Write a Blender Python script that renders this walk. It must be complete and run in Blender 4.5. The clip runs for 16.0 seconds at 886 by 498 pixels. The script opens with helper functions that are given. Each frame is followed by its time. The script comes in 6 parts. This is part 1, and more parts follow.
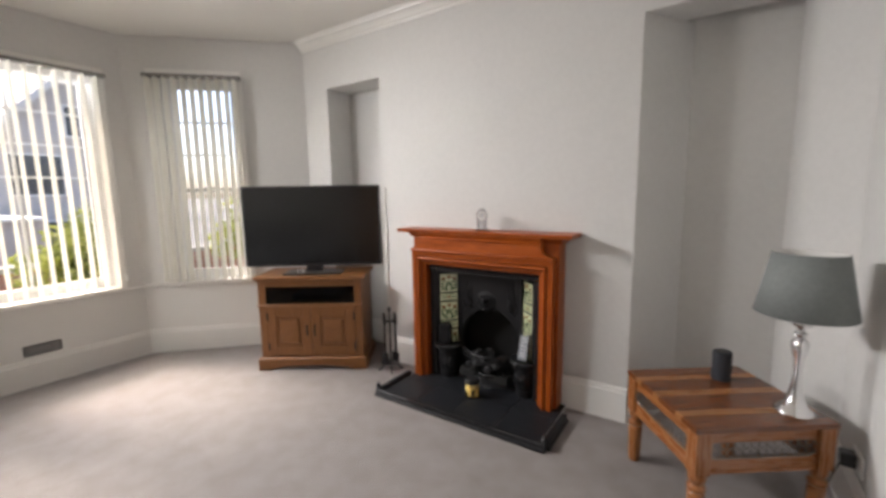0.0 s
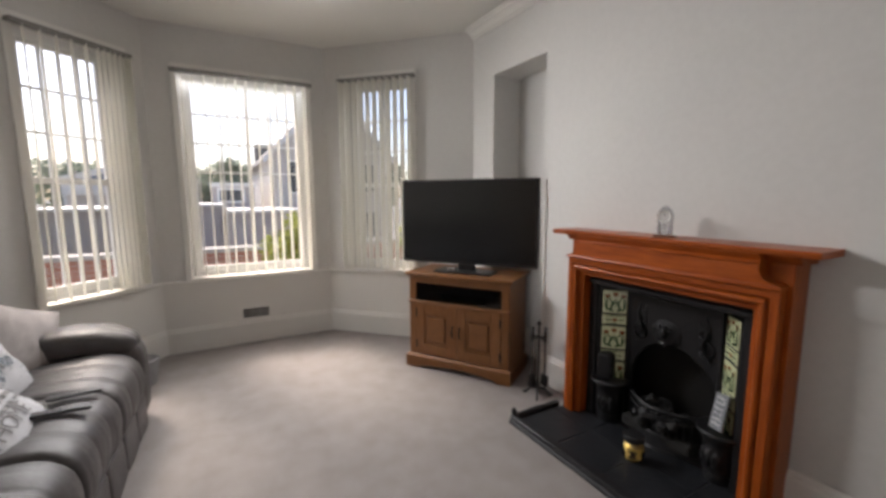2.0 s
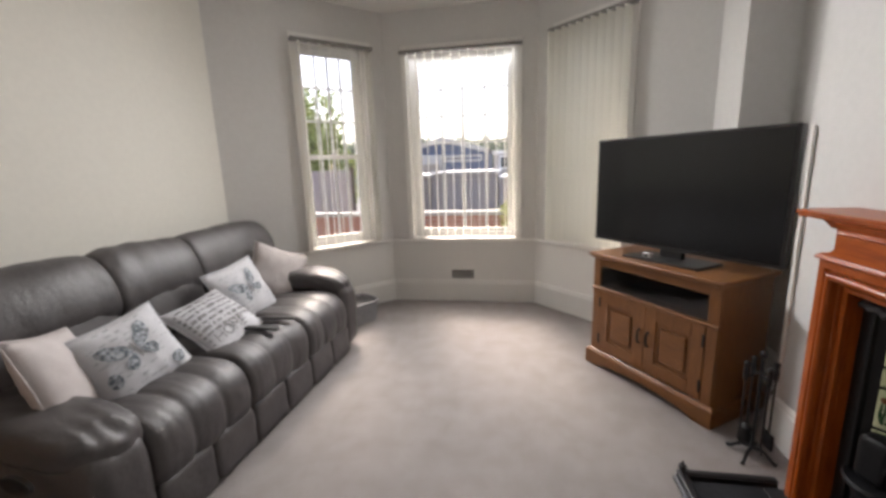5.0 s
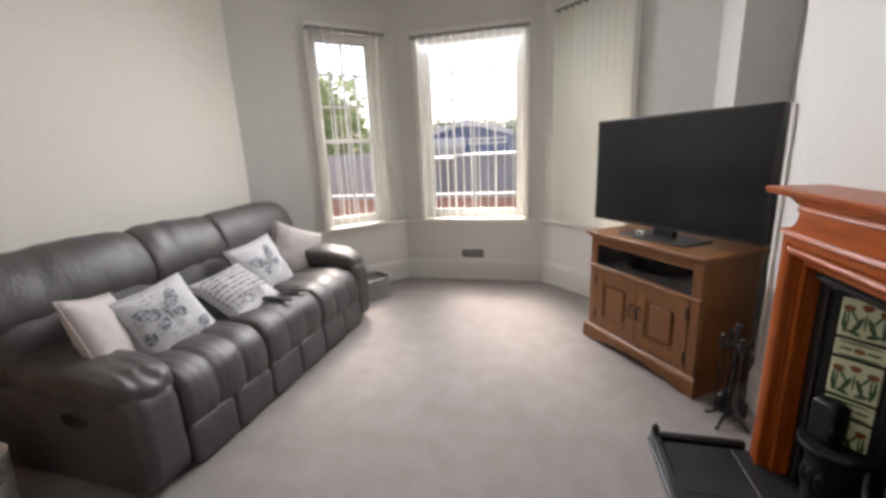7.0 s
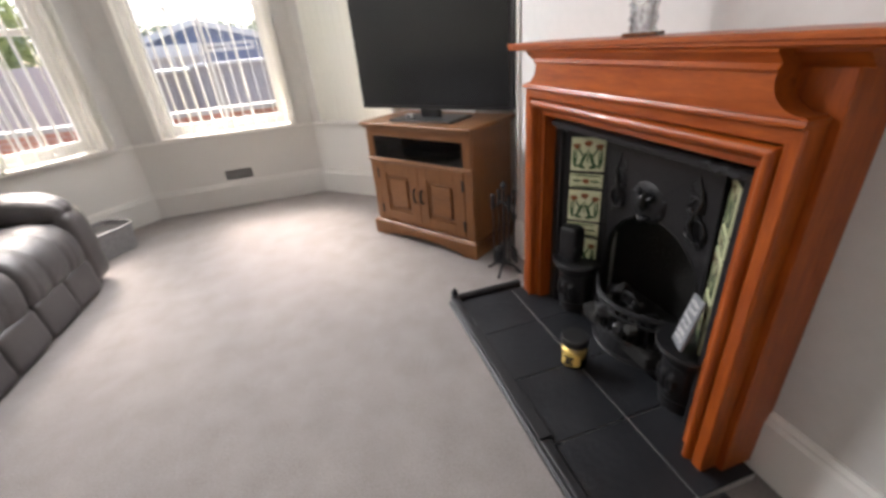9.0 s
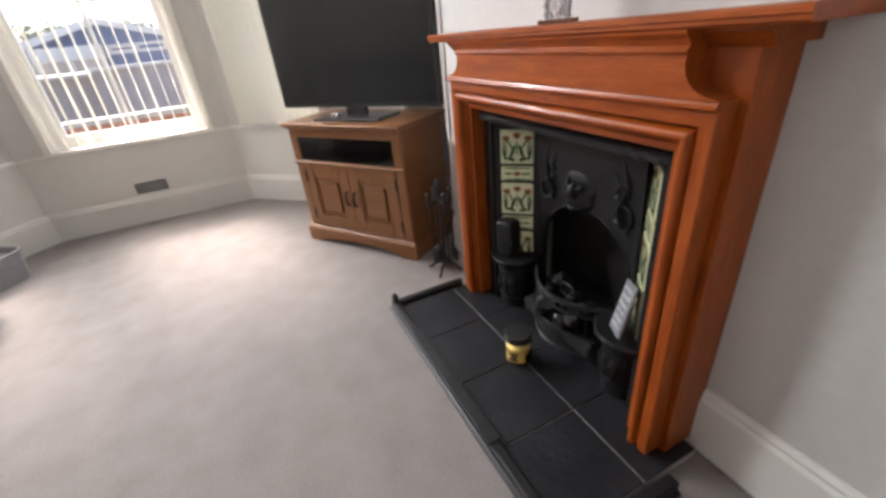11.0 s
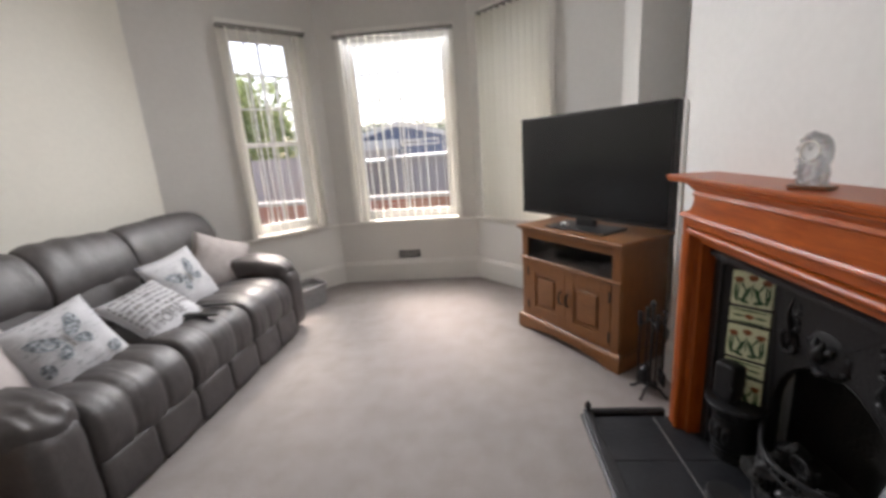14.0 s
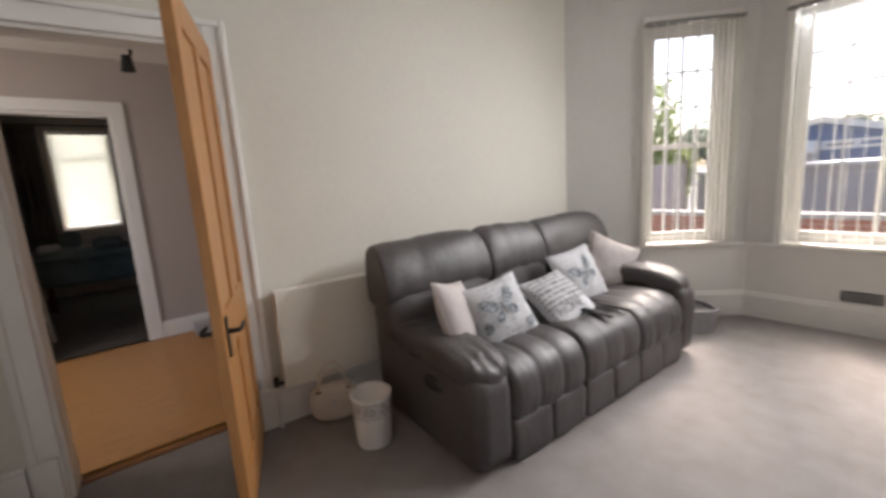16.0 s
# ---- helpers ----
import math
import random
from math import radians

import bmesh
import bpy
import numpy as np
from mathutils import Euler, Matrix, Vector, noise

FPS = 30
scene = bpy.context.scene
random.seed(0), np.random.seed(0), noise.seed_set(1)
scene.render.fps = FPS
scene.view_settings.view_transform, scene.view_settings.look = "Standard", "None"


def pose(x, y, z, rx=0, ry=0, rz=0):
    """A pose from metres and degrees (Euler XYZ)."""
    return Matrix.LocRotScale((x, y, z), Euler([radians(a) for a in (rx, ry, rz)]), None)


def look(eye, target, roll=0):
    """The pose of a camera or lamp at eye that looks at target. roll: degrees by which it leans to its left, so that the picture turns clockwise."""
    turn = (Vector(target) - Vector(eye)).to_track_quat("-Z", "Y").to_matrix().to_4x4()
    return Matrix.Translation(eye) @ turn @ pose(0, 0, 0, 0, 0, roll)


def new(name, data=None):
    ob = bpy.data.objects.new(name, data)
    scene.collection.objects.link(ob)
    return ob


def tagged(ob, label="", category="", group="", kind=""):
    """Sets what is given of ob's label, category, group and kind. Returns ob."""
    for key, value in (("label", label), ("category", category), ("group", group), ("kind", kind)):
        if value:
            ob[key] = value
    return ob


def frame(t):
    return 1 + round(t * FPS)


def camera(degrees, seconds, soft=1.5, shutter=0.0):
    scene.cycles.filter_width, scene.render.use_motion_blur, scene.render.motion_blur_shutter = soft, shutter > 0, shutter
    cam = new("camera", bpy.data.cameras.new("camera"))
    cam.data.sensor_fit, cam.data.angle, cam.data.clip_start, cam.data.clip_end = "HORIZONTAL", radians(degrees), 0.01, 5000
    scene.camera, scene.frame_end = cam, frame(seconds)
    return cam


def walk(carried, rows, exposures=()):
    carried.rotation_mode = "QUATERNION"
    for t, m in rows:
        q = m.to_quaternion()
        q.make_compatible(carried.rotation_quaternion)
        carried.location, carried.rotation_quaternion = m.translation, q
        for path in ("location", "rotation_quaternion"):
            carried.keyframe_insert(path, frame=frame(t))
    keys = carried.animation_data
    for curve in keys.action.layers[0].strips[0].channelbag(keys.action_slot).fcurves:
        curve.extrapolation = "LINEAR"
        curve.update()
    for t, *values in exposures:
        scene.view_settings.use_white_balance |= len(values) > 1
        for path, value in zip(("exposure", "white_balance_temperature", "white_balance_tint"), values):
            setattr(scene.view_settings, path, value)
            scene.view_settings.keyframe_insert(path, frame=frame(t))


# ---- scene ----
cam = camera(94.5, 16.0, 3.3, 0.3)
PATH = [
    (0, (0.265, 0.377, 1.46), (-0.833, 2.027, 1.193), -0.9),
    (0.5, (0.25, 0.51, 1.405), (-1.059, 2.003, 1.163), -1.1),
    (1, (0.25, 0.658, 1.395), (-1.255, 1.956, 1.168), -1.1),
    (1.5, (0.241, 0.784, 1.395), (-1.396, 1.908, 1.154), -0.8),
    (2, (0.175, 0.918, 1.406), (-1.559, 1.882, 1.154), -0.2),
    (2.5, (0.097, 1.07, 1.42), (-1.737, 1.823, 1.159), 0.0),
    (3, (0.063, 1.212, 1.427), (-1.839, 1.757, 1.135), -0.4),
    (3.5, (0.067, 1.406, 1.416), (-1.885, 1.706, 1.103), -0.1),
    (4, (0.047, 1.534, 1.405), (-1.922, 1.599, 1.064), -1.1),
    (4.5, (-0.007, 1.646, 1.405), (-1.967, 1.422, 1.079), -1.6),
    (7, (0.139, 1.943, 1.397), (-1.749, 1.475, 0.928), -2.6),
    (7.5, (0.144, 1.944, 1.369), (-1.75, 1.676, 0.787), -3.2),
    (8, (0.106, 1.937, 1.325), (-1.766, 1.909, 0.624), -4.0),
    (8.5, (0.034, 1.97, 1.266), (-1.782, 2.185, 0.456), -5.2),
    (9, (-0.012, 1.973, 1.238), (-1.732, 2.442, 0.332), -5.3),
    (9.5, (-0.09, 2.047, 1.2), (-1.709, 2.685, 0.215), -6.3),
    (12, (-0.007, 2.05, 1.248), (-1.64, 2.784, 0.356), -5.0),
    (12.5, (0.035, 2.033, 1.279), (-1.698, 2.633, 0.481), -4.6),
    (13, (0.072, 2.011, 1.32), (-1.761, 2.416, 0.632), -4.7),
    (13.5, (0.116, 1.991, 1.35), (-1.794, 2.14, 0.777), -4.3),
    (14, (0.139, 1.978, 1.383), (-1.795, 1.797, 0.905), -4.1),
    (14.5, (0.158, 1.935, 1.41), (-1.723, 1.396, 0.996), -3.7),
    (15, (0.149, 1.851, 1.429), (-1.595, 0.951, 1.042), -3.4),
    (15.5, (0.15, 1.749, 1.385), (-1.369, 0.494, 1.041), -3.7),
    (16, (0.152, 1.6, 1.362), (-1.075, 0.042, 1.03), -3.6),
]
walk(cam, [(t, look(eye, target, roll)) for t, eye, target, roll in PATH], [(0.0, 1.56, 6310, 13), (1.5, 1.31, 6270, 13), (2.5, 0.92, 6290, 13), (3.5, 1.03, 6290, 13), (4.5, 1.23, 6290, 13), (7.0, 1.46, 6170, 13), (9.0, 1.82, 6150, 13), (12.0, 1.79, 6150, 13), (13.5, 1.39, 6150, 13), (16.0, 1.43, 6240, 13)])

# ---- world, sun, exposure ----
world = bpy.data.worlds.new("overcast_day")
scene.world = world
world.use_nodes = True
wn = world.node_tree.nodes
sky = wn.new("ShaderNodeTexSky")
sky.sky_type, sky.sun_disc = "NISHITA", False
sky.sun_elevation, sky.sun_rotation = radians(48), radians(250)
sky.air_density, sky.dust_density, sky.ozone_density = 0.85, 3.0, 1.0
wn["Background"].inputs["Strength"].default_value = 0.13
world.node_tree.links.new(sky.outputs["Color"], wn["Background"].inputs["Color"])
sun = new("sun", bpy.data.lights.new("sun", "SUN"))
sun.data.energy, sun.data.angle, sun.data.color = 3.8, radians(16), (1.0, 0.86, 0.71)
sun.matrix_world = look((-20, -7, 24), (0, 1, 0))

# the sky's light at the head of each bay window: place, way into the room, width, watts
for nm, at, way, wide, watts in (
    ("window_light_centre", (-4.03, 1.24, 2.50), (1.0, 0.0), 1.02, 15.0),
    ("window_light_left", (-3.675, 0.165, 2.53), (0.71, 0.71), 0.62, 9.0),
    ("window_light_right", (-3.64, 2.285, 2.54), (0.71, -0.71), 0.62, 6.5),
):
    lamp = new(nm, bpy.data.lights.new(nm, "AREA"))
    lamp.data.shape, lamp.data.size, lamp.data.size_y = "RECTANGLE", wide, 0.05
    lamp.data.energy, lamp.data.color = watts, (1.0, 0.97, 0.93)
    lamp.matrix_world = look(at, (at[0] + way[0], at[1] + way[1], at[2] - 0.6))
    lamp.data.spread = radians(114)


# the same sky behind the vanes, in the reveals
for nm, at, way, wide, watts in (
    ("reveal_light_centre", (-4.215, 1.24, 2.47), (1.0, 0.0), 1.0, 1.0),
    ("reveal_light_left", (-3.86, -0.02, 2.50), (0.71, 0.71), 0.6, 4.0),
    ("reveal_light_right", (-3.83, 2.475, 2.51), (0.71, -0.71), 0.6, 10.0),
):
    lamp = new(nm, bpy.data.lights.new(nm, "AREA"))
    lamp.data.shape, lamp.data.size, lamp.data.size_y = "RECTANGLE", wide, 0.05
    lamp.data.energy, lamp.data.color = watts, (1.0, 0.98, 0.95)
    lamp.matrix_world = look(at, (at[0] + way[0] * 0.5, at[1] + way[1] * 0.5, at[2] - 1.0))
# added hall fill lamp, source unseen, and daylight in the far room's window
for nm, at, to, wide, high, watts, tint in (
    ("hall_fill_light", (2.15, -2.1, 1.5), (0.0, -2.1, 0.9), 0.8, 1.6, 13.0, (1.0, 0.88, 0.76)),
    ("far_window_light", (0.41, -6.79, 1.7), (0.41, -5.4, 1.65), 0.66, 1.38, 5.5, (1.0, 0.94, 0.82)),
):
    lamp = new(nm, bpy.data.lights.new(nm, "AREA"))
    lamp.data.shape, lamp.data.size, lamp.data.size_y = "RECTANGLE", wide, high
    lamp.data.energy, lamp.data.color = watts, tint
    lamp.matrix_world = look(at, to)


# ---- helpers of this scene ----
def part(name, bm, material, parent=None, label="", smooth=False):
    """Links a bmesh as one mesh object, under parent where one is given."""
    me = bpy.data.meshes.new(name)
    bmesh.ops.recalc_face_normals(bm, faces=bm.faces)
    bm.to_mesh(me)
    bm.free()
    if smooth:
        me.polygons.foreach_set("use_smooth", [True] * len(me.polygons))
    me.materials.append(material)
    ob = new(name, me)
    if parent is not None:
        ob.parent = parent
    if label:
        ob["label"] = label
    return ob


def thing(name, label, category, m=None, group="", kind=""):
    ob = tagged(new(name), label, category, group, kind)
    if m is not None:
        ob.matrix_world = m
    return ob


def box(bm, x0, x1, y0, y1, z0, z1, bevel=0.0, m=None, segs=2):
    vs = bmesh.ops.create_cube(bm, size=1.0)["verts"]
    bmesh.ops.transform(bm, matrix=Matrix.Translation(((x0 + x1) / 2, (y0 + y1) / 2, (z0 + z1) / 2)) @ Matrix.Diagonal((abs(x1 - x0), abs(y1 - y0), abs(z1 - z0), 1)), verts=vs)
    if bevel:
        es = list({e for v in vs for e in v.link_edges})
        r = bmesh.ops.bevel(bm, geom=es, offset=bevel, segments=segs, profile=0.5, affect="EDGES")
        vs = list({v for f in r["faces"] for v in f.verts} | {v for v in vs if v.is_valid})
    if m is not None:
        bmesh.ops.transform(bm, matrix=m, verts=vs)
    return vs


def boxed(name, material, parent, x0, x1, y0, y1, z0, z1, bevel=0.004, label="", m=None):
    bm = bmesh.new()
    box(bm, x0, x1, y0, y1, z0, z1, bevel, m)
    return part(name, bm, material, parent, label)


def prism(bm, pts, z0, z1):
    """A solid over the plan polygon pts from z0 to z1."""
    lo = [bm.verts.new((x, y, z0)) for x, y in pts]
    hi = [bm.verts.new((x, y, z1)) for x, y in pts]
    bm.faces.new(lo[::-1])
    bm.faces.new(hi)
    for i in range(len(pts)):
        j = (i + 1) % len(pts)
        bm.faces.new((lo[i], lo[j], hi[j], hi[i]))
    return lo + hi


def profile_along(bm, prof, a, b, m=None):
    """Sweeps the closed profile, in (y, z), along x from a to b."""
    first = [bm.verts.new((a, y, z)) for y, z in prof]
    last = [bm.verts.new((b, y, z)) for y, z in prof]
    bm.faces.new(first)
    bm.faces.new(last[::-1])
    for i in range(len(prof)):
        j = (i + 1) % len(prof)
        bm.faces.new((first[i], last[i], last[j], first[j]))
    if m is not None:
        bmesh.ops.transform(bm, matrix=m, verts=first + last)
    return first + last


def lathe(bm, prof, n=24, m=None, start=0.0, turn=360.0, sx=1.0, sy=1.0):
    """Turns the profile, in (radius, z), round the z axis."""
    rings, full = [], turn >= 360
    count = n if full else n + 1
    for k in range(count):
        a = radians(start + turn * k / n)
        rings.append([bm.verts.new((r * math.cos(a) * sx, r * math.sin(a) * sy, z)) for r, z in prof])
    for k in range(n):
        p, q = rings[k], rings[(k + 1) % count]
        for i in range(len(prof) - 1):
            bm.faces.new((p[i], q[i], q[i + 1], p[i + 1]))
    vs = [v for ring in rings for v in ring]
    bmesh.ops.remove_doubles(bm, verts=vs, dist=1e-5)
    vs = [v for v in vs if v.is_valid]
    if m is not None:
        bmesh.ops.transform(bm, matrix=m, verts=vs)
    return vs


def tube(bm, pts, r, n=8):
    """A round bar along the points; r is one radius or one for each point."""
    pts = [Vector(p) for p in pts]
    rr = r if isinstance(r, (list, tuple)) else [r] * len(pts)
    rings = []
    for i, p in enumerate(pts):
        d = (pts[min(i + 1, len(pts) - 1)] - pts[max(i - 1, 0)]).normalized()
        u = d.cross(Vector((0.3, 0.2, 1)) if abs(d.z) < 0.9 else Vector((1, 0.1, 0))).normalized()
        w = d.cross(u)
        rings.append([bm.verts.new(p + rr[i] * (math.cos(2 * math.pi * k / n) * u + math.sin(2 * math.pi * k / n) * w)) for k in range(n)])
    for a, b in zip(rings, rings[1:]):
        for k in range(n):
            bm.faces.new((a[k], a[(k + 1) % n], b[(k + 1) % n], b[k]))
    bm.faces.new(rings[0][::-1])
    bm.faces.new(rings[-1])


def wall_grid(name, p0, p1, z0, z1, thick, holes, material, extend=(0.0, 0.0)):
    """An upright wall whose room face runs from p0 to p1 in plan, with the room on its left; openings (u0, u1, z0, z1) go through it."""
    a, b = Vector((*p0, 0)), Vector((*p1, 0))
    length, d = (b - a).length, (b - a).normalized()
    n = Vector((d.y, -d.x, 0))
    us = sorted({-extend[0], length + extend[1], *(h[0] for h in holes), *(h[1] for h in holes)})
    zs = sorted({z0, z1, *(h[2] for h in holes), *(h[3] for h in holes)})
    solid = lambda i, k: 0 <= i < len(us) - 1 and 0 <= k < len(zs) - 1 and not any(h[0] < (us[i] + us[i + 1]) / 2 < h[1] and h[2] < (zs[k] + zs[k + 1]) / 2 < h[3] for h in holes)
    bm = bmesh.new()
    at = lambda u, w, z: bm.verts.new(a + d * u + n * w + Vector((0, 0, z)))
    for i in range(len(us) - 1):
        for k in range(len(zs) - 1):
            if not solid(i, k):
                continue
            u, v, s, t = us[i], us[i + 1], zs[k], zs[k + 1]
            bm.faces.new((at(u, 0, s), at(u, 0, t), at(v, 0, t), at(v, 0, s)))
            bm.faces.new((at(u, thick, s), at(v, thick, s), at(v, thick, t), at(u, thick, t)))
            if not solid(i - 1, k):
                bm.faces.new((at(u, 0, s), at(u, thick, s), at(u, thick, t), at(u, 0, t)))
            if not solid(i + 1, k):
                bm.faces.new((at(v, 0, s), at(v, 0, t), at(v, thick, t), at(v, thick, s)))
            if not solid(i, k - 1):
                bm.faces.new((at(u, 0, s), at(v, 0, s), at(v, thick, s), at(u, thick, s)))
            if not solid(i, k + 1):
                bm.faces.new((at(u, 0, t), at(u, thick, t), at(v, thick, t), at(v, 0, t)))
    bmesh.ops.remove_doubles(bm, verts=bm.verts, dist=1e-5)
    return tagged(part(name, bm, material), kind="structure")


def soft_box(bm, sx, sy, sz, n=(10, 10, 6), power=4.0, puff=0.0, rumple=0.0, seed=0, m=None, scale=7.0):
    """A padded block with rounded edges, puffed faces and a rumpled skin."""
    vs = []
    idx = {}
    nx, ny, nz = n

    def add(x, y, z):
        key = (round(x, 5), round(y, 5), round(z, 5))
        if key not in idx:
            p = Vector((x, y, z))
            l = (abs(x) ** power + abs(y) ** power + abs(z) ** power) ** (1 / power)
            q = p / l
            q = Vector((q.x * sx / 2, q.y * sy / 2, q.z * sz / 2))
            if puff:
                q.z += puff * (1 if z > 0 else -1) * (1 - x * x) * (1 - y * y) * abs(z)
            if rumple:
                s = noise.noise(Vector((q.x * scale + seed * 7.3, q.y * scale, q.z * scale + seed))) + 0.5 * noise.noise(q * scale * 2.3 + Vector((seed, 3, 1)))
                q += p.normalized() * rumple * s
            idx[key] = bm.verts.new(q)
            vs.append(idx[key])
        return idx[key]

    sp = lambda i, k: math.sin((2 * i / k - 1) * math.pi / 2) * 0.35 + (2 * i / k - 1) * 0.65
    for ax, (k1, k2) in enumerate(((ny, nz), (nx, nz), (nx, ny))):
        for side in (-1, 1):
            for i in range(k1):
                for j in range(k2):
                    q = []
                    for a, b in ((i, j), (i + 1, j), (i + 1, j + 1), (i, j + 1)):
                        c = [sp(a, k1), sp(b, k2)]
                        c.insert(ax, side)
                        q.append(add(*c))
                    try:
                        bm.faces.new(q)
                    except ValueError:
                        pass
    if m is not None:
        bmesh.ops.transform(bm, matrix=m, verts=vs)
    return vs


# ---- materials ----
def principled(name, colour, rough=0.6, metal=0.0, spec=0.5, second=None, scale=6.0, bump=0.0, bump_scale=60.0, detail=4.0, stretch=(1, 1, 1), mix=0.5, coat=0.0, fine=None, fine_scale=200.0, rough_var=0.0):
    """A surface with two scales of variation: blotches of a second colour and a fine grain, with relief."""
    mat = bpy.data.materials.new(name)
    mat.use_nodes = True
    nt = mat.node_tree
    b = nt.nodes["Principled BSDF"]
    b.inputs["Roughness"].default_value, b.inputs["Metallic"].default_value = rough, metal
    b.inputs["Specular IOR Level"].default_value = spec
    b.inputs["Coat Weight"].default_value = coat
    b.inputs["Base Color"].default_value = (*colour, 1)
    tc, mp = nt.nodes.new("ShaderNodeTexCoord"), nt.nodes.new("ShaderNodeMapping")
    mp.inputs["Scale"].default_value = stretch
    nt.links.new(tc.outputs["Object"], mp.inputs["Vector"])
    if second is not None:
        nz, rp = nt.nodes.new("ShaderNodeTexNoise"), nt.nodes.new("ShaderNodeValToRGB")
        nz.inputs["Scale"].default_value, nz.inputs["Detail"].default_value = scale, detail
        rp.color_ramp.elements[0].position, rp.color_ramp.elements[1].position = 0.5 - mix / 2, 0.5 + mix / 2
        rp.color_ramp.elements[0].color, rp.color_ramp.elements[1].color = (*colour, 1), (*second, 1)
        nt.links.new(mp.outputs["Vector"], nz.inputs["Vector"])
        nt.links.new(nz.outputs["Fac"], rp.inputs["Fac"])
        out = rp.outputs["Color"]
        if fine is not None:
            n2, mx = nt.nodes.new("ShaderNodeTexNoise"), nt.nodes.new("ShaderNodeMixRGB")
            n2.inputs["Scale"].default_value, n2.inputs["Detail"].default_value = fine_scale, 2
            nt.links.new(mp.outputs["Vector"], n2.inputs["Vector"])
            mx.blend_type = "MULTIPLY"
            mx.inputs["Fac"].default_value = 1.0
            r2 = nt.nodes.new("ShaderNodeValToRGB")
            r2.color_ramp.elements[0].position, r2.color_ramp.elements[1].position = 0.35, 0.65
            r2.color_ramp.elements[0].color, r2.color_ramp.elements[1].color = (fine, fine, fine, 1), (1, 1, 1, 1)
            nt.links.new(n2.outputs["Fac"], r2.inputs["Fac"])
            nt.links.new(out, mx.inputs["Color1"])
            nt.links.new(r2.outputs["Color"], mx.inputs["Color2"])
            out = mx.outputs["Color"]
        nt.links.new(out, b.inputs["Base Color"])
        if rough_var:
            mr = nt.nodes.new("ShaderNodeMapRange")
            mr.inputs["To Min"].default_value, mr.inputs["To Max"].default_value = rough - rough_var, rough + rough_var
            nt.links.new(nz.outputs["Fac"], mr.inputs["Value"])
            nt.links.new(mr.outputs["Result"], b.inputs["Roughness"])
    if bump:
        n3, bp = nt.nodes.new("ShaderNodeTexNoise"), nt.nodes.new("ShaderNodeBump")
        n3.inputs["Scale"].default_value, n3.inputs["Detail"].default_value = bump_scale, 3
        bp.inputs["Strength"].default_value, bp.inputs["Distance"].default_value = bump, 0.01
        nt.links.new(mp.outputs["Vector"], n3.inputs["Vector"])
        nt.links.new(n3.outputs["Fac"], bp.inputs["Height"])
        nt.links.new(bp.outputs["Normal"], b.inputs["Normal"])
    return mat


def wood(name, dark, light, scale=9.0, rough=0.4, grain=(1, 14, 14), coat=0.0, bump=0.08, spec=0.5):
    return principled(name, dark, rough, second=light, scale=scale, stretch=grain, mix=0.55, detail=6, bump=bump, bump_scale=scale * 3, coat=coat, fine=0.82, fine_scale=scale * 5, rough_var=0.06, spec=spec)


def glass(name, colour=(1, 1, 1), rough=0.0):
    mat = bpy.data.materials.new(name)
    mat.use_nodes = True
    b = mat.node_tree.nodes["Principled BSDF"]
    b.inputs["Base Color"].default_value = (*colour, 1)
    b.inputs["Transmission Weight"].default_value, b.inputs["Roughness"].default_value, b.inputs["IOR"].default_value = 1.0, rough, 1.45
    return mat


def translucent(name, colour, share=0.5):
    """Cloth that lets part of the light through."""
    mat = bpy.data.materials.new(name)
    mat.use_nodes = True
    nt = mat.node_tree
    b, out = nt.nodes["Principled BSDF"], nt.nodes["Material Output"]
    b.inputs["Base Color"].default_value, b.inputs["Roughness"].default_value = (*colour, 1), 0.85
    tr, mx, tc, wv = nt.nodes.new("ShaderNodeBsdfTranslucent"), nt.nodes.new("ShaderNodeMixShader"), nt.nodes.new("ShaderNodeTexCoord"), nt.nodes.new("ShaderNodeTexNoise")
    wv.inputs["Scale"].default_value = 40
    rp = nt.nodes.new("ShaderNodeValToRGB")
    rp.color_ramp.elements[0].color = (*[c * 0.92 for c in colour], 1)
    rp.color_ramp.elements[1].color = (*colour, 1)
    nt.links.new(tc.outputs["Object"], wv.inputs["Vector"])
    nt.links.new(wv.outputs["Fac"], rp.inputs["Fac"])
    nt.links.new(rp.outputs["Color"], b.inputs["Base Color"])
    nt.links.new(rp.outputs["Color"], tr.inputs["Color"])
    mx.inputs["Fac"].default_value = share
    nt.links.new(b.outputs["BSDF"], mx.inputs[1])
    nt.links.new(tr.outputs["BSDF"], mx.inputs[2])
    nt.links.new(mx.outputs["Shader"], out.inputs["Surface"])
    return mat


def see_through(mat, share):
    """Lets part of the light through a leaf."""
    nt = mat.node_tree
    b, out = nt.nodes["Principled BSDF"], nt.nodes["Material Output"]
    tr, mx = nt.nodes.new("ShaderNodeBsdfTranslucent"), nt.nodes.new("ShaderNodeMixShader")
    nt.links.new(b.inputs["Base Color"].links[0].from_socket, tr.inputs["Color"])
    mx.inputs["Fac"].default_value = share
    nt.links.new(b.outputs["BSDF"], mx.inputs[1])
    nt.links.new(tr.outputs["BSDF"], mx.inputs[2])
    nt.links.new(mx.outputs["Shader"], out.inputs["Surface"])


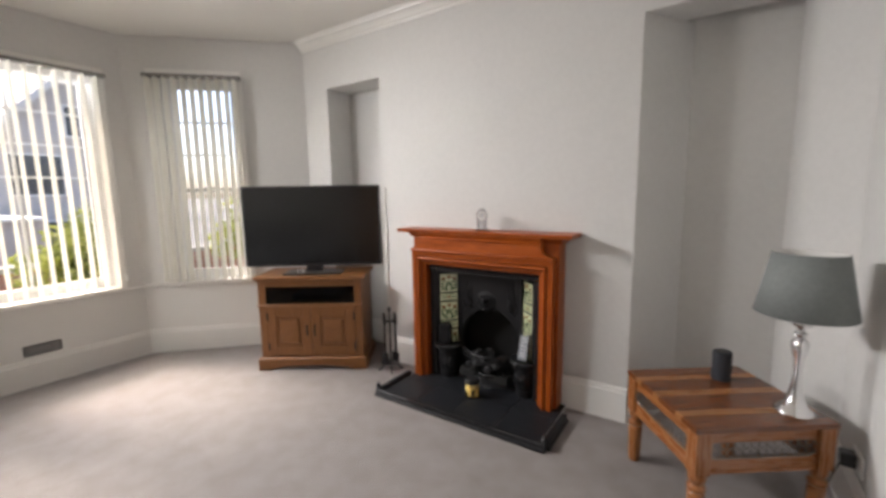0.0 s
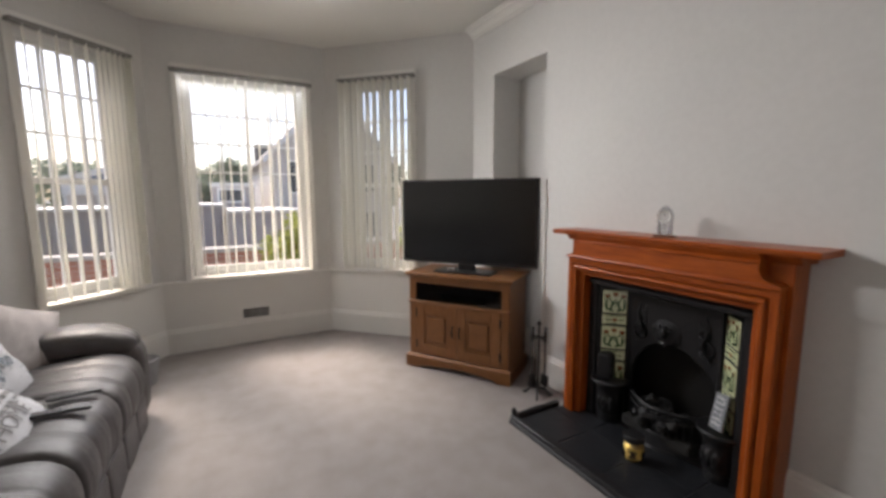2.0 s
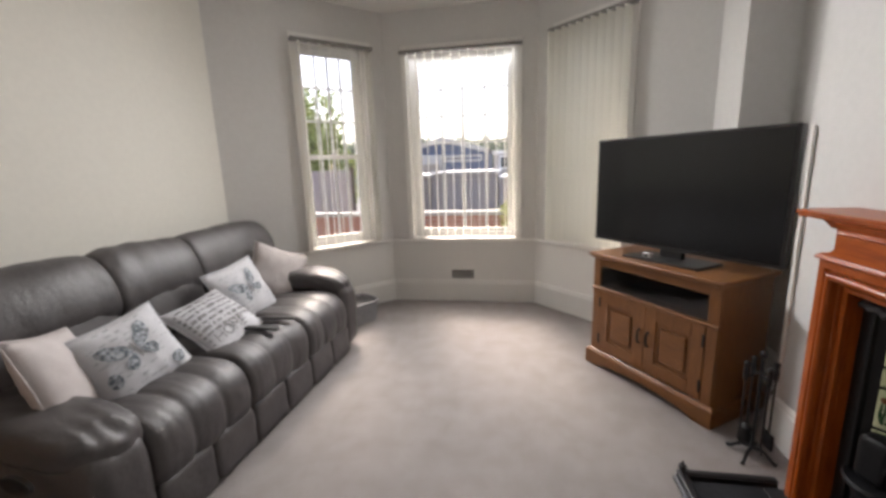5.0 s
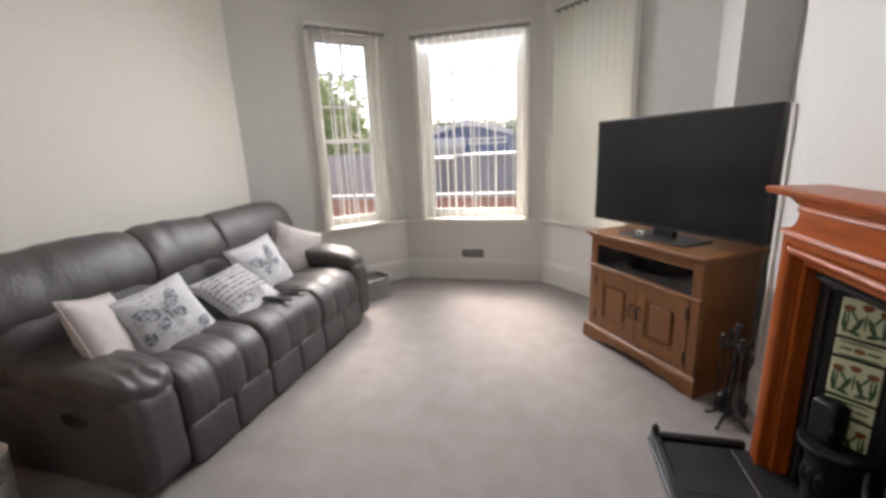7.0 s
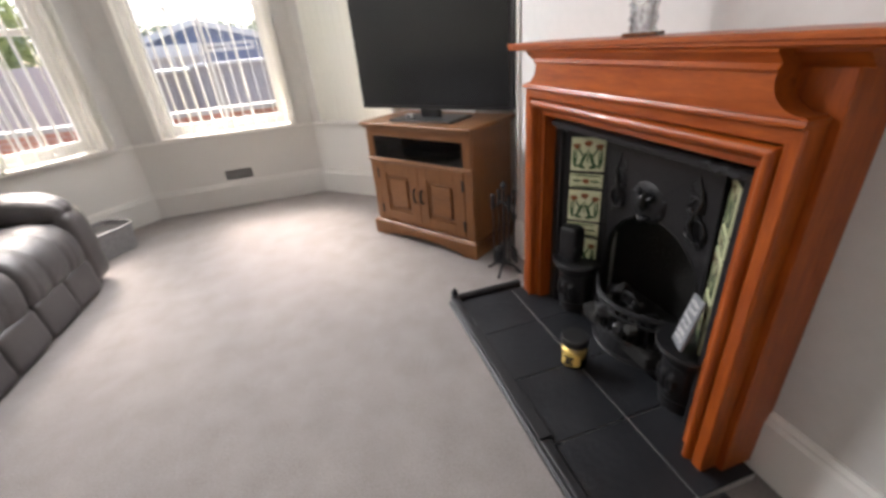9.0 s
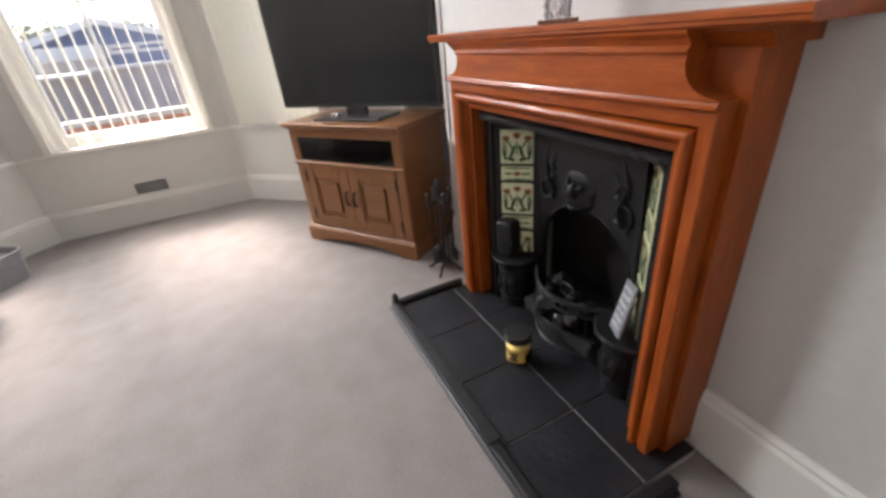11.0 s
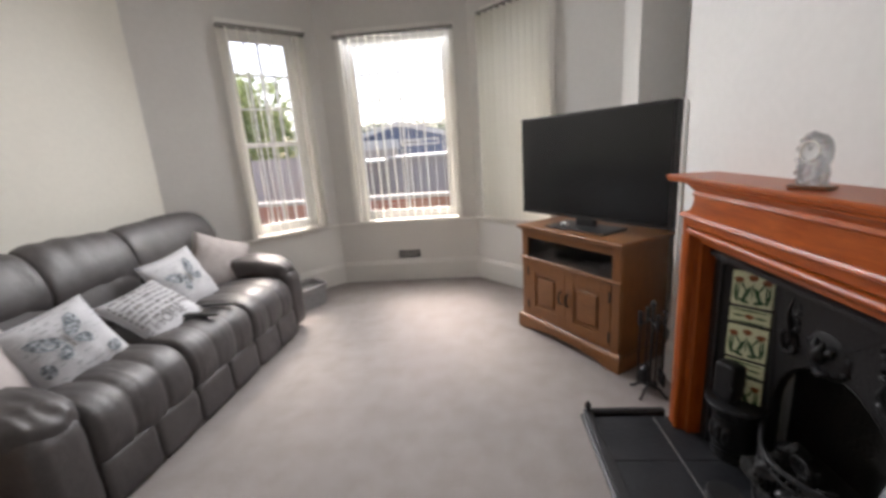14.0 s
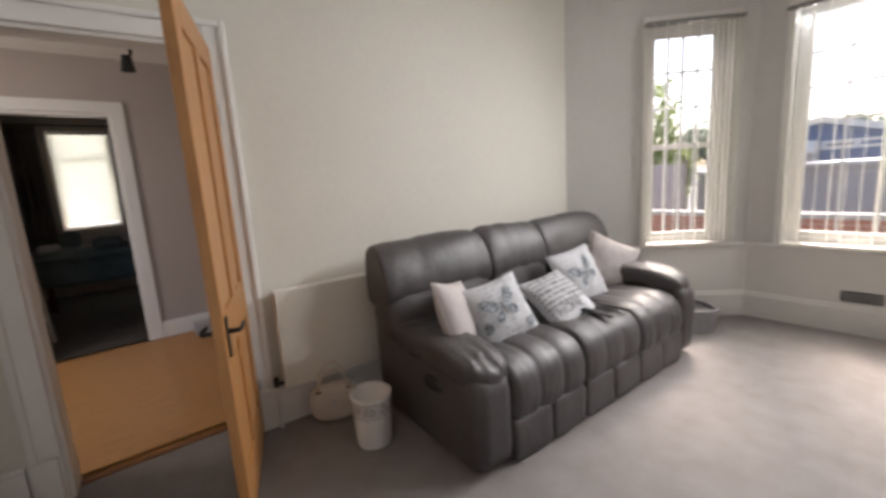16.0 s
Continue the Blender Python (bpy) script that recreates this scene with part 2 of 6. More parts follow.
def creased(mat, scale=20.0, strength=0.2):
    """Adds soft folds and creases over the fine grain of a leather."""
    nt = mat.node_tree
    b = nt.nodes["Principled BSDF"]
    tc = nt.nodes["Texture Coordinate"]
    mp = nt.nodes.new("ShaderNodeMapping")
    mp.inputs["Scale"].default_value = (1.15, 0.7, 0.9)
    nt.links.new(tc.outputs["Object"], mp.inputs["Vector"])
    nz, rd, bp = nt.nodes.new("ShaderNodeTexNoise"), nt.nodes.new("ShaderNodeTexNoise"), nt.nodes.new("ShaderNodeBump")
    nz.inputs["Scale"].default_value, nz.inputs["Detail"].default_value, nz.inputs["Distortion"].default_value = scale, 3, 1.2
    rd.noise_type = "RIDGED_MULTIFRACTAL"
    rd.inputs["Scale"].default_value, rd.inputs["Detail"].default_value = scale * 0.55, 3
    ad = nt.nodes.new("ShaderNodeMath")
    ad.operation = "SUBTRACT"
    bp.inputs["Strength"].default_value, bp.inputs["Distance"].default_value = strength, 0.012
    for n in (nz, rd):
        nt.links.new(mp.outputs["Vector"], n.inputs["Vector"])
    nt.links.new(nz.outputs["Fac"], ad.inputs[0])
    nt.links.new(rd.outputs["Fac"], ad.inputs[1])
    nt.links.new(ad.outputs["Value"], bp.inputs["Height"])
    link = next(l for l in nt.links if l.to_socket == b.inputs["Normal"])
    nt.links.new(link.from_socket, bp.inputs["Normal"])
    nt.links.new(bp.outputs["Normal"], b.inputs["Normal"])
    return mat


PAINT = principled("grey_wall_paint", (0.625, 0.617, 0.60), 0.7, second=(0.655, 0.647, 0.625), scale=1.3, bump=0.05, bump_scale=90, fine=0.97, fine_scale=30, spec=0.3)
PAINT_WARM = principled("warm_grey_wall_paint", (0.68, 0.66, 0.595), 0.7, second=(0.71, 0.69, 0.62), scale=1.3, bump=0.05, bump_scale=90, fine=0.97, fine_scale=30, spec=0.3)
CEILING = principled("ceiling_paint", (0.78, 0.77, 0.73), 0.85, second=(0.82, 0.81, 0.77), scale=1.1, bump=0.05, bump_scale=70)
WHITE = principled("white_gloss_paint", (0.76, 0.75, 0.72), 0.35, second=(0.80, 0.79, 0.76), scale=5, bump=0.03, bump_scale=40)
DADO = principled("off_white_dado_paint", (0.66, 0.65, 0.62), 0.55, second=(0.70, 0.69, 0.66), scale=2.0, bump=0.05, bump_scale=60)
UPVC = principled("white_window_frame", (0.80, 0.80, 0.79), 0.3, second=(0.84, 0.84, 0.83), scale=4)
CARPET = principled("grey_carpet", (0.292, 0.264, 0.254), 0.95, second=(0.372, 0.338, 0.326), scale=7.0, mix=0.55, detail=12, bump=0.8, bump_scale=260, fine=0.72, fine_scale=190, spec=0.1)
HALL_PAINT = principled("taupe_hall_paint", (0.43, 0.385, 0.35), 0.7, second=(0.46, 0.415, 0.38), scale=1.3, bump=0.05, bump_scale=90, spec=0.3)
DARK_CARPET = principled("dark_carpet", (0.07, 0.06, 0.05), 0.95, second=(0.10, 0.085, 0.07), scale=5, bump=0.5, bump_scale=200)
MAHOGANY = wood("red_brown_mahogany", (0.22, 0.038, 0.004), (0.42, 0.095, 0.010), scale=6, rough=0.34, grain=(1.2, 9, 9), coat=0.06, bump=0.015, spec=0.3)
MAHOGANY_UP = wood("red_brown_mahogany_upright", (0.22, 0.038, 0.004), (0.42, 0.095, 0.010), scale=6, rough=0.34, grain=(9, 9, 1.2), coat=0.06, bump=0.015, spec=0.3)
OAK = wood("golden_oak", (0.15, 0.057, 0.014), (0.245, 0.10, 0.028), scale=7, rough=0.42, grain=(1.2, 12, 12))
OAK_UP = wood("golden_oak_upright", (0.15, 0.057, 0.014), (0.245, 0.10, 0.028), scale=7, rough=0.42, grain=(12, 12, 1.2))
PINE_UP = wood("honey_pine", (0.36, 0.16, 0.05), (0.48, 0.24, 0.08), scale=5, rough=0.38, grain=(10, 10, 0.8))
SHEESHAM = wood("dark_striped_hardwood", (0.10, 0.028, 0.009), (0.20, 0.07, 0.022), scale=6, rough=0.25, grain=(1, 16, 16), coat=0.3)
SHEESHAM_MID = wood("mid_brown_hardwood", (0.24, 0.082, 0.022), (0.37, 0.145, 0.042), scale=6, rough=0.28, grain=(12, 12, 1.2), coat=0.3)
SHEESHAM_RAIL = wood("brown_hardwood_rail", (0.26, 0.092, 0.026), (0.34, 0.13, 0.038), scale=4, rough=0.28, grain=(2, 2, 14), coat=0.3)
SHEESHAM_PALE = wood("pale_sapwood", (0.27, 0.105, 0.032), (0.36, 0.165, 0.055), scale=6, rough=0.28, grain=(1, 14, 14), coat=0.3)
FLOORWOOD = wood("oak_floorboards", (0.44, 0.21, 0.07), (0.58, 0.31, 0.115), scale=5, rough=0.42, grain=(0.9, 10, 10))
LEATHER = creased(principled("grey_brown_leather", (0.055, 0.049, 0.049), 0.43, second=(0.078, 0.071, 0.070), scale=5, bump=0.16, bump_scale=220, fine=0.88, fine_scale=60, rough_var=0.08, spec=0.5), 30.0, 0.17)
BLACK_PLASTIC = principled("black_plastic", (0.012, 0.012, 0.013), 0.35, second=(0.016, 0.016, 0.017), scale=10)
SCREEN = principled("dark_screen", (0.006, 0.007, 0.008), 0.22, second=(0.008, 0.008, 0.009), scale=2, spec=0.5)
IRON = principled("black_cast_iron", (0.010, 0.010, 0.011), 0.42, metal=0.3, second=(0.016, 0.016, 0.018), scale=9, bump=0.25, bump_scale=120, rough_var=0.1, spec=0.4)
SOOT = principled("sooty_black", (0.008, 0.008, 0.008), 0.9, second=(0.014, 0.013, 0.012), scale=8, bump=0.5)
SLATE = principled("black_slate_tile", (0.009, 0.010, 0.012), 0.42, second=(0.017, 0.018, 0.021), scale=6, bump=0.25, bump_scale=50, rough_var=0.1, spec=0.35)
GROUT = principled("pale_grout", (0.44, 0.43, 0.41), 0.9, second=(0.52, 0.51, 0.49), scale=30)
CHROME = principled("polished_chrome", (0.75, 0.75, 0.76), 0.12, metal=1.0, second=(0.8, 0.8, 0.8), scale=4)
RAIL = principled("grey_headrail", (0.17, 0.16, 0.15), 0.5, second=(0.21, 0.20, 0.19), scale=12)
STEEL = principled("brushed_steel", (0.5, 0.5, 0.5), 0.35, metal=1.0, second=(0.56, 0.56, 0.56), scale=20)
SHADE = principled("grey_lampshade_cloth", (0.17, 0.185, 0.18), 0.85, second=(0.20, 0.215, 0.21), scale=60, bump=0.2, bump_scale=300)
SHADE_IN = principled("white_shade_lining", (0.7, 0.69, 0.66), 0.9, second=(0.74, 0.73, 0.7), scale=10)
BEIGE = principled("beige_cushion_cloth", (0.43, 0.39, 0.375), 0.9, second=(0.49, 0.45, 0.43), scale=8, bump=0.4, bump_scale=260, fine=0.9, fine_scale=220)
OFFWHITE = principled("off_white_cushion_cloth", (0.44, 0.44, 0.455), 0.9, second=(0.53, 0.53, 0.545), scale=8, bump=0.35, bump_scale=260, fine=0.92, fine_scale=200)
PRINT = principled("grey_blue_print", (0.07, 0.085, 0.10), 0.9, second=(0.36, 0.38, 0.40), scale=55, mix=0.22, bump=0.2, bump_scale=260)
PRINT_PALE = principled("pale_grey_print", (0.26, 0.265, 0.28), 0.9, second=(0.42, 0.42, 0.43), scale=45, mix=0.4, bump=0.2, bump_scale=260)
PRINT_DARK = principled("charcoal_print", (0.12, 0.115, 0.115), 0.9, second=(0.30, 0.29, 0.285), scale=30, bump=0.2, bump_scale=260)
CREAM = translucent("cream_blind_cloth", (0.93, 0.92, 0.87), 0.6)
PANE = glass("window_glass")
CRYSTAL = glass("cut_crystal", (0.93, 0.95, 0.97), 0.06)
CRYSTAL.node_tree.nodes["Principled BSDF"].inputs["Transmission Weight"].default_value = 0.86
JARGLASS = glass("jar_glass", (0.97, 0.98, 0.97), 0.0)
TILE_CREAM = principled("cream_glazed_tile", (0.57, 0.60, 0.36), 0.15, second=(0.63, 0.655, 0.42), scale=12, coat=0.5)
TILE_GREEN = principled("green_glaze", (0.018, 0.06, 0.022), 0.15, second=(0.04, 0.10, 0.035), scale=40, coat=0.5)
TILE_RED = principled("rust_red_glaze", (0.17, 0.06, 0.02), 0.15, second=(0.27, 0.10, 0.035), scale=40, coat=0.5)
VENT = principled("dark_grey_vent", (0.10, 0.10, 0.10), 0.5, second=(0.13, 0.13, 0.13), scale=30)

# ---- the room's shell ----
H = 2.87
SW0, SW1 = (-3.06, -0.62), (0.84, -0.89)
EW1, BW1 = (0.84, 3.04), (-3.06, 3.04)
BAY_R, BAY_L = (-4.142, 1.958), (-4.142, 0.47)


def wall_frame(p0, p1, u, z):
    """Local axes on a wall's room face: x to the right as seen from the room, y outward, z up."""
    a, b = Vector((*p0, 0)), Vector((*p1, 0))
    d = (b - a).normalized()
    o = a + d * u + Vector((0, 0, z))
    n = Vector((d.y, -d.x, 0))
    return Matrix(((-d.x, n.x, 0, o.x), (-d.y, n.y, 0, o.y), (0, 0, 1, o.z), (0, 0, 0, 1)))


DOOR = (2.745, 3.585, 0.0, 2.11)
wall_grid("wall_south", SW0, SW1, 0, H + 0.1, 0.14, [DOOR], PAINT_WARM, (0.1, 0.0))
wall_grid("wall_east", SW1, EW1, 0, H + 0.1, 0.2, [], PAINT, (0.0, 0.6))
FIRE = (1.525, 2.385, 0.0, 0.925)
wall_grid("wall_north", EW1, BW1, 0, H + 0.1, 0.28, [(0.002, 0.97, 0.0, 2.45), (2.96, 3.59, 0.0, 2.42), FIRE], PAINT, (0.0, 0.1))
WR = (0.60, 1.29, 0.665, 2.545)
wall_grid("wall_bay_right", BW1, BAY_R, 0, H + 0.1, 0.26, [WR], PAINT, (0.0, 0.1))
WC = (0.19, 1.25, 0.665, 2.50)
wall_grid("wall_bay_centre", BAY_R, BAY_L, 0, H + 0.1, 0.26, [WC], PAINT, (0.1, 0.1))
WL = (0.19, 0.85, 0.665, 2.53)
wall_grid("wall_bay_left", BAY_L, SW0, 0, H + 0.1, 0.26, [WL], PAINT, (0.1, 0.0))

# backs and splayed flanks of the two alcoves
bm = bmesh.new()
prism(bm, [(-0.45, 3.42), (1.1, 3.42), (1.1, 3.6), (-0.45, 3.6)], 0, H)
tagged(part("wall_alcove_right_back", bm, PAINT), kind="structure")
bm = bmesh.new()
prism(bm, [(-0.132, 3.038), (0.10, 3.43), (-0.2, 3.43), (-0.2, 3.2)], 0, 2.46)
tagged(part("wall_alcove_right_flank", bm, PAINT), kind="structure")
bm = bmesh.new()
prism(bm, [(0.838, 3.042), (0.86, 3.43), (0.595, 3.43)], 0, 2.46)
tagged(part("wall_alcove_right_return", bm, PAINT), kind="structure")
bm = bmesh.new()
prism(bm, [(-3.0, 3.32), (-1.9, 3.32), (-1.9, 3.5), (-3.0, 3.5)], 0, H)
tagged(part("wall_alcove_left_back", bm, PAINT), kind="structure")
bm = bmesh.new()
prism(bm, [(-1.75, 3.30), (-0.5, 3.30), (-0.5, 3.45), (-1.75, 3.45)], 0, 1.2)
tagged(part("wall_chimney_back", bm, SOOT), kind="structure")

bm = bmesh.new()
prism(bm, [(-3.3, -0.75), (1.0, -1.05), (1.0, 3.7), (-3.2, 3.7), (-4.4, 2.1), (-4.4, 0.35)], -0.2, 0.0)
tagged(part("floor", bm, CARPET), "pale grey cut-pile carpet with faint tread marks", "carpet", kind="structure")
bm = bmesh.new()
prism(bm, [(-3.3, -0.95), (1.1, -1.1), (1.1, 3.7), (-3.2, 3.7), (-4.55, 2.2), (-4.55, 0.25)], H, H + 0.12)
tagged(part("ceiling", bm, CEILING), kind="structure")

# cornice along the chimney wall
bm = bmesh.new()
prof = [(0.0, 0.0), (0.0, -0.085), (-0.012, -0.085), (-0.016, -0.072), (-0.03, -0.066), (-0.042, -0.05), (-0.06, -0.036), (-0.078, -0.03), (-0.082, -0.014), (-0.095, -0.012), (-0.095, 0.0)]
profile_along(bm, prof, -3.06, 0.84, Matrix.Translation((0, 3.039, H - 0.001)))
tagged(part("cornice", bm, WHITE), "white moulded plaster cornice above the chimney wall", "cornice", kind="structure")


def skirting(name, p0, p1, u0, u1, h=0.225, paint=WHITE):
    prof = [(0.0, 0.0), (-0.022, 0.0), (-0.022, h - 0.035), (-0.015, h - 0.022), (-0.016, h - 0.012), (-0.008, h), (0.0, h)]
    bm = bmesh.new()
    profile_along(bm, prof, 0, u1 - u0, wall_frame(p0, p1, u1, 0.001))
    return tagged(part(name, bm, paint), kind="structure")


skirting("baseboard_south", SW0, SW1, 0.0, 2.63)
skirting("baseboard_south_east", SW0, SW1, 3.70, 3.91)
skirting("baseboard_east", SW1, EW1, 0.0, 3.93)
skirting("baseboard_breast_east", EW1, BW1, 0.97, 1.40)
skirting("baseboard_breast_west", EW1, BW1, 2.52, 2.96)
skirting("baseboard_pier", EW1, BW1, 3.59, 3.90)
skirting("baseboard_bay_right", BW1, BAY_R, 0.0, 1.53, paint=DADO)
skirting("baseboard_bay_centre", BAY_R, BAY_L, 0.0, 1.488, paint=DADO)
skirting("baseboard_bay_left", BAY_L, SW0, 0.0, 1.535, paint=DADO)
skirting("baseboard_alcove_right", (0.62, 3.42), (0.09, 3.42), 0.0, 0.53)
skirting("baseboard_alcove_left", (-2.12, 3.32), (-2.75, 3.32), 0.0, 0.63)
skirting("baseboard_alcove_flank", (0.095, 3.42), (-0.132, 3.038), 0.0, 0.444)

# window board that runs right round the bay
bm = bmesh.new()
for p0, p1 in ((BW1, BAY_R), (BAY_R, BAY_L), (BAY_L, SW0)):
    length = (Vector(p1) - Vector(p0)).length
    a, b = (0.5, 0.0) if p0 == BW1 else (0.0, 0.0) if p0 == BAY_R else (0.0, 0.55)
    profile_along(bm, [(0.0, 0.0), (0.0, 0.022), (-0.024, 0.022), (-0.03, 0.011), (-0.024, 0.0)], 0, length - a - b, wall_frame(p0, p1, length - b, 0.64))
tagged(part("trim_window_board", bm, WHITE), "white painted window board running round the bay", "window board", kind="structure")


# white painted dado below the window board
bm = bmesh.new()
for p0, p1, a, b in ((BW1, BAY_R, 0.0, 0.0), (BAY_R, BAY_L, 0.0, 0.0), (BAY_L, SW0, 0.0, 0.0)):
    length = (Vector(p1) - Vector(p0)).length
    profile_along(bm, [(0.0, 0.224), (-0.005, 0.224), (-0.005, 0.641), (0.0, 0.641)], 0, length, wall_frame(p0, p1, length, 0.0))
tagged(part("trim_dado", bm, DADO), "off-white painted dado under the bay windows", "dado", kind="structure")


# ---- windows and blinds ----
def window(name, p0, p1, hole, middle_rail, cols, rows_z, label):
    """A window in its opening: frame, sashes, bars, panes, architrave and sill."""
    u0, u1, z0, z1 = hole
    w, h = u1 - u0, z1 - z0
    root = thing(name, label, "window", wall_frame(p0, p1, u1, z0), kind="structure")
    y0, y1, f = 0.11, 0.17, 0.055
    bm = bmesh.new()
    for x0, x1, a, b in ((0, f, 0, h), (w - f, w, 0, h), (f, w - f, 0, f), (f, w - f, h - f, h)):
        box(bm, x0, x1, y0, y1, a, b, 0.004)
    part("window_frame", bm, UPVC, root)
    s = 0.035
    bm = bmesh.new()
    lo, hi = f, h - f
    for x0, x1, a, b in ((f, f + s, lo, hi), (w - f - s, w - f, lo, hi), (f + s, w - f - s, lo, lo + s + 0.01), (f + s, w - f - s, hi - s, hi)):
        box(bm, x0, x1, y0 + 0.012, y1 - 0.012, a, b, 0.003)
    if middle_rail:
        box(bm, f + s, w - f - s, y0 + 0.004, y1 - 0.012, middle_rail - z0 - 0.022, middle_rail - z0 + 0.022, 0.003)
    part("sash", bm, UPVC, root)
    gx0, gx1 = f + s, w - f - s
    for k in range(1, cols):
        x = gx0 + (gx1 - gx0) * k / cols
        r = 0.011 if k * 2 == cols else 0.008
        boxed("glazing_bar", UPVC, root, x - r, x + r, 0.13, 0.15, lo + s, hi - s, 0.001)
    for z in rows_z:
        boxed("glazing_bar", UPVC, root, gx0, gx1, 0.131, 0.149, z - z0 - 0.009, z - z0 + 0.009, 0.001)
    cuts = [lo + s, hi - s] if not middle_rail else [lo + s, middle_rail - z0, hi - s]
    for a, b in zip(cuts, cuts[1:]):
        bm = bmesh.new()
        box(bm, gx0 - 0.01, gx1 + 0.01, 0.138, 0.142, a, b)
        ob = part("pane", bm, PANE, root)
        ob.visible_shadow = False
    bm = bmesh.new()
    c = 0.05
    for x0, x1, a, b in ((-c, 0.0, -0.005, h + c), (w, w + c, -0.005, h + c), (0.0, w, h, h + c)):
        box(bm, x0, x1, -0.022, 0.0, a, b, 0.006)
    part("architrave", bm, WHITE, root)
    boxed("window_sill", WHITE, root, 0.002, w - 0.002, -0.032, 0.11, -0.004, 0.012, 0.004)
    return root


def vertical_blind(p0, p1, hole, places, angle, label, group="vertical blinds", over=0.05, jitter=2.5, lead=0.0):
    """A headrail and hanging cloth vanes at the places given along it, each turned by about the angle from edge-on."""
    u0, u1, z0, z1 = hole
    w, h = u1 - u0, z1 - z0
    root = thing("vertical_blind", label, "blind", wall_frame(p0, p1, u1, z0), group)
    boxed("headrail", RAIL, root, -over - lead, w + over, -0.085, -0.024, h - 0.032, h - 0.004, 0.004, "grey metal headrail")
    bm = bmesh.new()
    hh, hw = h - 0.03, 0.0445
    n = 5
    cols = [[bm.verts.new((0.0035 * (1 - (2 * i / n - 1) ** 2), hw * (2 * i / n - 1), z)) for z in (0.026, h - 0.034)] for i in range(n + 1)]
    back = [[bm.verts.new((v.co.x + 0.0012, v.co.y, v.co.z)) for v in c] for c in cols]
    for i in range(n):
        bm.faces.new((cols[i][0], cols[i + 1][0], cols[i + 1][1], cols[i][1]))
        bm.faces.new((back[i][0], back[i][1], back[i + 1][1], back[i + 1][0]))
    me = None
    rnd = random.Random(len(places) * 7 + int(angle))
    for x in places:
        a = angle + rnd.uniform(-jitter, jitter)
        m = Matrix.Translation((x, -0.072, 0)) @ Matrix.Rotation(radians(-a), 4, "Z")
        if me is None:
            ob = part("vane", bm, CREAM, root, "cream cloth vane", smooth=True)
            me = ob.data
        else:
            ob = new("vane", me)
            ob.parent = root
        ob.matrix_local = m
    bm = bmesh.new()
    tube(bm, [(w + 0.04, -0.055, h), (w + 0.042, -0.056, h * 0.5), (w + 0.04, -0.056, 0.12)], 0.0022, 6)
    lathe(bm, [(0.0, 0.0), (0.011, 0.004), (0.012, 0.05), (0.005, 0.06), (0.0, 0.06)], 10, Matrix.Translation((w + 0.04, -0.056, 0.065)))
    part("cord", bm, UPVC, root, "white cord with a weight")
    return root


window("window_centre", BAY_R, BAY_L, WC, None, 4, (2.16, 1.90, 1.64), "large white-framed bay window with thin glazing bars")
window("window_left", BAY_L, SW0, WL, 1.53, 4, (2.16, 1.86), "narrow white-framed sash window in the bay")
window("window_right", BW1, BAY_R, WR, 1.53, 2, (2.16, 1.86), "narrow white-framed sash window in the bay")
vertical_blind(BAY_R, BAY_L, WC, [0.03 + 0.0835 * i for i in range(13)], -6, "cream vertical blind with its vanes turned open", jitter=1.2)
vertical_blind(BAY_L, SW0, WL, [0.02, 0.11, 0.20, 0.29, 0.38, 0.46, 0.50, 0.54, 0.58, 0.62, 0.66, 0.69], 21.5, "cream vertical blind partly bunched to one side")
vertical_blind(BW1, BAY_R, WR, [-0.015 + 0.0705 * i for i in range(11)], 8, "cream vertical blind with its vanes half closed", lead=0.0)

# catch on the meeting rail of the narrow windows
for p0, p1, hole in ((BAY_L, SW0, WL), (BW1, BAY_R, WR)):
    root = thing("sash_catch", "small dark metal sash catch on the meeting rail", "catch", wall_frame(p0, p1, hole[1], 1.552), "sash catches")
    w = hole[1] - hole[0]
    boxed("base_plate", STEEL, root, w / 2 - 0.03, w / 2 + 0.03, 0.098, 0.135, 0.0, 0.008, 0.002)
    bm = bmesh.new()
    tube(bm, [(w / 2, 0.116, 0.004), (w / 2, 0.112, 0.03), (w / 2 + 0.025, 0.108, 0.05)], [0.008, 0.007, 0.01], 8)
    part("lever", bm, STEEL, root)

# ---- the doorway and the hall beyond ----
DOORM = wall_frame(SW0, SW1, DOOR[1], 0)
W_DOOR = DOOR[1] - DOOR[0]
root = thing("door_frame", "white painted door frame with a moulded architrave", "door frame", DOORM, kind="structure")
bm = bmesh.new()
for x0, x1, a, b in ((-0.095, 0.012, 0, 2.21), (W_DOOR - 0.012, W_DOOR + 0.095, 0, 2.21), (0.012, W_DOOR - 0.012, 2.10, 2.21)):
    box(bm, x0, x1, -0.022, -0.0005, a, b, 0.006)
for x0, x1, a, b in ((-0.095, -0.065, 0, 2.21), (W_DOOR + 0.065, W_DOOR + 0.095, 0, 2.21), (-0.065, W_DOOR + 0.065, 2.18, 2.21)):
    box(bm, x0, x1, -0.036, -0.022, a, b, 0.006)
for x0, x1 in ((-0.1, 0.0), (W_DOOR, W_DOOR + 0.1)):
    box(bm, x0, x1, -0.04, -0.001, 0, 0.24, 0.006)
part("architrave", bm, WHITE, root)
bm = bmesh.new()
for x0, x1, a, b in ((0.0, 0.028, 0, 2.11), (W_DOOR - 0.028, W_DOOR, 0, 2.11), (0.028, W_DOOR - 0.028, 2.082, 2.11)):
    box(bm, x0, x1, 0.001, 0.145, a, b, 0.003)
part("lining", bm, WHITE, root)
bm = bmesh.new()
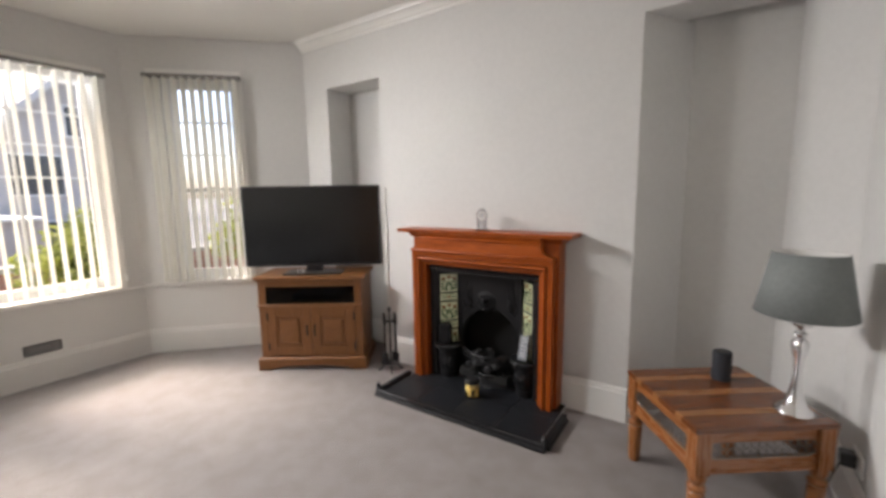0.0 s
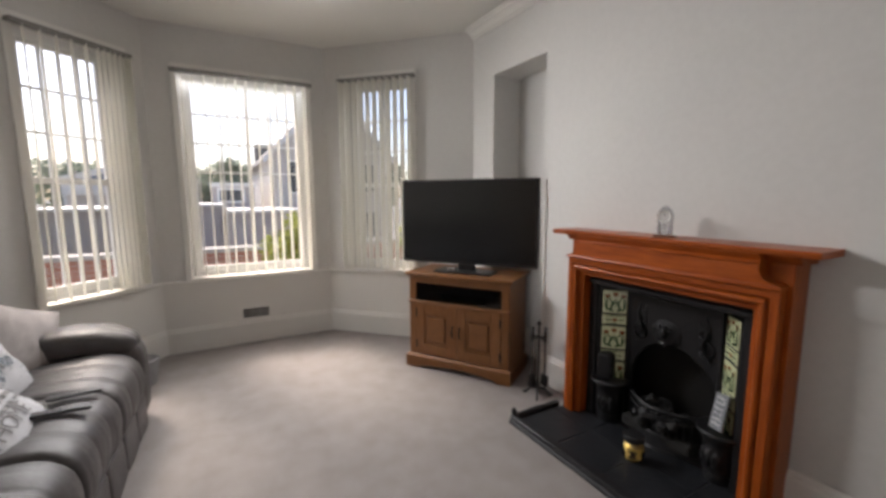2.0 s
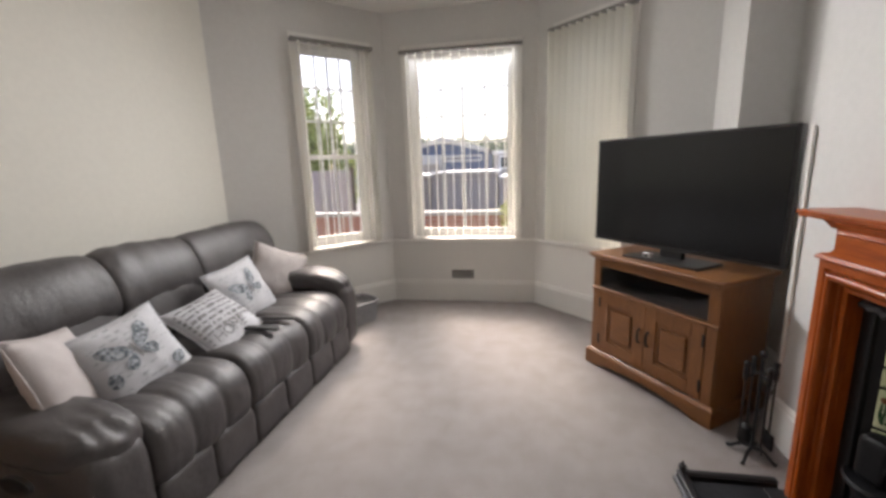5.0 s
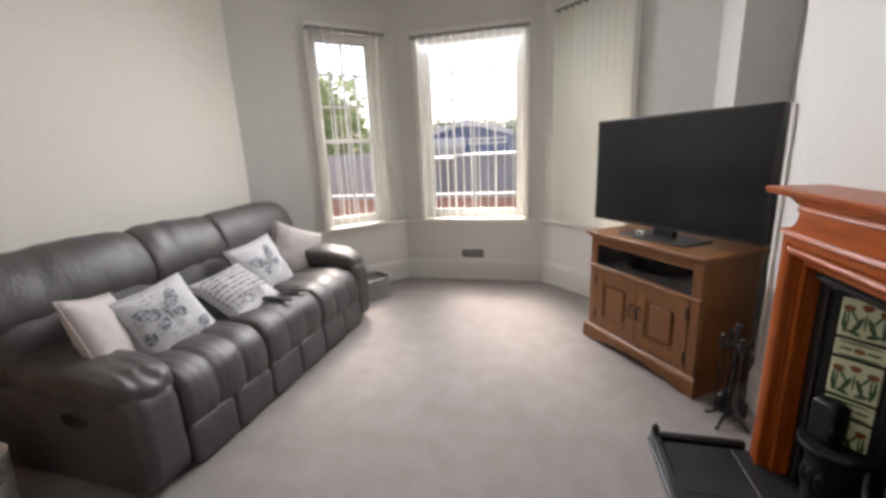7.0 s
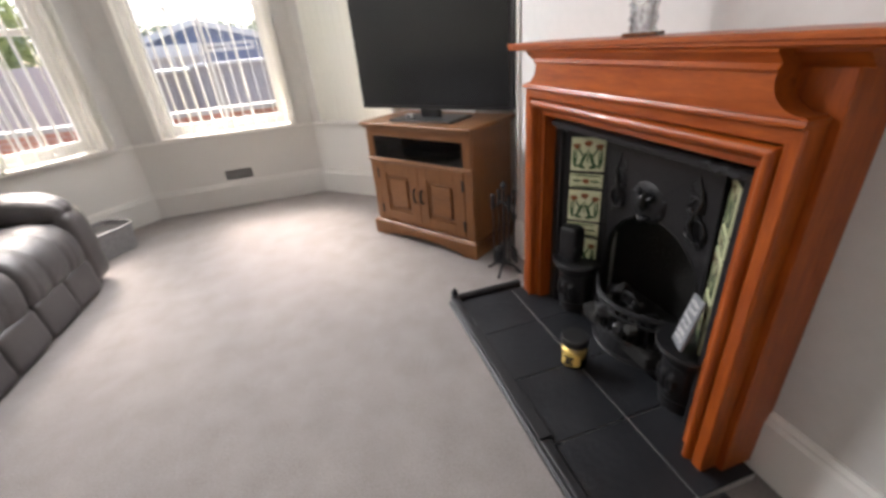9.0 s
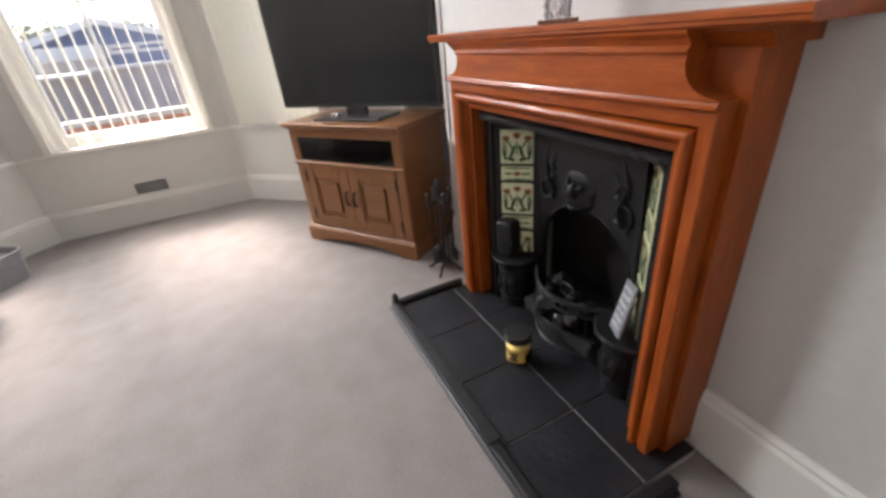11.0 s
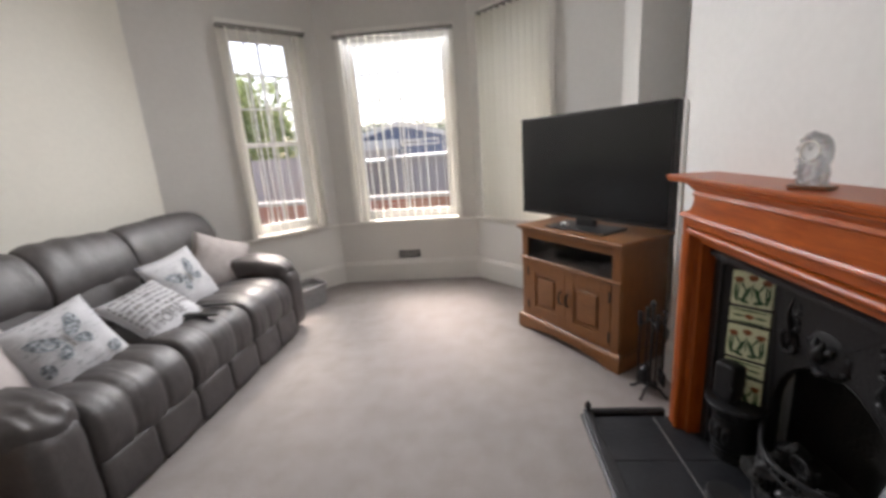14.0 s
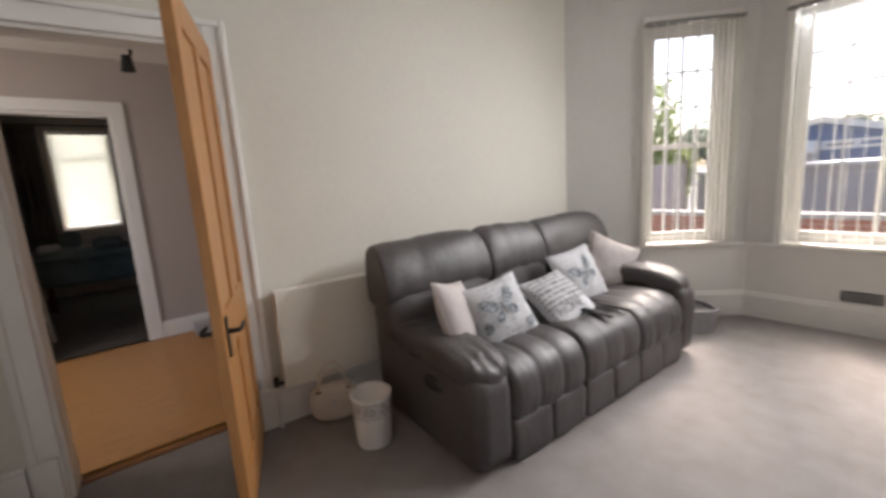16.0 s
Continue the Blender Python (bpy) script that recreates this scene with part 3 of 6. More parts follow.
for x0, x1, a, b in ((-0.08, 0.0, 0, 2.19), (W_DOOR, W_DOOR + 0.08, 0, 2.19), (0.0, W_DOOR, 2.11, 2.19)):
    box(bm, x0, x1, 0.141, 0.163, a, b, 0.006)
part("hall_architrave", bm, WHITE, root)

# hall shell
bm = bmesh.new()
prism(bm, [(-1.6, -0.93), (2.2, -1.19), (2.2, -3.2), (-1.6, -3.2)], -0.2, -0.022)
tagged(part("floor_hall", bm, FLOORWOOD), kind="structure")
bm = bmesh.new()
prism(bm, [(-1.8, -0.80), (2.4, -1.06), (2.4, -7.2), (-1.8, -7.2)], 2.6, 2.7)
tagged(part("ceiling_hall", bm, CEILING), kind="structure")
HF = 3.2
wall_grid("wall_hall_far", (-1.6, -HF), (2.2, -HF), -0.1, 2.65, 0.12, [(1.65, 2.50, -0.1, 2.13)], HALL_PAINT)
wall_grid("wall_hall_west", (-1.6, -0.8), (-1.6, -HF), -0.1, 2.65, 0.1, [], HALL_PAINT)
wall_grid("wall_hall_east", (2.2, -HF), (2.2, -1.0), -0.1, 2.65, 0.1, [], HALL_PAINT)
wall_grid("wall_back_west", (-1.1, -HF - 0.12), (-1.1, -7.0), -0.1, 2.65, 0.1, [], HALL_PAINT)
wall_grid("wall_back_east", (2.2, -7.0), (2.2, -HF - 0.12), -0.1, 2.65, 0.1, [], HALL_PAINT)
wall_grid("wall_back_far", (-1.1, -6.6), (2.2, -6.6), -0.1, 2.65, 0.2, [(1.16, 1.86, 0.98, 2.42)], HALL_PAINT)
bm = bmesh.new()
prism(bm, [(-1.2, -HF), (2.3, -HF), (2.3, -6.8), (-1.2, -6.8)], -0.2, -0.004)
tagged(part("floor_back_room", bm, DARK_CARPET), kind="structure")
root = thing("door_frame", "white painted frame of an open doorway across the hall", "door frame", wall_frame((-1.6, -HF), (2.2, -HF), 2.50, 0), kind="structure")
bm = bmesh.new()
for x0, x1, a, b in ((-0.1, 0.0, 0, 2.23), (0.85, 0.95, 0, 2.23), (0.0, 0.85, 2.13, 2.23)):
    box(bm, x0, x1, -0.024, 0.0, a, b, 0.006)
part("architrave", bm, WHITE, root)
bm = bmesh.new()
for x0, x1, a, b in ((0.0, 0.025, 0, 2.13), (0.825, 0.85, 0, 2.13), (0.025, 0.825, 2.105, 2.13)):
    box(bm, x0, x1, 0.001, 0.125, a, b, 0.003)
part("lining", bm, WHITE, root)
skirting("baseboard_hall", (-1.6, -HF), (2.2, -HF), 0.0, 1.55, 0.16)

# the room door, standing open into the room
hinge = Vector((-0.315, -0.785, 0))
free = Vector((-0.082, -0.075, 0))
d = (free - hinge).normalized()
DM = Matrix(((d.x, -d.y, 0, hinge.x), (d.y, d.x, 0, hinge.y), (0, 0, 1, 0.012), (0, 0, 0, 1)))
door = thing("door_room", "honey pine panelled door standing open into the room", "door", DM, kind="structure")
LW = 0.76
bm = bmesh.new()
for x0, x1, a, b in ((0.0, 0.105, 0, 2.06), (LW - 0.105, LW, 0, 2.06), (0.105, LW - 0.105, 0, 0.2), (0.105, LW - 0.105, 0.72, 0.9), (0.105, LW - 0.105, 1.94, 2.06), (LW / 2 - 0.05, LW / 2 + 0.05, 0.2, 0.72), (LW / 2 - 0.05, LW / 2 + 0.05, 0.9, 1.94)):
    box(bm, x0, x1, -0.02, 0.02, a, b, 0.003)
part("leaf_frame", bm, PINE_UP, door)
for a, b in ((0.2, 0.72), (0.9, 1.94)):
    for x0, x1 in ((0.105, LW / 2 - 0.05), (LW / 2 + 0.05, LW - 0.105)):
        bm = bmesh.new()
        box(bm, x0, x1, -0.008, 0.008, a, b)
        box(bm, x0 + 0.03, x1 - 0.03, -0.014, 0.014, a + 0.03, b - 0.03, 0.008)
        part("panel", bm, PINE_UP, door)
for side in (-1, 1):
    bm = bmesh.new()
    box(bm, LW - 0.075, LW - 0.035, side * 0.02, side * 0.027, 0.73, 0.89, 0.003)
    tube(bm, [(LW - 0.055, side * 0.022, 0.83), (LW - 0.055, side * 0.065, 0.83), (LW - 0.075, side * 0.07, 0.832), (LW - 0.16, side * 0.068, 0.826)], [0.011, 0.009, 0.009, 0.008], 10)
    part("door_handle", bm, IRON, door, "black iron lever handle")
for z in (0.25, 1.75):
    boxed("hinge", STEEL, door, -0.012, 0.006, 0.016, 0.026, z - 0.05, z + 0.05, 0.002)

# ---- outside ----
ASPHALT = principled("grey_asphalt", (0.14, 0.138, 0.135), 0.9, second=(0.19, 0.187, 0.182), scale=0.6, bump=0.3, bump_scale=40)
BRICK = principled("red_brick", (0.36, 0.14, 0.10), 0.85, second=(0.46, 0.21, 0.15), scale=9, bump=0.3, bump_scale=60)
STONE = principled("pale_coping_stone", (0.42, 0.40, 0.37), 0.85, second=(0.5, 0.48, 0.45), scale=5, bump=0.3, bump_scale=40)
NAVY = principled("blue_painted_boards", (0.15, 0.19, 0.30), 0.6, second=(0.19, 0.23, 0.35), scale=3, bump=0.1, bump_scale=20)
GREYBOARD = principled("grey_garage_panel", (0.40, 0.36, 0.345), 0.6, second=(0.47, 0.43, 0.415), scale=3, bump=0.1, bump_scale=20)
SHEET = principled("white_roof_sheet", (0.72, 0.72, 0.70), 0.6, second=(0.62, 0.62, 0.6), scale=2, bump=0.1, bump_scale=15)
ROOFTILE = principled("grey_roof_slate", (0.20, 0.195, 0.19), 0.8, second=(0.27, 0.26, 0.25), scale=3, bump=0.4, bump_scale=12)
RENDER_W = principled("grey_house_render", (0.50, 0.47, 0.45), 0.9, second=(0.57, 0.54, 0.51), scale=1.5, bump=0.2, bump_scale=30)
LEAF = principled("green_leaves", (0.12, 0.15, 0.075), 0.7, second=(0.22, 0.25, 0.12), scale=2.5, mix=0.3)
# leaves of the far row: haze put into the colour, paler and bluer
LEAF_HAZED = principled("hazed_distant_leaves", (0.20, 0.24, 0.18), 0.8, second=(0.29, 0.33, 0.25), scale=0.6, mix=0.4)
LEAF_PALE = principled("light_green_leaves", (0.20, 0.26, 0.08), 0.7, second=(0.31, 0.36, 0.14), scale=2.5, mix=0.4)
LEAF_Y = principled("yellow_green_leaves", (0.22, 0.26, 0.04), 0.7, second=(0.36, 0.38, 0.08), scale=4, mix=0.3)
BARK = principled("brown_bark", (0.10, 0.075, 0.05), 0.9, second=(0.15, 0.11, 0.08), scale=8, bump=0.5, bump_scale=30)
for leaf in (LEAF, LEAF_HAZED, LEAF_PALE, LEAF_Y):
    see_through(leaf, 0.45)
DARKGLASS = principled("dark_window_pane", (0.10, 0.105, 0.11), 0.1, second=(0.045, 0.05, 0.055), scale=1)

bm = bmesh.new()
xs = [900, 60, 6, -5.2, -8.4, -11.5, -20, -60, -300, -900]
hz = [-0.4, -0.4, -0.4, -0.4, -0.45, -1.05, -1.1, -1.2, -1.3, -1.4]
cols = [[bm.verts.new((x, y, z)) for y in (-900, -60, 0, 60, 900)] for x, z in zip(xs, hz)]
for p, q in zip(cols, cols[1:]):
    for i in range(4):
        bm.faces.new((p[i], p[i + 1], q[i + 1], q[i]))
tagged(part("ground", bm, ASPHALT), kind="structure")


def gable_building(name, label, x_front, y0, y1, z0, eave, ridge, depth, wall_mat, category, boards=True, openings=()):
    root = thing(name, label, category, Matrix.Translation((x_front, (y0 + y1) / 2, z0)))
    w, e, r = (y1 - y0) / 2, eave - z0, ridge - z0
    bm = bmesh.new()
    f = [bm.verts.new((0, y, z)) for y, z in ((-w, 0), (w, 0), (w, e), (0, r), (-w, e))]
    b = [bm.verts.new((-depth, v.co.y, v.co.z)) for v in f]
    bm.faces.new(f)
    bm.faces.new(b[::-1])
    for i in range(5):
        j = (i + 1) % 5
        bm.faces.new((f[i], b[i], b[j], f[j]))
    part("wall", bm, wall_mat, root)
    roof = None
    for s in (-1, 1):
        bm = bmesh.new()
        sl = (r - e) / w
        ov = 0.25
        t = 0.12
        pts = [(s * (w + ov), e - sl * ov), (0, r), (0, r + t), (s * (w + ov), e - sl * ov + t)]
        fr = [bm.verts.new((0.3, y, z + 0.01)) for y, z in pts]
        bk = [bm.verts.new((-depth - 0.2, y, z + 0.01)) for y, z in pts]
        bm.faces.new(fr)
        bm.faces.new(bk[::-1])
        for i in range(4):
            j = (i + 1) % 4
            bm.faces.new((fr[i], bk[i], bk[j], fr[j]))
        roof = part("roof", bm, ROOFTILE, root)
        if boards:
            bm = bmesh.new()
            pts = [(s * (w + ov), e - sl * ov - 0.12), (0, r - 0.12), (0, r + t + 0.03), (s * (w + ov), e - sl * ov + t + 0.03)]
            fr = [bm.verts.new((0.36, y, z)) for y, z in pts]
            bk = [bm.verts.new((0.302, y, z)) for y, z in pts]
            bm.faces.new(fr)
            bm.faces.new(bk[::-1])
            for i in range(4):
                j = (i + 1) % 4
                bm.faces.new((fr[i], bk[i], bk[j], fr[j]))
            part("bargeboard", bm, SHEET, root, "white bargeboard")
    for yc, zc, ww, hh in openings:
        o = boxed("window", DARKGLASS, root, -0.02, 0.03, yc - ww / 2, yc + ww / 2, zc - hh / 2, zc + hh / 2, 0)
        bm = bmesh.new()
        for a, b2, c, d2 in ((-ww / 2 - 0.06, -ww / 2, -hh / 2 - 0.06, hh / 2 + 0.06), (ww / 2, ww / 2 + 0.06, -hh / 2 - 0.06, hh / 2 + 0.06), (-ww / 2, ww / 2, hh / 2, hh / 2 + 0.06), (-ww / 2, ww / 2, -hh / 2 - 0.06, -hh / 2), (-0.03, 0.03, -hh / 2, hh / 2)):
            box(bm, 0.0, 0.06, yc + a, yc + b2, zc + c, zc + d2)
        part("frame", bm, UPVC, o)
    return root


gable_building("workshop", "low navy-boarded building with a shallow gabled roof", -24, -4.7, 0.1, -1.1, 2.25, 2.9, 8, NAVY, "building", True)
boxed_fascia = thing("canopy", "deep white fascia canopy in front of the workshop", "canopy", Matrix.Translation((-23.5, -2.4, 0)))
boxed("fascia", SHEET, boxed_fascia, -0.2, 0.3, -2.35, 0.05, 1.54, 2.05, 0.02)
boxed("front_wall", RENDER_W, boxed_fascia, -0.25, -0.1, -2.3, 0.0, -1.12, 1.538, 0)
for y in (-2.3, -1.15, 0.0):
    boxed("post", SHEET, boxed_fascia, 0.05, 0.15, y - 0.05, y + 0.05, -1.12, 1.538, 0)
sign = thing("shop_sign", "white framed sign board with dark lettering on the workshop", "sign", Matrix.Translation((-23.96, -1.16, 1.82)))
boxed("board", SHEET, sign, -0.03, 0.04, -1.12, 1.12, -0.19, 0.19, 0.01)
boxed("lettering", NAVY, sign, 0.042, 0.05, 0.1, 1.0, -0.07, 0.07, 0, "dark lettering bar")
boxed("lettering", VENT, sign, 0.042, 0.05, -0.95, -0.1, -0.03, 0.03, 0, "dark lettering bar")
gable_building("house", "grey rendered house with a steep gable and white bargeboards", -19, 3.1, 8.6, -1.1, 3.2, 6.1, 9, RENDER_W, "house", True, ((-1.3, 3.4, 1.3, 1.3), (1.3, 3.4, 1.3, 1.3), (-1.3, 1.2, 1.4, 1.2), (1.3, 1.2, 1.4, 1.2), (0.0, 5.3, 0.8, 1.0)))
chimney = thing("far_house", "distant dark grey house block with a tall chimney", "house", Matrix.Translation((-27, 3.9, -1.2)))
boxed("wall", ROOFTILE, chimney, -4, 0, -0.8, 1.4, 0, 4.6, 0)
boxed("chimney", ROOFTILE, chimney, -1.5, -0.5, -0.6, 0.5, 4.6, 5.8, 0)


def garage(y0, y1, x, top, label):
    root = thing("garage", label, "garage", Matrix.Translation((x, (y0 + y1) / 2, -1.06)), "row of garages")
    w, h = (y1 - y0) / 2, top + 1.06
    boxed("wall", GREYBOARD, root, -5, 0, -w, w, 0, h, 0)
    bm = bmesh.new()
    box(bm, -5.2, 0.22, -w - 0.03, w + 0.03, h + 0.002, h + 0.09, 0.02)
    part("roof", bm, SHEET, root, "white sheet roof")
    door = boxed("garage_door", GREYBOARD, root, 0.002, 0.04, -w + 0.15, w - 0.15, 0.02, h - 0.2, 0.01)
    for k in range(9):
        y = -w + 0.3 + (2 * w - 0.6) * k / 8
        boxed("rib", GREYBOARD, door, 0.041, 0.06, y - 0.03, y + 0.03, 0.06, h - 0.24, 0.004)
    return root


garage(-4.0, -1.25, -15.5, 1.02, "dark grey garage with ribbed doors and a white roof edge")
garage(-1.2, 1.2, -15.0, 1.12, "dark grey garage with ribbed doors and a white roof edge")
garage(1.25, 3.6, -14.6, 0.92, "dark grey garage with ribbed doors and a white roof edge")
shed = thing("shed", "low grey shed with white roof edge and window", "shed", Matrix.Translation((-19.0, 1.65, -1.1)))
boxed("wall", GREYBOARD, shed, -3, 0, -0.8, 0.8, 0, 2.94, 0)
boxed("roof", SHEET, shed, -3.1, 0.2, -0.86, 0.86, 2.942, 3.11, 0.03)
pane = boxed("window", DARKGLASS, shed, 0.0, 0.03, -0.5, 0.35, 2.38, 2.82, 0)
bm = bmesh.new()
for y0, y1, z0, z1 in ((-0.58, -0.5, 2.3, 2.9), (0.35, 0.43, 2.3, 2.9), (-0.5, 0.35, 2.82, 2.9), (-0.5, 0.35, 2.3, 2.38)):
    box(bm, 0.0, 0.06, y0, y1, z0, z1)
part("frame", bm, UPVC, pane)


def leaf_cloud(bm, centres, count, size, seed):
    rnd = random.Random(seed)
    verts, faces = [], []
    for _ in range(count):
        c, r = rnd.choice(centres)
        v = Vector((rnd.gauss(0, 1), rnd.gauss(0, 1), rnd.gauss(0, 1))).normalized() * r * rnd.uniform(0.55, 1.08)
        p = Vector(c) + v
        a = Vector((rnd.uniform(-1, 1), rnd.uniform(-1, 1), rnd.uniform(-0.6, 0.6))).normalized()
        b = a.cross(Vector((rnd.uniform(-1, 1), rnd.uniform(-1, 1), rnd.uniform(-1, 1)))).normalized()
        s = size * rnd.uniform(0.6, 1.4)
        k = len(verts)
        verts += [p - a * s, p + b * s * 0.5, p + a * s, p - b * s * 0.5]
        faces.append((k, k + 1, k + 2, k + 3))
    me = bpy.data.meshes.new("leaves")
    me.from_pydata(verts, [], faces)
    return me


def tree(name, label, x, y, z, h, spread, seed, mat, count=2600, size=0.10):
    rnd = random.Random(seed)
    root = thing(name, label, "tree" if h > 2.2 else "bush", Matrix.Translation((x, y, z)))
    bm = bmesh.new()
    tube(bm, [(0, 0, -0.05), (0.04 * h * 0.2, 0.02, h * 0.25), (0.02, 0.05, h * 0.5), (0.06, 0, h * 0.8)], [0.035 * h, 0.026 * h, 0.018 * h, 0.006 * h], 8)
    centres = []
    for k in range(9):
        a, q = rnd.uniform(0, 6.28), rnd.uniform(0.35, 0.95)
        rr = spread * rnd.uniform(0.35, 0.8) * (1.15 - abs(q - 0.6))
        end = Vector((rr * math.cos(a), rr * math.sin(a), h * q))
        tube(bm, [(0, 0, h * q * 0.55), end * 0.6 + Vector((0, 0, h * q * 0.25)), end], [0.014 * h, 0.009 * h, 0.003 * h], 6)
        centres.append((end, spread * rnd.uniform(0.3, 0.55)))
    centres.append((Vector((0, 0, h * 0.8)), spread * 0.5))
    part("trunk", bm, BARK, root)
    me = leaf_cloud(None, centres, count, size, seed)
    me.materials.append(mat)
    cr = new("crown", me)
    cr.parent = root
    return root


tree("tree", "leafy green garden tree beyond the low wall", -11.0, -4.6, -0.95, 4.6, 1.7, 3, LEAF_PALE, 5200, 0.10)
tree("tree", "leafy green garden tree beyond the low wall", -13.0, -7.2, -1.0, 4.6, 2.3, 5, LEAF_PALE, 5200, 0.12)
tree("bush", "yellow-green rounded garden shrub inside the front wall", -6.6, 2.12, -0.42, 1.6, 0.66, 8, LEAF_Y, 3200, 0.05)
tree("bush", "green garden shrub growing near the bay window", -6.0, 4.6, -0.42, 1.9, 0.9, 9, LEAF_Y, 2600, 0.06)
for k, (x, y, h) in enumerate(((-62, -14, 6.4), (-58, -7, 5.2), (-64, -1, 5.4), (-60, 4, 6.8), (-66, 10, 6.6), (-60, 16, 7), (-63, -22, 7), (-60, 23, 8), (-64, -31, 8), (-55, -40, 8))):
    tagged(tree("tree", "distant green tree in the row behind the roofs", x, y, -1.3, h, 4.2, 20 + k, LEAF_HAZED, 2600, 0.36), group="distant trees")

# fence of the next garden
fence = thing("fence", "grey-green boarded garden fence beside the drive", "fence", Matrix.Translation((-9.2, -4.6, -0.55)))
for k in range(26):
    boxed("board", GREYBOARD, fence, -0.015, 0.015, -2.6 + k * 0.2, -2.6 + k * 0.2 + 0.185, 0.0, 1.95, 0.003)
for y in (-2.6, -0.8, 1.0, 2.6):
    boxed("post", BARK, fence, -0.08, -0.016, y - 0.04, y + 0.04, -0.05, 2.02, 0.003)

# low brick front wall with its bricks
root = thing("garden_wall", "low red brick garden wall with pale coping", "wall", Matrix.Translation((-7.6, 1.0, -0.45)))
boxed("core", GROUT, root, -0.09, 0.09, -5.4, 5.4, 0.0, 0.955, 0)
boxed("coping", STONE, root, -0.15, 0.15, -5.45, 5.45, 0.957, 1.03, 0.012)
bm = bmesh.new()
box(bm, -0.1, 0.1, -0.1075, 0.1075, -0.0325, 0.0325, 0.004, segs=1)
proto = part("brick", bm, BRICK, root)
rnd = random.Random(4)
first = True
for row in range(7):
    for k in range(40):
        ob = proto if first else new("brick", proto.data)
        first = False
        ob.parent = root
        ob.matrix_local = Matrix.Translation((rnd.uniform(-0.002, 0.003), -4.45 + k * 0.225 + (row % 2) * 0.1125, 0.955 - 0.0375 - row * 0.075))

# ---- fireplace ----
FX = -1.115
fire = thing("fireplace_surround", "polished red-brown mahogany fireplace surround with moulded frame and shelf", "fireplace", Matrix.Translation((FX, 3.038, 0.0)))
# moulded frame, in offset from the opening and depth: flat band, bead, cove, round torus, groove, outer flat
MOULD = [(0.455, -0.1325), (0.455, -0.152), (0.473, -0.154), (0.474, -0.162), (0.480, -0.166), (0.4845, -0.162), (0.485, -0.172)]
MOULD += [(0.5 - 0.015 * math.cos(radians(a)), -0.175 - 0.02 * math.sin(radians(a))) for a in range(0, 181, 15)]
MOULD += [(0.5155, -0.164), (0.520, -0.166), (0.521, -0.184), (0.525, -0.188), (0.553, -0.188), (0.557, -0.184), (0.557, -0.1325)]


def moulding(first, last):
    """Sweeps the frame's profile between two rows of points; its mitred ends meet the next length."""
    bm = bmesh.new()
    a, b = [bm.verts.new(p) for p in first], [bm.verts.new(p) for p in last]
    for i in range(len(a)):
        j = (i + 1) % len(a)
        bm.faces.new((a[i], a[j], b[j], b[i]))
    bm.faces.new(a)
    bm.faces.new(b[::-1])
    return bm


for s in (-1, 1):
    x0, x1 = sorted((s * 0.455, s * 0.577))
    boxed("pier", MAHOGANY_UP, fire, x0, x1, -0.132, 0.0, 0.026, 1.172, 0.003)
    part("leg_moulding", moulding([(s * o, y, 0.026) for o, y in MOULD], [(s * o, y, 0.475 + o) for o, y in MOULD]), MAHOGANY_UP, fire)
boxed("body_panel", MAHOGANY, fire, -0.4548, 0.4548, -0.132, 0.0, 0.931, 1.172, 0.001)
part("header_moulding", moulding([(-o, y, 0.475 + o) for o, y in MOULD], [(o, y, 0.475 + o) for o, y in MOULD]), MAHOGANY, fire)
bm = bmesh.new()
profile_along(bm, [(-0.133, 1.032), (-0.200, 1.032), (-0.206, 1.036), (-0.200, 1.041), (-0.197, 1.047), (-0.133, 1.047)], -0.559, 0.559)
part("ledge", bm, MAHOGANY, fire)
# frieze board with its scooped ends
bm = bmesh.new()
curve = [(0.556, 1.0475), (0.548, 1.052)] + [(0.548 - 0.075 * math.sin(radians(a)), 1.052 + 0.062 * (1 - math.cos(radians(a)))) for a in range(10, 91, 10)] + [(0.476, 1.128), (0.476, 1.14)]
outline = curve + [(-x, z) for x, z in reversed(curve)]
fr = [bm.verts.new((x, -0.190, z)) for x, z in outline]
bk = [bm.verts.new((x, -0.1325, z)) for x, z in outline]
bm.faces.new(fr)
bm.faces.new(bk[::-1])
for i in range(len(outline)):
    j = (i + 1) % len(outline)
    bm.faces.new((fr[i], bk[i], bk[j], fr[j]))
part("frieze", bm, MAHOGANY, fire)
bm = bmesh.new()
profile_along(bm, [(-0.133, 1.128), (-0.193, 1.128), (-0.198, 1.134), (-0.193, 1.140), (-0.188, 1.145), (-0.196, 1.156), (-0.206, 1.166), (-0.207, 1.172), (-0.133, 1.172)], -0.478, 0.478)
for s in (-1, 1):
    p, q = sorted((s * 0.479, s * 0.60))
    profile_along(bm, [(0.0, 1.135), (-0.135, 1.135), (-0.141, 1.142), (-0.150, 1.150), (-0.162, 1.162), (-0.165, 1.172), (0.0, 1.172)], p, q)
part("bed_mould", bm, MAHOGANY, fire)
bm = bmesh.new()
profile_along(bm, [(0.0, 1.1725), (-0.203, 1.1725), (-0.209, 1.177), (-0.209, 1.184), (-0.214, 1.187), (-0.214, 1.195), (-0.208, 1.2), (0.0, 1.2)], -0.675, 0.675)
part("shelf", bm, MAHOGANY, fire)

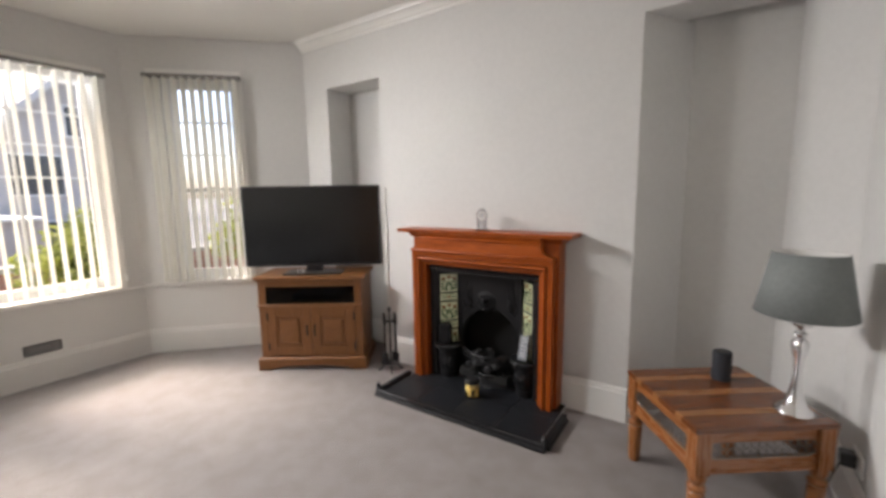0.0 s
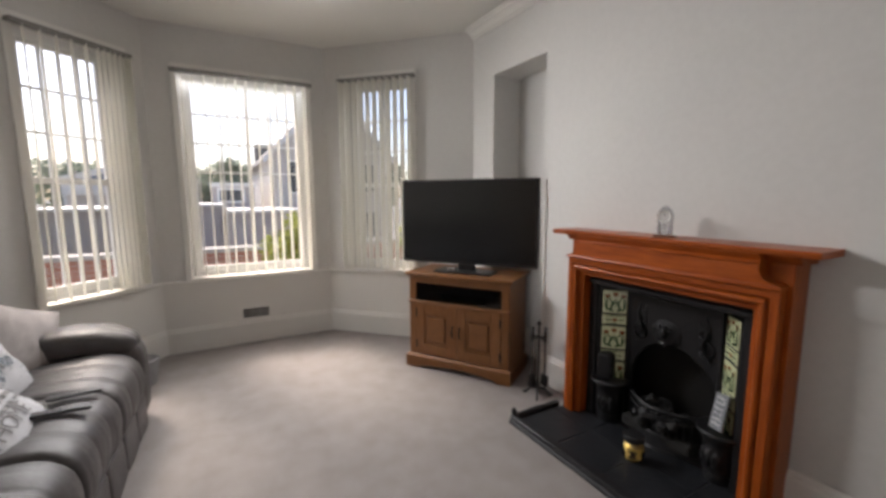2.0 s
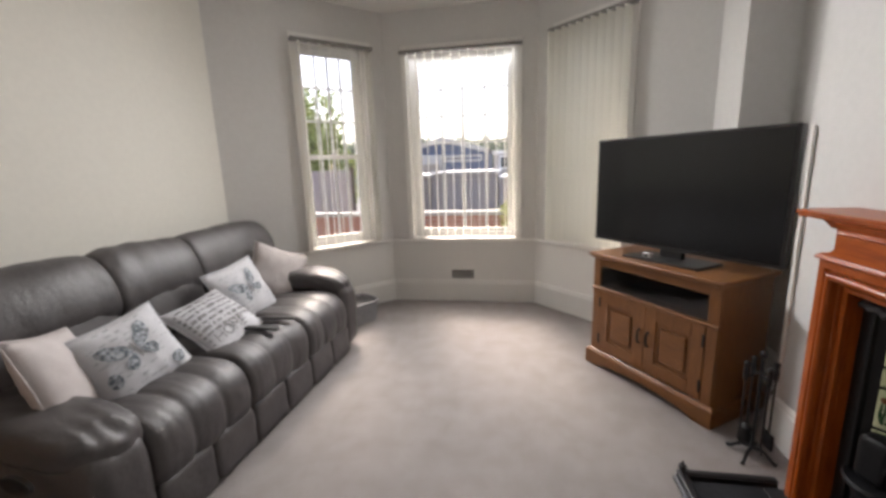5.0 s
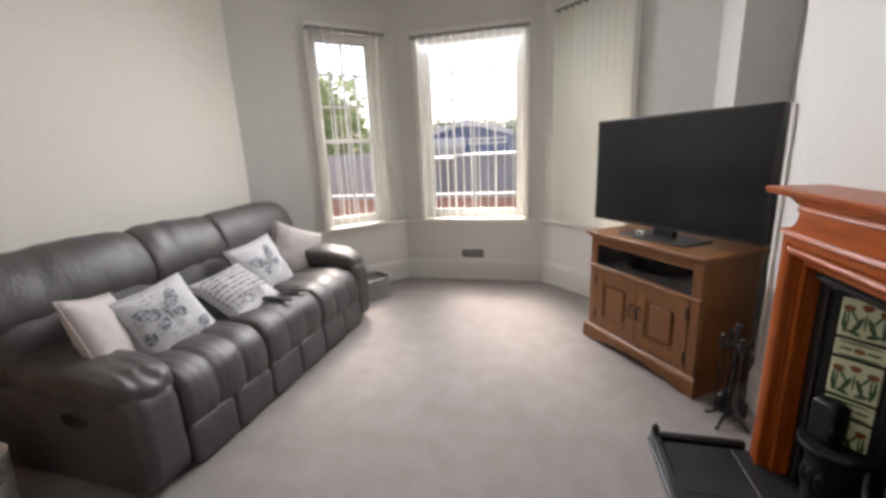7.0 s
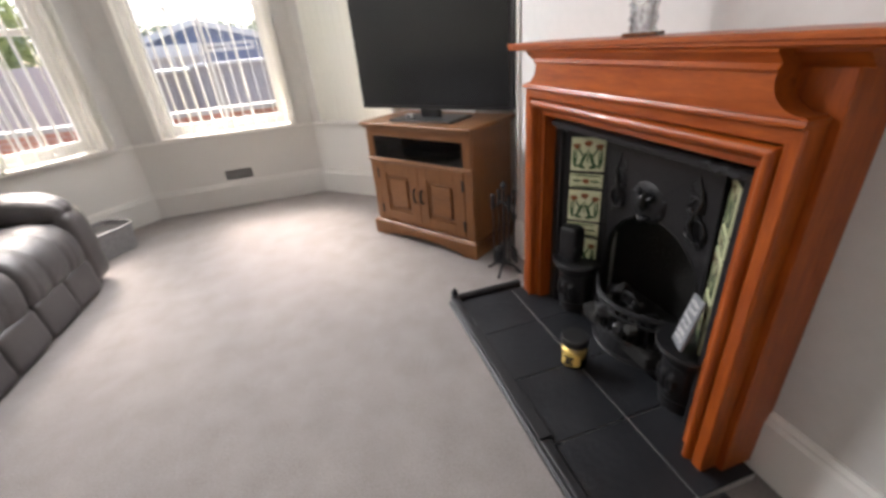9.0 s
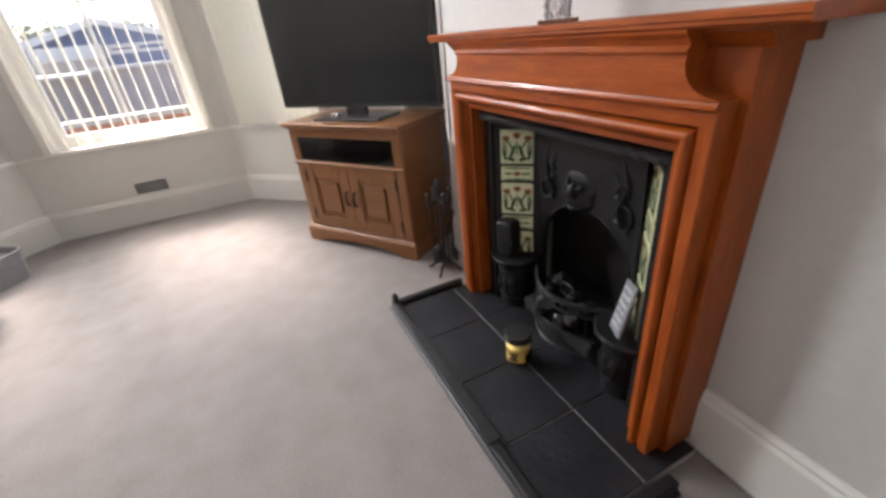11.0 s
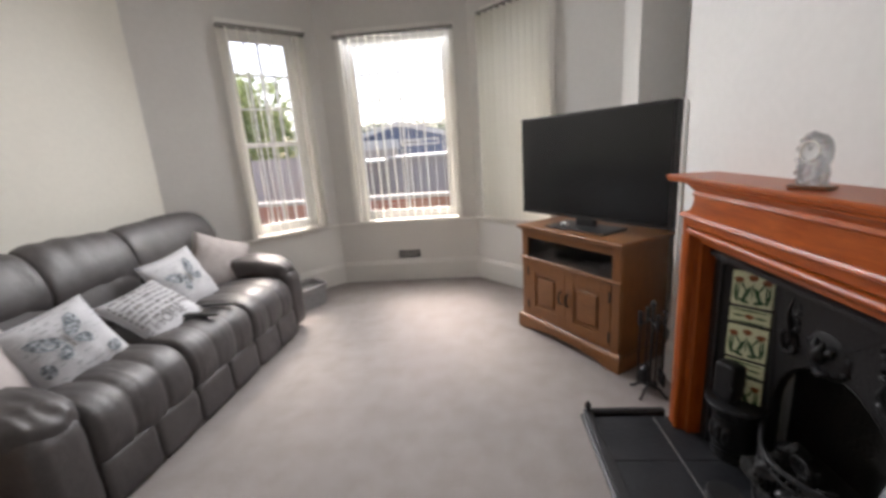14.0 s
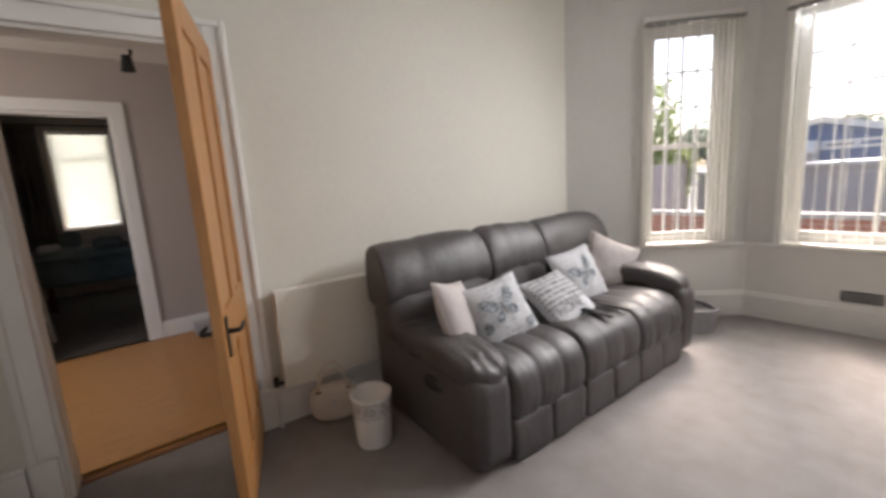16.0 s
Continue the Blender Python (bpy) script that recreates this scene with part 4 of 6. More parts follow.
insert = thing("fireplace_insert", "black cast-iron Victorian fireplace insert with hobs and grate", "fireplace", Matrix.Translation((FX, 3.038, 0.0)))
bm = bmesh.new()
for s in (-1, 1):
    x0, x1 = sorted((s * 0.40, s * 0.452))
    box(bm, x0, x1, -0.10, -0.06, 0.026, 0.93, 0.004)
box(bm, -0.40, 0.40, -0.10, -0.06, 0.885, 0.93, 0.004)
profile_along(bm, [(-0.10, 0.875), (-0.125, 0.885), (-0.128, 0.90), (-0.11, 0.912), (-0.10, 0.912)], -0.44, 0.44)
part("outer_frame", bm, IRON, insert)
for s in (-1, 1):
    bm = bmesh.new()
    pts = [(s * 0.402, -0.085), (s * 0.26, 0.052), (s * 0.27, 0.066), (s * 0.412, -0.07)]
    prism(bm, pts if s < 0 else pts[::-1], 0.03, 0.885)
    part("splay_panel", bm, IRON, insert)
# arched hood plate
bm = bmesh.new()
arch = [(0.24 * math.cos(radians(a)), 0.345 + 0.24 * math.sin(radians(a))) for a in range(0, 181, 12)]
pts = [(0.262, 0.03), (0.262, 0.885), (-0.262, 0.885), (-0.262, 0.03), (-0.24, 0.03)] + arch[::-1] + [(0.24, 0.03)]
fr = [bm.verts.new((x, 0.045 - 0.09 * max(0, z - 0.55), z)) for x, z in pts]
bk = [bm.verts.new((x, 0.075, z)) for x, z in pts]
bm.faces.new(fr)
bm.faces.new(bk[::-1])
for i in range(len(pts)):
    j = (i + 1) % len(pts)
    bm.faces.new((fr[i], bk[i], bk[j], fr[j]))
part("hood", bm, IRON, insert)
bm = bmesh.new()
tube(bm, [(x * 1.02, 0.043, 0.345 + (z - 0.345) * 1.02) for x, z in arch], 0.0035, 8)
part("arch_rim", bm, SOOT, insert)
# raised ornaments of the hood
bm = bmesh.new()
lathe(bm, [(0.078, -0.004), (0.074, 0.006), (0.056, 0.015), (0.03, 0.02), (0.0, 0.022)], 20, Matrix.Translation((-0.03, 0.04, 0.655)) @ Matrix.Rotation(radians(90), 4, "X"), sx=1.15, sy=1.15)
boss = part("boss", bm, IRON, insert, smooth=True)
for pts, rr in (([(-0.03, 0.012, 0.62), (-0.03, 0.0, 0.655), (-0.022, 0.01, 0.70)], [0.008, 0.022, 0.003]), ([(-0.035, 0.014, 0.66), (-0.06, 0.012, 0.675), (-0.062, 0.02, 0.70)], [0.01, 0.012, 0.003]), ([(-0.025, 0.014, 0.66), (0.005, 0.012, 0.675), (0.01, 0.02, 0.695)], [0.01, 0.012, 0.003]), ([(-0.06, 0.02, 0.595), (-0.03, 0.012, 0.585), (0.0, 0.02, 0.597)], [0.005, 0.012, 0.005])):
    bm = bmesh.new()
    tube(bm, pts, rr, 8)
    part("acanthus_leaf", bm, IRON, boss, smooth=True)
for k in range(7):
    a = radians(-30 + 40 * k)
    bm = bmesh.new()
    soft_box(bm, 0.026, 0.010, 0.036, (6, 3, 6), 2.4, 0, 0.001, k, Matrix.Translation((-0.03 + 0.07 * math.cos(a), 0.033, 0.655 + 0.07 * math.sin(a))) @ Matrix.Rotation(radians(90) - a, 4, "Y"))
    part("leaf_lobe", bm, IRON, boss, smooth=True)
for s in (-1, 1):
    for k, (r, h) in enumerate(((0.035, 0.62), (0.026, 0.70), (0.02, 0.76))):
        bm = bmesh.new()
        tube(bm, [(s * (0.19 - 0.012 * k) + r * math.cos(radians(a)) * s, 0.03, h + r * 1.2 * math.sin(radians(a))) for a in range(-160, 181, 34)], [0.005 + 0.0012 * abs(5 - i) for i in range(11)], 6)
        part("scroll", bm, IRON, insert, smooth=True)
    bm = bmesh.new()
    tube(bm, [(s * 0.21, 0.03, 0.56), (s * 0.165, 0.02, 0.64), (s * 0.2, 0.022, 0.73), (s * 0.17, 0.025, 0.82)], [0.004, 0.008, 0.007, 0.003], 6)
    part("stem", bm, IRON, insert, smooth=True)
    bm = bmesh.new()
    tube(bm, [(s * (0.30 + 0.014 * k), -0.122, 0.893 + 0.012 * math.sin(k * 1.7)) for k in range(9)], [0.004, 0.008, 0.006, 0.009, 0.005, 0.008, 0.006, 0.008, 0.003], 6)
    part("corner_scroll", bm, IRON, insert, smooth=True)
# hobs
for s in (-1, 1):
    bm = bmesh.new()
    lathe(bm, [(0.0, 0.027), (0.088, 0.027), (0.092, 0.06), (0.09, 0.075), (0.098, 0.085), (0.10, 0.22), (0.108, 0.235), (0.112, 0.262), (0.138, 0.27), (0.142, 0.282), (0.136, 0.29), (0.0, 0.29)], 28, Matrix.Translation((s * 0.325, -0.035, 0)) @ Matrix.Diagonal((0.8, 0.8, 1, 1)))
    hob = part("hob", bm, IRON, insert, smooth=False)
    for k in range(3):
        a = radians(-90 + s * (-42 + 26 * k))
        c = Vector((s * 0.325 + 0.08 * math.cos(a), -0.035 + 0.08 * math.sin(a), 0.15))
        bm = bmesh.new()
        lathe(bm, [(0.0, 0.008), (0.012, 0.01), (0.022, 0.0)], 10, Matrix.Translation(c) @ Matrix.Rotation(a + radians(90), 4, "Z") @ Matrix.Rotation(radians(90), 4, "X"), sy=2.2)
        part("oval_boss", bm, IRON, hob)
# bowed grate
bm = bmesh.new()
bow = lambda t, r: (-0.235 + 0.47 * t, 0.02 - r * math.sin(math.pi * t), 0)
for z, r, th in ((0.262, 0.125, 0.010), (0.12, 0.115, 0.012), (0.22, 0.122, 0.006)):
    tube(bm, [(bow(k / 12, r)[0], bow(k / 12, r)[1], z) for k in range(13)], th, 8)
for k in range(1, 16):
    x, y, _ = bow(k / 16, 0.117)
    tube(bm, [(x, y, 0.12), (x, y - 0.004, 0.22)], 0.0055, 6)
    lathe(bm, [(0.0, 0.0), (0.008, 0.008), (0.0, 0.018)], 6, Matrix.Translation((x, y - 0.006, 0.232)))
part("grate", bm, IRON, insert)
bm = bmesh.new()
for k in range(12):
    x, y, _ = bow(k / 12, 0.125)
    x2, y2, _ = bow((k + 1) / 12, 0.125)
    vs = [bm.verts.new(p) for p in ((x, y, 0.028), (x2, y2, 0.028), (x2, y2 + 0.02, 0.10), (x, y + 0.02, 0.10), (x, y + 0.035, 0.105), (x2, y2 + 0.035, 0.105))]
    bm.faces.new(vs[:4])
    bm.faces.new((vs[3], vs[2], vs[5], vs[4]))
bmesh.ops.remove_doubles(bm, verts=bm.verts, dist=1e-5)
tube(bm, [(bow(k / 12, 0.127)[0], bow(k / 12, 0.127)[1], 0.035) for k in range(13)], 0.009, 6)
part("ash_cover", bm, IRON, insert)
for s in (-1, 1):
    bm = bmesh.new()
    tube(bm, [(0.04 + s * (0.008 + 0.036 * math.sin(radians(a)) * (1 - a / 520)), -0.05, 0.262 + 0.026 * (1 - math.cos(radians(a)))) for a in range(0, 331, 22)], 0.005, 6)
    part("grate_scroll", bm, IRON, insert, smooth=True)
boxed("fire_bed", SOOT, insert, -0.2, 0.2, -0.08, 0.2, 0.07, 0.13, 0.01)
# glazed tiles on the splays
tile_bm = bmesh.new()
box(tile_bm, -0.068, 0.068, -0.004, 0.004, -0.070, 0.070, 0.003, segs=1)
half_bm = bmesh.new()
box(half_bm, -0.068, 0.068, -0.004, 0.004, -0.031, 0.031, 0.003, segs=1)


def petal(bm, x, z, rx, rz, y=-0.0052, n=8, turn=0.0):
    c = bm.verts.new((x, y, z))
    ring = []
    for k in range(n):
        a = 2 * math.pi * k / n
        p, q = rx * math.cos(a), rz * math.sin(a)
        ring.append(bm.verts.new((x + p * math.cos(turn) - q * math.sin(turn), y, z + p * math.sin(turn) + q * math.cos(turn))))
    for k in range(n):
        bm.faces.new((c, ring[k], ring[(k + 1) % n]))


tiles = {}
for s in (-1, 1):
    d0 = Vector((s * 0.402, -0.085, 0))
    d1 = Vector((s * 0.26, 0.052, 0))
    mid = (d0 + d1) / 2
    ang = math.atan2((d1 - d0).y, (d1 - d0).x) if s < 0 else math.atan2((d0 - d1).y, (d0 - d1).x)
    nrm = Matrix.Rotation(ang, 4, "Z") @ Vector((0, -1, 0))
    z = 0.845
    for kind in ("full", "half", "full", "half", "full", "half", "full"):
        hh = 0.0755 if kind == "full" else 0.037
        z -= hh
        m = Matrix.Translation(mid + nrm * 0.0055 + Vector((0, 0, z))) @ Matrix.Rotation(ang, 4, "Z")
        z -= hh
        if z < 0.18:
            continue
        if kind not in tiles:
            base = part("tile", tile_bm if kind == "full" else half_bm, TILE_CREAM, insert, "cream glazed tile with green and rust flowers")
            g, r = bmesh.new(), bmesh.new()
            if kind == "full":
                for x in (-0.045, 0.0, 0.045):
                    petal(r, x, 0.036 + 0.012 * (x == 0), 0.017, 0.011)
                    petal(r, x, 0.028 + 0.012 * (x == 0), 0.011, 0.007)
                    petal(g, x, -0.005, 0.003, 0.034)
                for sg in (-1, 1):
                    petal(g, sg * 0.03, 0.012, 0.004, 0.03, turn=-sg * 0.5)
                    petal(g, sg * 0.055, 0.0, 0.004, 0.026)
                    petal(g, sg * 0.018, -0.02, 0.008, 0.034, turn=sg * 0.35)
                    petal(g, sg * 0.052, -0.03, 0.007, 0.028, turn=-sg * 0.2)
                    petal(g, sg * 0.025, -0.05, 0.02, 0.008, turn=sg * 0.3)
            else:
                petal(r, 0, 0, 0.016, 0.011)
                for sg in (-1, 1):
                    petal(g, sg * 0.036, 0, 0.02, 0.005)
                petal(g, 0, 0.0245, 0.064, 0.0035)
                petal(g, 0, -0.0245, 0.064, 0.0035)
            tiles[kind] = base, part("leaf_motif", g, TILE_GREEN, base, "green glazed leaf pattern"), part("flower_motif", r, TILE_RED, base, "rust red glazed flowers")
            base.matrix_local = m
        else:
            base = new("tile", tiles[kind][0].data)
            base.parent = insert
            base.matrix_local = m
            for src in tiles[kind][1:]:
                o = new(src.name.split(".")[0], src.data)
                o.parent = base

# coals
rnd = random.Random(2)
coal = thing("coal_heap", "heap of dull black coals in the grate", "coal", Matrix.Translation((FX, 3.0, 0.13)))
for k in range(22):
    bm = bmesh.new()
    soft_box(bm, rnd.uniform(0.05, 0.085), rnd.uniform(0.045, 0.07), rnd.uniform(0.035, 0.055), (3, 3, 3), 2.6, 0, 0.012, k, Matrix.Translation((rnd.uniform(-0.14, 0.14), rnd.uniform(-0.06, 0.10), 0.02 + rnd.uniform(0, 0.10))) @ Matrix.Rotation(rnd.uniform(0, 3), 4, "Z") @ Matrix.Rotation(rnd.uniform(-0.6, 0.6), 4, "X"), scale=30)
    part("lump", bm, SOOT if k % 3 else IRON, coal)

# hearth and fender
hearth = thing("hearth", "black slate tiled hearth with pale grout lines", "hearth", Matrix.Translation((0, 0, 0)))
boxed("bed", GROUT, hearth, -1.692, -0.50, 2.50, 2.995, 0.001, 0.024, 0)
for x0, x1 in ((-1.69, -1.3985), (-1.3935, -1.0985), (-1.0935, -0.7985), (-0.7935, -0.502)):
    for y0, y1 in ((2.502, 2.7825), (2.7875, 2.993)):
        boxed("slate_tile", SLATE, hearth, x0, x1, y0, y1, 0.002, 0.0305, 0.002)
fender = thing("fender", "low black iron fender round the hearth with corner finials", "fender")
rail = [(-0.03, 0.0), (-0.03, 0.013), (-0.018, 0.019), (-0.014, 0.036), (-0.02, 0.042), (-0.012, 0.048), (0.012, 0.048), (0.02, 0.042), (0.014, 0.036), (0.018, 0.019), (0.02, 0.0)]
bm = bmesh.new()
profile_along(bm, rail, -1.735, -0.455, Matrix.Translation((0, 2.478, 0.001)))
part("front_rail", bm, IRON, fender)
for x in (-1.725, -0.465):
    bm = bmesh.new()
    profile_along(bm, rail, 0, 0.36, Matrix.Translation((x, 2.49, 0.001)) @ Matrix.Rotation(radians(90), 4, "Z"))
    part("side_rail", bm, IRON, fender)
    bm = bmesh.new()
    lathe(bm, [(0.0, 0.0), (0.016, 0.0), (0.01, 0.008), (0.018, 0.02), (0.018, 0.03), (0.008, 0.04), (0.0, 0.058)], 14, Matrix.Translation((x, 2.48, 0.047)))
    part("finial", bm, IRON, fender)
boxed("joint_plate", IRON, fender, -1.45, -0.81, 2.455, 2.505, 0.0475, 0.055, 0.003)

# fire irons
tools = thing("fire_irons", "black iron companion set of hearth tools on a stand", "fire irons", Matrix.Translation((-1.93, 2.86, 0.002)))
bm = bmesh.new()
for k in range(4):
    a = radians(45 + 90 * k)
    tube(bm, [(0, 0, 0.05), (0.05 * math.cos(a), 0.05 * math.sin(a), 0.045), (0.085 * math.cos(a), 0.085 * math.sin(a), 0.012), (0.1 * math.cos(a), 0.1 * math.sin(a), 0.008)], [0.01, 0.008, 0.007, 0.01], 6)
part("feet", bm, IRON, tools)
bm = bmesh.new()
tube(bm, [(0, 0, 0.04), (0, 0, 0.5)], 0.008, 8)
lathe(bm, [(0.0, 0.0), (0.014, 0.01), (0.016, 0.025), (0.006, 0.04), (0.0, 0.05)], 10, Matrix.Translation((0, 0, 0.5)))
for a in (0, 90):
    tube(bm, [(-0.06 * math.cos(radians(a)), -0.06 * math.sin(radians(a)), 0.41), (0, 0, 0.43), (0.06 * math.cos(radians(a)), 0.06 * math.sin(radians(a)), 0.41)], 0.006, 6)
part("stand", bm, IRON, tools)
for k, (name, a) in enumerate((("poker", 0), ("shovel", 90), ("brush", 180), ("tongs", 270))):
    x, y = 0.062 * math.cos(radians(a)), 0.062 * math.sin(radians(a))
    bm = bmesh.new()
    tube(bm, [(x, y, 0.10), (x, y, 0.40)], 0.005, 6)
    lathe(bm, [(0.0, 0.0), (0.009, 0.005), (0.013, 0.04), (0.009, 0.07), (0.014, 0.085), (0.0, 0.1)], 10, Matrix.Translation((x, y, 0.39)))
    if name == "shovel":
        box(bm, x - 0.035, x + 0.035, y - 0.006, y + 0.006, 0.05, 0.13, 0.004)
    elif name == "brush":
        lathe(bm, [(0.0, 0.0), (0.036, 0.0), (0.028, 0.07), (0.01, 0.09), (0.0, 0.09)], 12, Matrix.Translation((x, y, 0.045)))
    else:
        tube(bm, [(x, y, 0.10), (x + 0.012, y, 0.06)], [0.006, 0.004], 6)
    part(name, bm, IRON, tools)

# things on and in the fireplace
clock = thing("mantel_clock", "cut crystal mantel clock on a dark base", "clock", Matrix.Translation((-1.085, 2.905, 1.2)) @ Matrix.Rotation(radians(18), 4, "Z"))
CZ = 0.72
boxed("base", SHEESHAM, clock, -0.05, 0.05, -0.026, 0.026, 0.001, 0.012, 0.003, "dark wooden base")
bm = bmesh.new()
outl = [(-0.042, 0.013), (0.042, 0.013), (0.036, 0.03), (0.042, 0.06), (0.034, 0.085), (0.042, 0.11), (0.043, 0.15), (0.032, 0.18), (0.014, 0.198), (0.0, 0.203), (-0.014, 0.198), (-0.032, 0.18), (-0.043, 0.15), (-0.042, 0.11), (-0.034, 0.085), (-0.042, 0.06), (-0.036, 0.03)]
outl = [(x * 0.74, 0.0128 + (z - 0.013) * CZ) for x, z in outl]
fr = [bm.verts.new((x, -0.018, z)) for x, z in outl]
bk = [bm.verts.new((x, 0.018, z)) for x, z in outl]
ff = bm.faces.new(fr)
bm.faces.new(bk[::-1])
for i in range(len(outl)):
    j = (i + 1) % len(outl)
    bm.faces.new((fr[i], bk[i], bk[j], fr[j]))
part("crystal_body", bm, CRYSTAL, clock)
bm = bmesh.new()
bmesh.ops.create_icosphere(bm, subdivisions=1, radius=0.0098)
bead = None
for x, z in [(x * 0.95, z) for x, z in outl[2:]] + [(x, z * CZ + 0.003) for x, z in ((-0.02, 0.04), (0.0, 0.055), (0.02, 0.04), (-0.012, 0.025), (0.012, 0.025), (0, 0.08), (-0.022, 0.068), (0.022, 0.068))]:
    if bead is None:
        bead = ob = part("facet", bm, CRYSTAL, clock, "faceted crystal bead")
    else:
        ob = new("facet", bead.data)
        ob.parent = clock
    ob.matrix_local = Matrix.Translation((x, -0.017, z)) @ Matrix.Rotation(x * 40 + z * 9, 4, "Z")
bm = bmesh.new()
lathe(bm, [(0.0, 0.0), (0.025, 0.0), (0.025, 0.004), (0.0, 0.004)], 24, Matrix.Translation((0, -0.0195, 0.106)) @ Matrix.Rotation(radians(90), 4, "X"))
part("dial", bm, UPVC, clock, "white dial")
bm = bmesh.new()
lathe(bm, [(0.0245, 0.0), (0.030, 0.0), (0.029, 0.007), (0.025, 0.007), (0.0245, 0.0)], 24, Matrix.Translation((0, -0.0195, 0.106)) @ Matrix.Rotation(radians(90), 4, "X"))
part("bezel", bm, CHROME, clock, "chrome bezel")
bm = bmesh.new()
tube(bm, [(0, -0.0245, 0.106), (0.006, -0.0245, 0.119)], 0.001, 4)
tube(bm, [(0, -0.0245, 0.106), (-0.004, -0.0245, 0.126)], 0.0008, 4)
part("pointer", bm, BLACK_PLASTIC, clock)

WAX = principled("yellow_wax", (0.62, 0.42, 0.10), 0.5, second=(0.70, 0.50, 0.15), scale=15)
jar = thing("candle_jar", "glass candle jar with yellow wax and a dark lid", "jar", Matrix.Translation((-1.10, 2.775, 0.031)) @ Matrix.Scale(1.17, 4))
bm = bmesh.new()
lathe(bm, [(0.0, 0.0), (0.040, 0.0), (0.0455, 0.006), (0.0455, 0.068), (0.043, 0.078), (0.037, 0.084), (0.037, 0.09), (0.034, 0.09), (0.034, 0.083), (0.041, 0.075), (0.043, 0.066), (0.043, 0.007), (0.0, 0.004)], 28)
part("glass", bm, JARGLASS, jar, smooth=True).visible_shadow = False
bm = bmesh.new()
lathe(bm, [(0.0, 0.006), (0.0415, 0.007), (0.0415, 0.064), (0.0, 0.064)], 28)
part("wax", bm, WAX, jar, "pale yellow wax")
bm = bmesh.new()
lathe(bm, [(0.0, 0.086), (0.044, 0.086), (0.0455, 0.089), (0.0455, 0.110), (0.043, 0.114), (0.0, 0.114)], 28)
part("lid", bm, BLACK_PLASTIC, jar, "dark lid")
bm = bmesh.new()
lathe(bm, [(0.0462, 0.014), (0.0462, 0.058), (0.0458, 0.058), (0.0458, 0.014), (0.0462, 0.014)], 14, None, 268, 84)
lab = part("label", bm, WAX, jar, "yellow paper label")
bm = bmesh.new()
for z0, z1, a0, tt in ((0.044, 0.054, 280, 44), (0.032, 0.042, 292, 26), (0.019, 0.030, 282, 40)):
    lathe(bm, [(0.0466, z0), (0.0466, z1), (0.0463, z1), (0.0463, z0), (0.0466, z0)], 8, None, a0, tt)
part("print", bm, BLACK_PLASTIC, lab, "black print bars")

plaque = thing("slate_plaque", "small grey plaque with pale lettering leaning on the hob", "plaque", Matrix.Translation((-0.79, 2.925, 0.293)) @ Matrix.Rotation(radians(-38), 4, "Z") @ Matrix.Rotation(radians(-16), 4, "X") @ Matrix.Rotation(radians(-14), 4, "Y"))
SLATE_PALE = principled("pale_slate", (0.13, 0.14, 0.155), 0.5, second=(0.20, 0.21, 0.225), scale=14, bump=0.3, bump_scale=60)
boxed("board", SLATE_PALE, plaque, -0.052, 0.052, -0.005, 0.005, 0.014, 0.185, 0.003)
bm = bmesh.new()
rnd = random.Random(12)
for k in range(6):
    x = -0.042 + rnd.uniform(0, 0.01)
    while x < 0.036:
        w = rnd.uniform(0.004, 0.013)
        z = 0.158 - k * 0.025 + rnd.uniform(-0.003, 0.003)
        box(bm, x, x + w, -0.0068, -0.0052, z, z + rnd.uniform(0.006, 0.015))
        x += w + rnd.uniform(0.003, 0.007)
part("lettering", bm, OFFWHITE, plaque, "pale lettering bars")
orn = thing("hob_ornament", "dark iron ornament standing on the hob", "ornament", Matrix.Translation((-1.45, 2.97, 0.291)))
bm = bmesh.new()
soft_box(bm, 0.095, 0.075, 0.165, (8, 6, 10), 6.0, 0, 0.003, 3, Matrix.Translation((0, 0, 0.0825)) @ Matrix.Rotation(radians(20), 4, "Z"))
part("body", bm, IRON, orn, smooth=True)
bm = bmesh.new()
tube(bm, [(0.03, -0.01, 0.11), (0.055, -0.015, 0.08), (0.04, -0.012, 0.04)], 0.005, 6)
part("handle", bm, IRON, orn)

# ---- television and its cabinet ----
CM = Matrix.Translation((-2.506, 2.527, 0.001)) @ Matrix.Rotation(radians(33.5), 4, "Z")
cab = thing("tv_cabinet", "golden oak corner cabinet with two panelled doors and glass flap", "cabinet", CM)
W, D = 0.43, 0.44
for s in (-1, 1):
    x0, x1 = sorted((s * W, s * (W - 0.025)))
    boxed("side_panel", OAK_UP, cab, x0, x1, 0.0225, D, 0.08, 0.765, 0.002)
    x0, x1 = sorted((s * W, s * (W - 0.06)))
    boxed("stile", OAK_UP, cab, x0, x1, 0.0, 0.022, 0.10, 0.765, 0.004)
boxed("back_panel", OAK_UP, cab, -W + 0.025, W - 0.025, D - 0.015, D, 0.08, 0.765, 0)
for z in (0.545, 0.10):
    boxed("shelf", OAK, cab, -W + 0.025, W - 0.025, 0.03, D - 0.015, z, z + 0.022, 0.002)
bm = bmesh.new()
box(bm, -W + 0.06, W - 0.06, 0.0, 0.022, 0.715, 0.765, 0.003)
profile_along(bm, [(0.02, 0.545), (-0.006, 0.545), (-0.012, 0.552), (-0.008, 0.562), (0.0, 0.567), (0.02, 0.567)], -W - 0.004, W + 0.004)
part("rail", bm, OAK, cab)
bm = bmesh.new()
box(bm, -W - 0.028, W + 0.028, -0.032, D + 0.01, 0.778, 0.80, 0.007, segs=3)
box(bm, -W - 0.014, W + 0.014, -0.016, D + 0.005, 0.764, 0.779, 0.005)
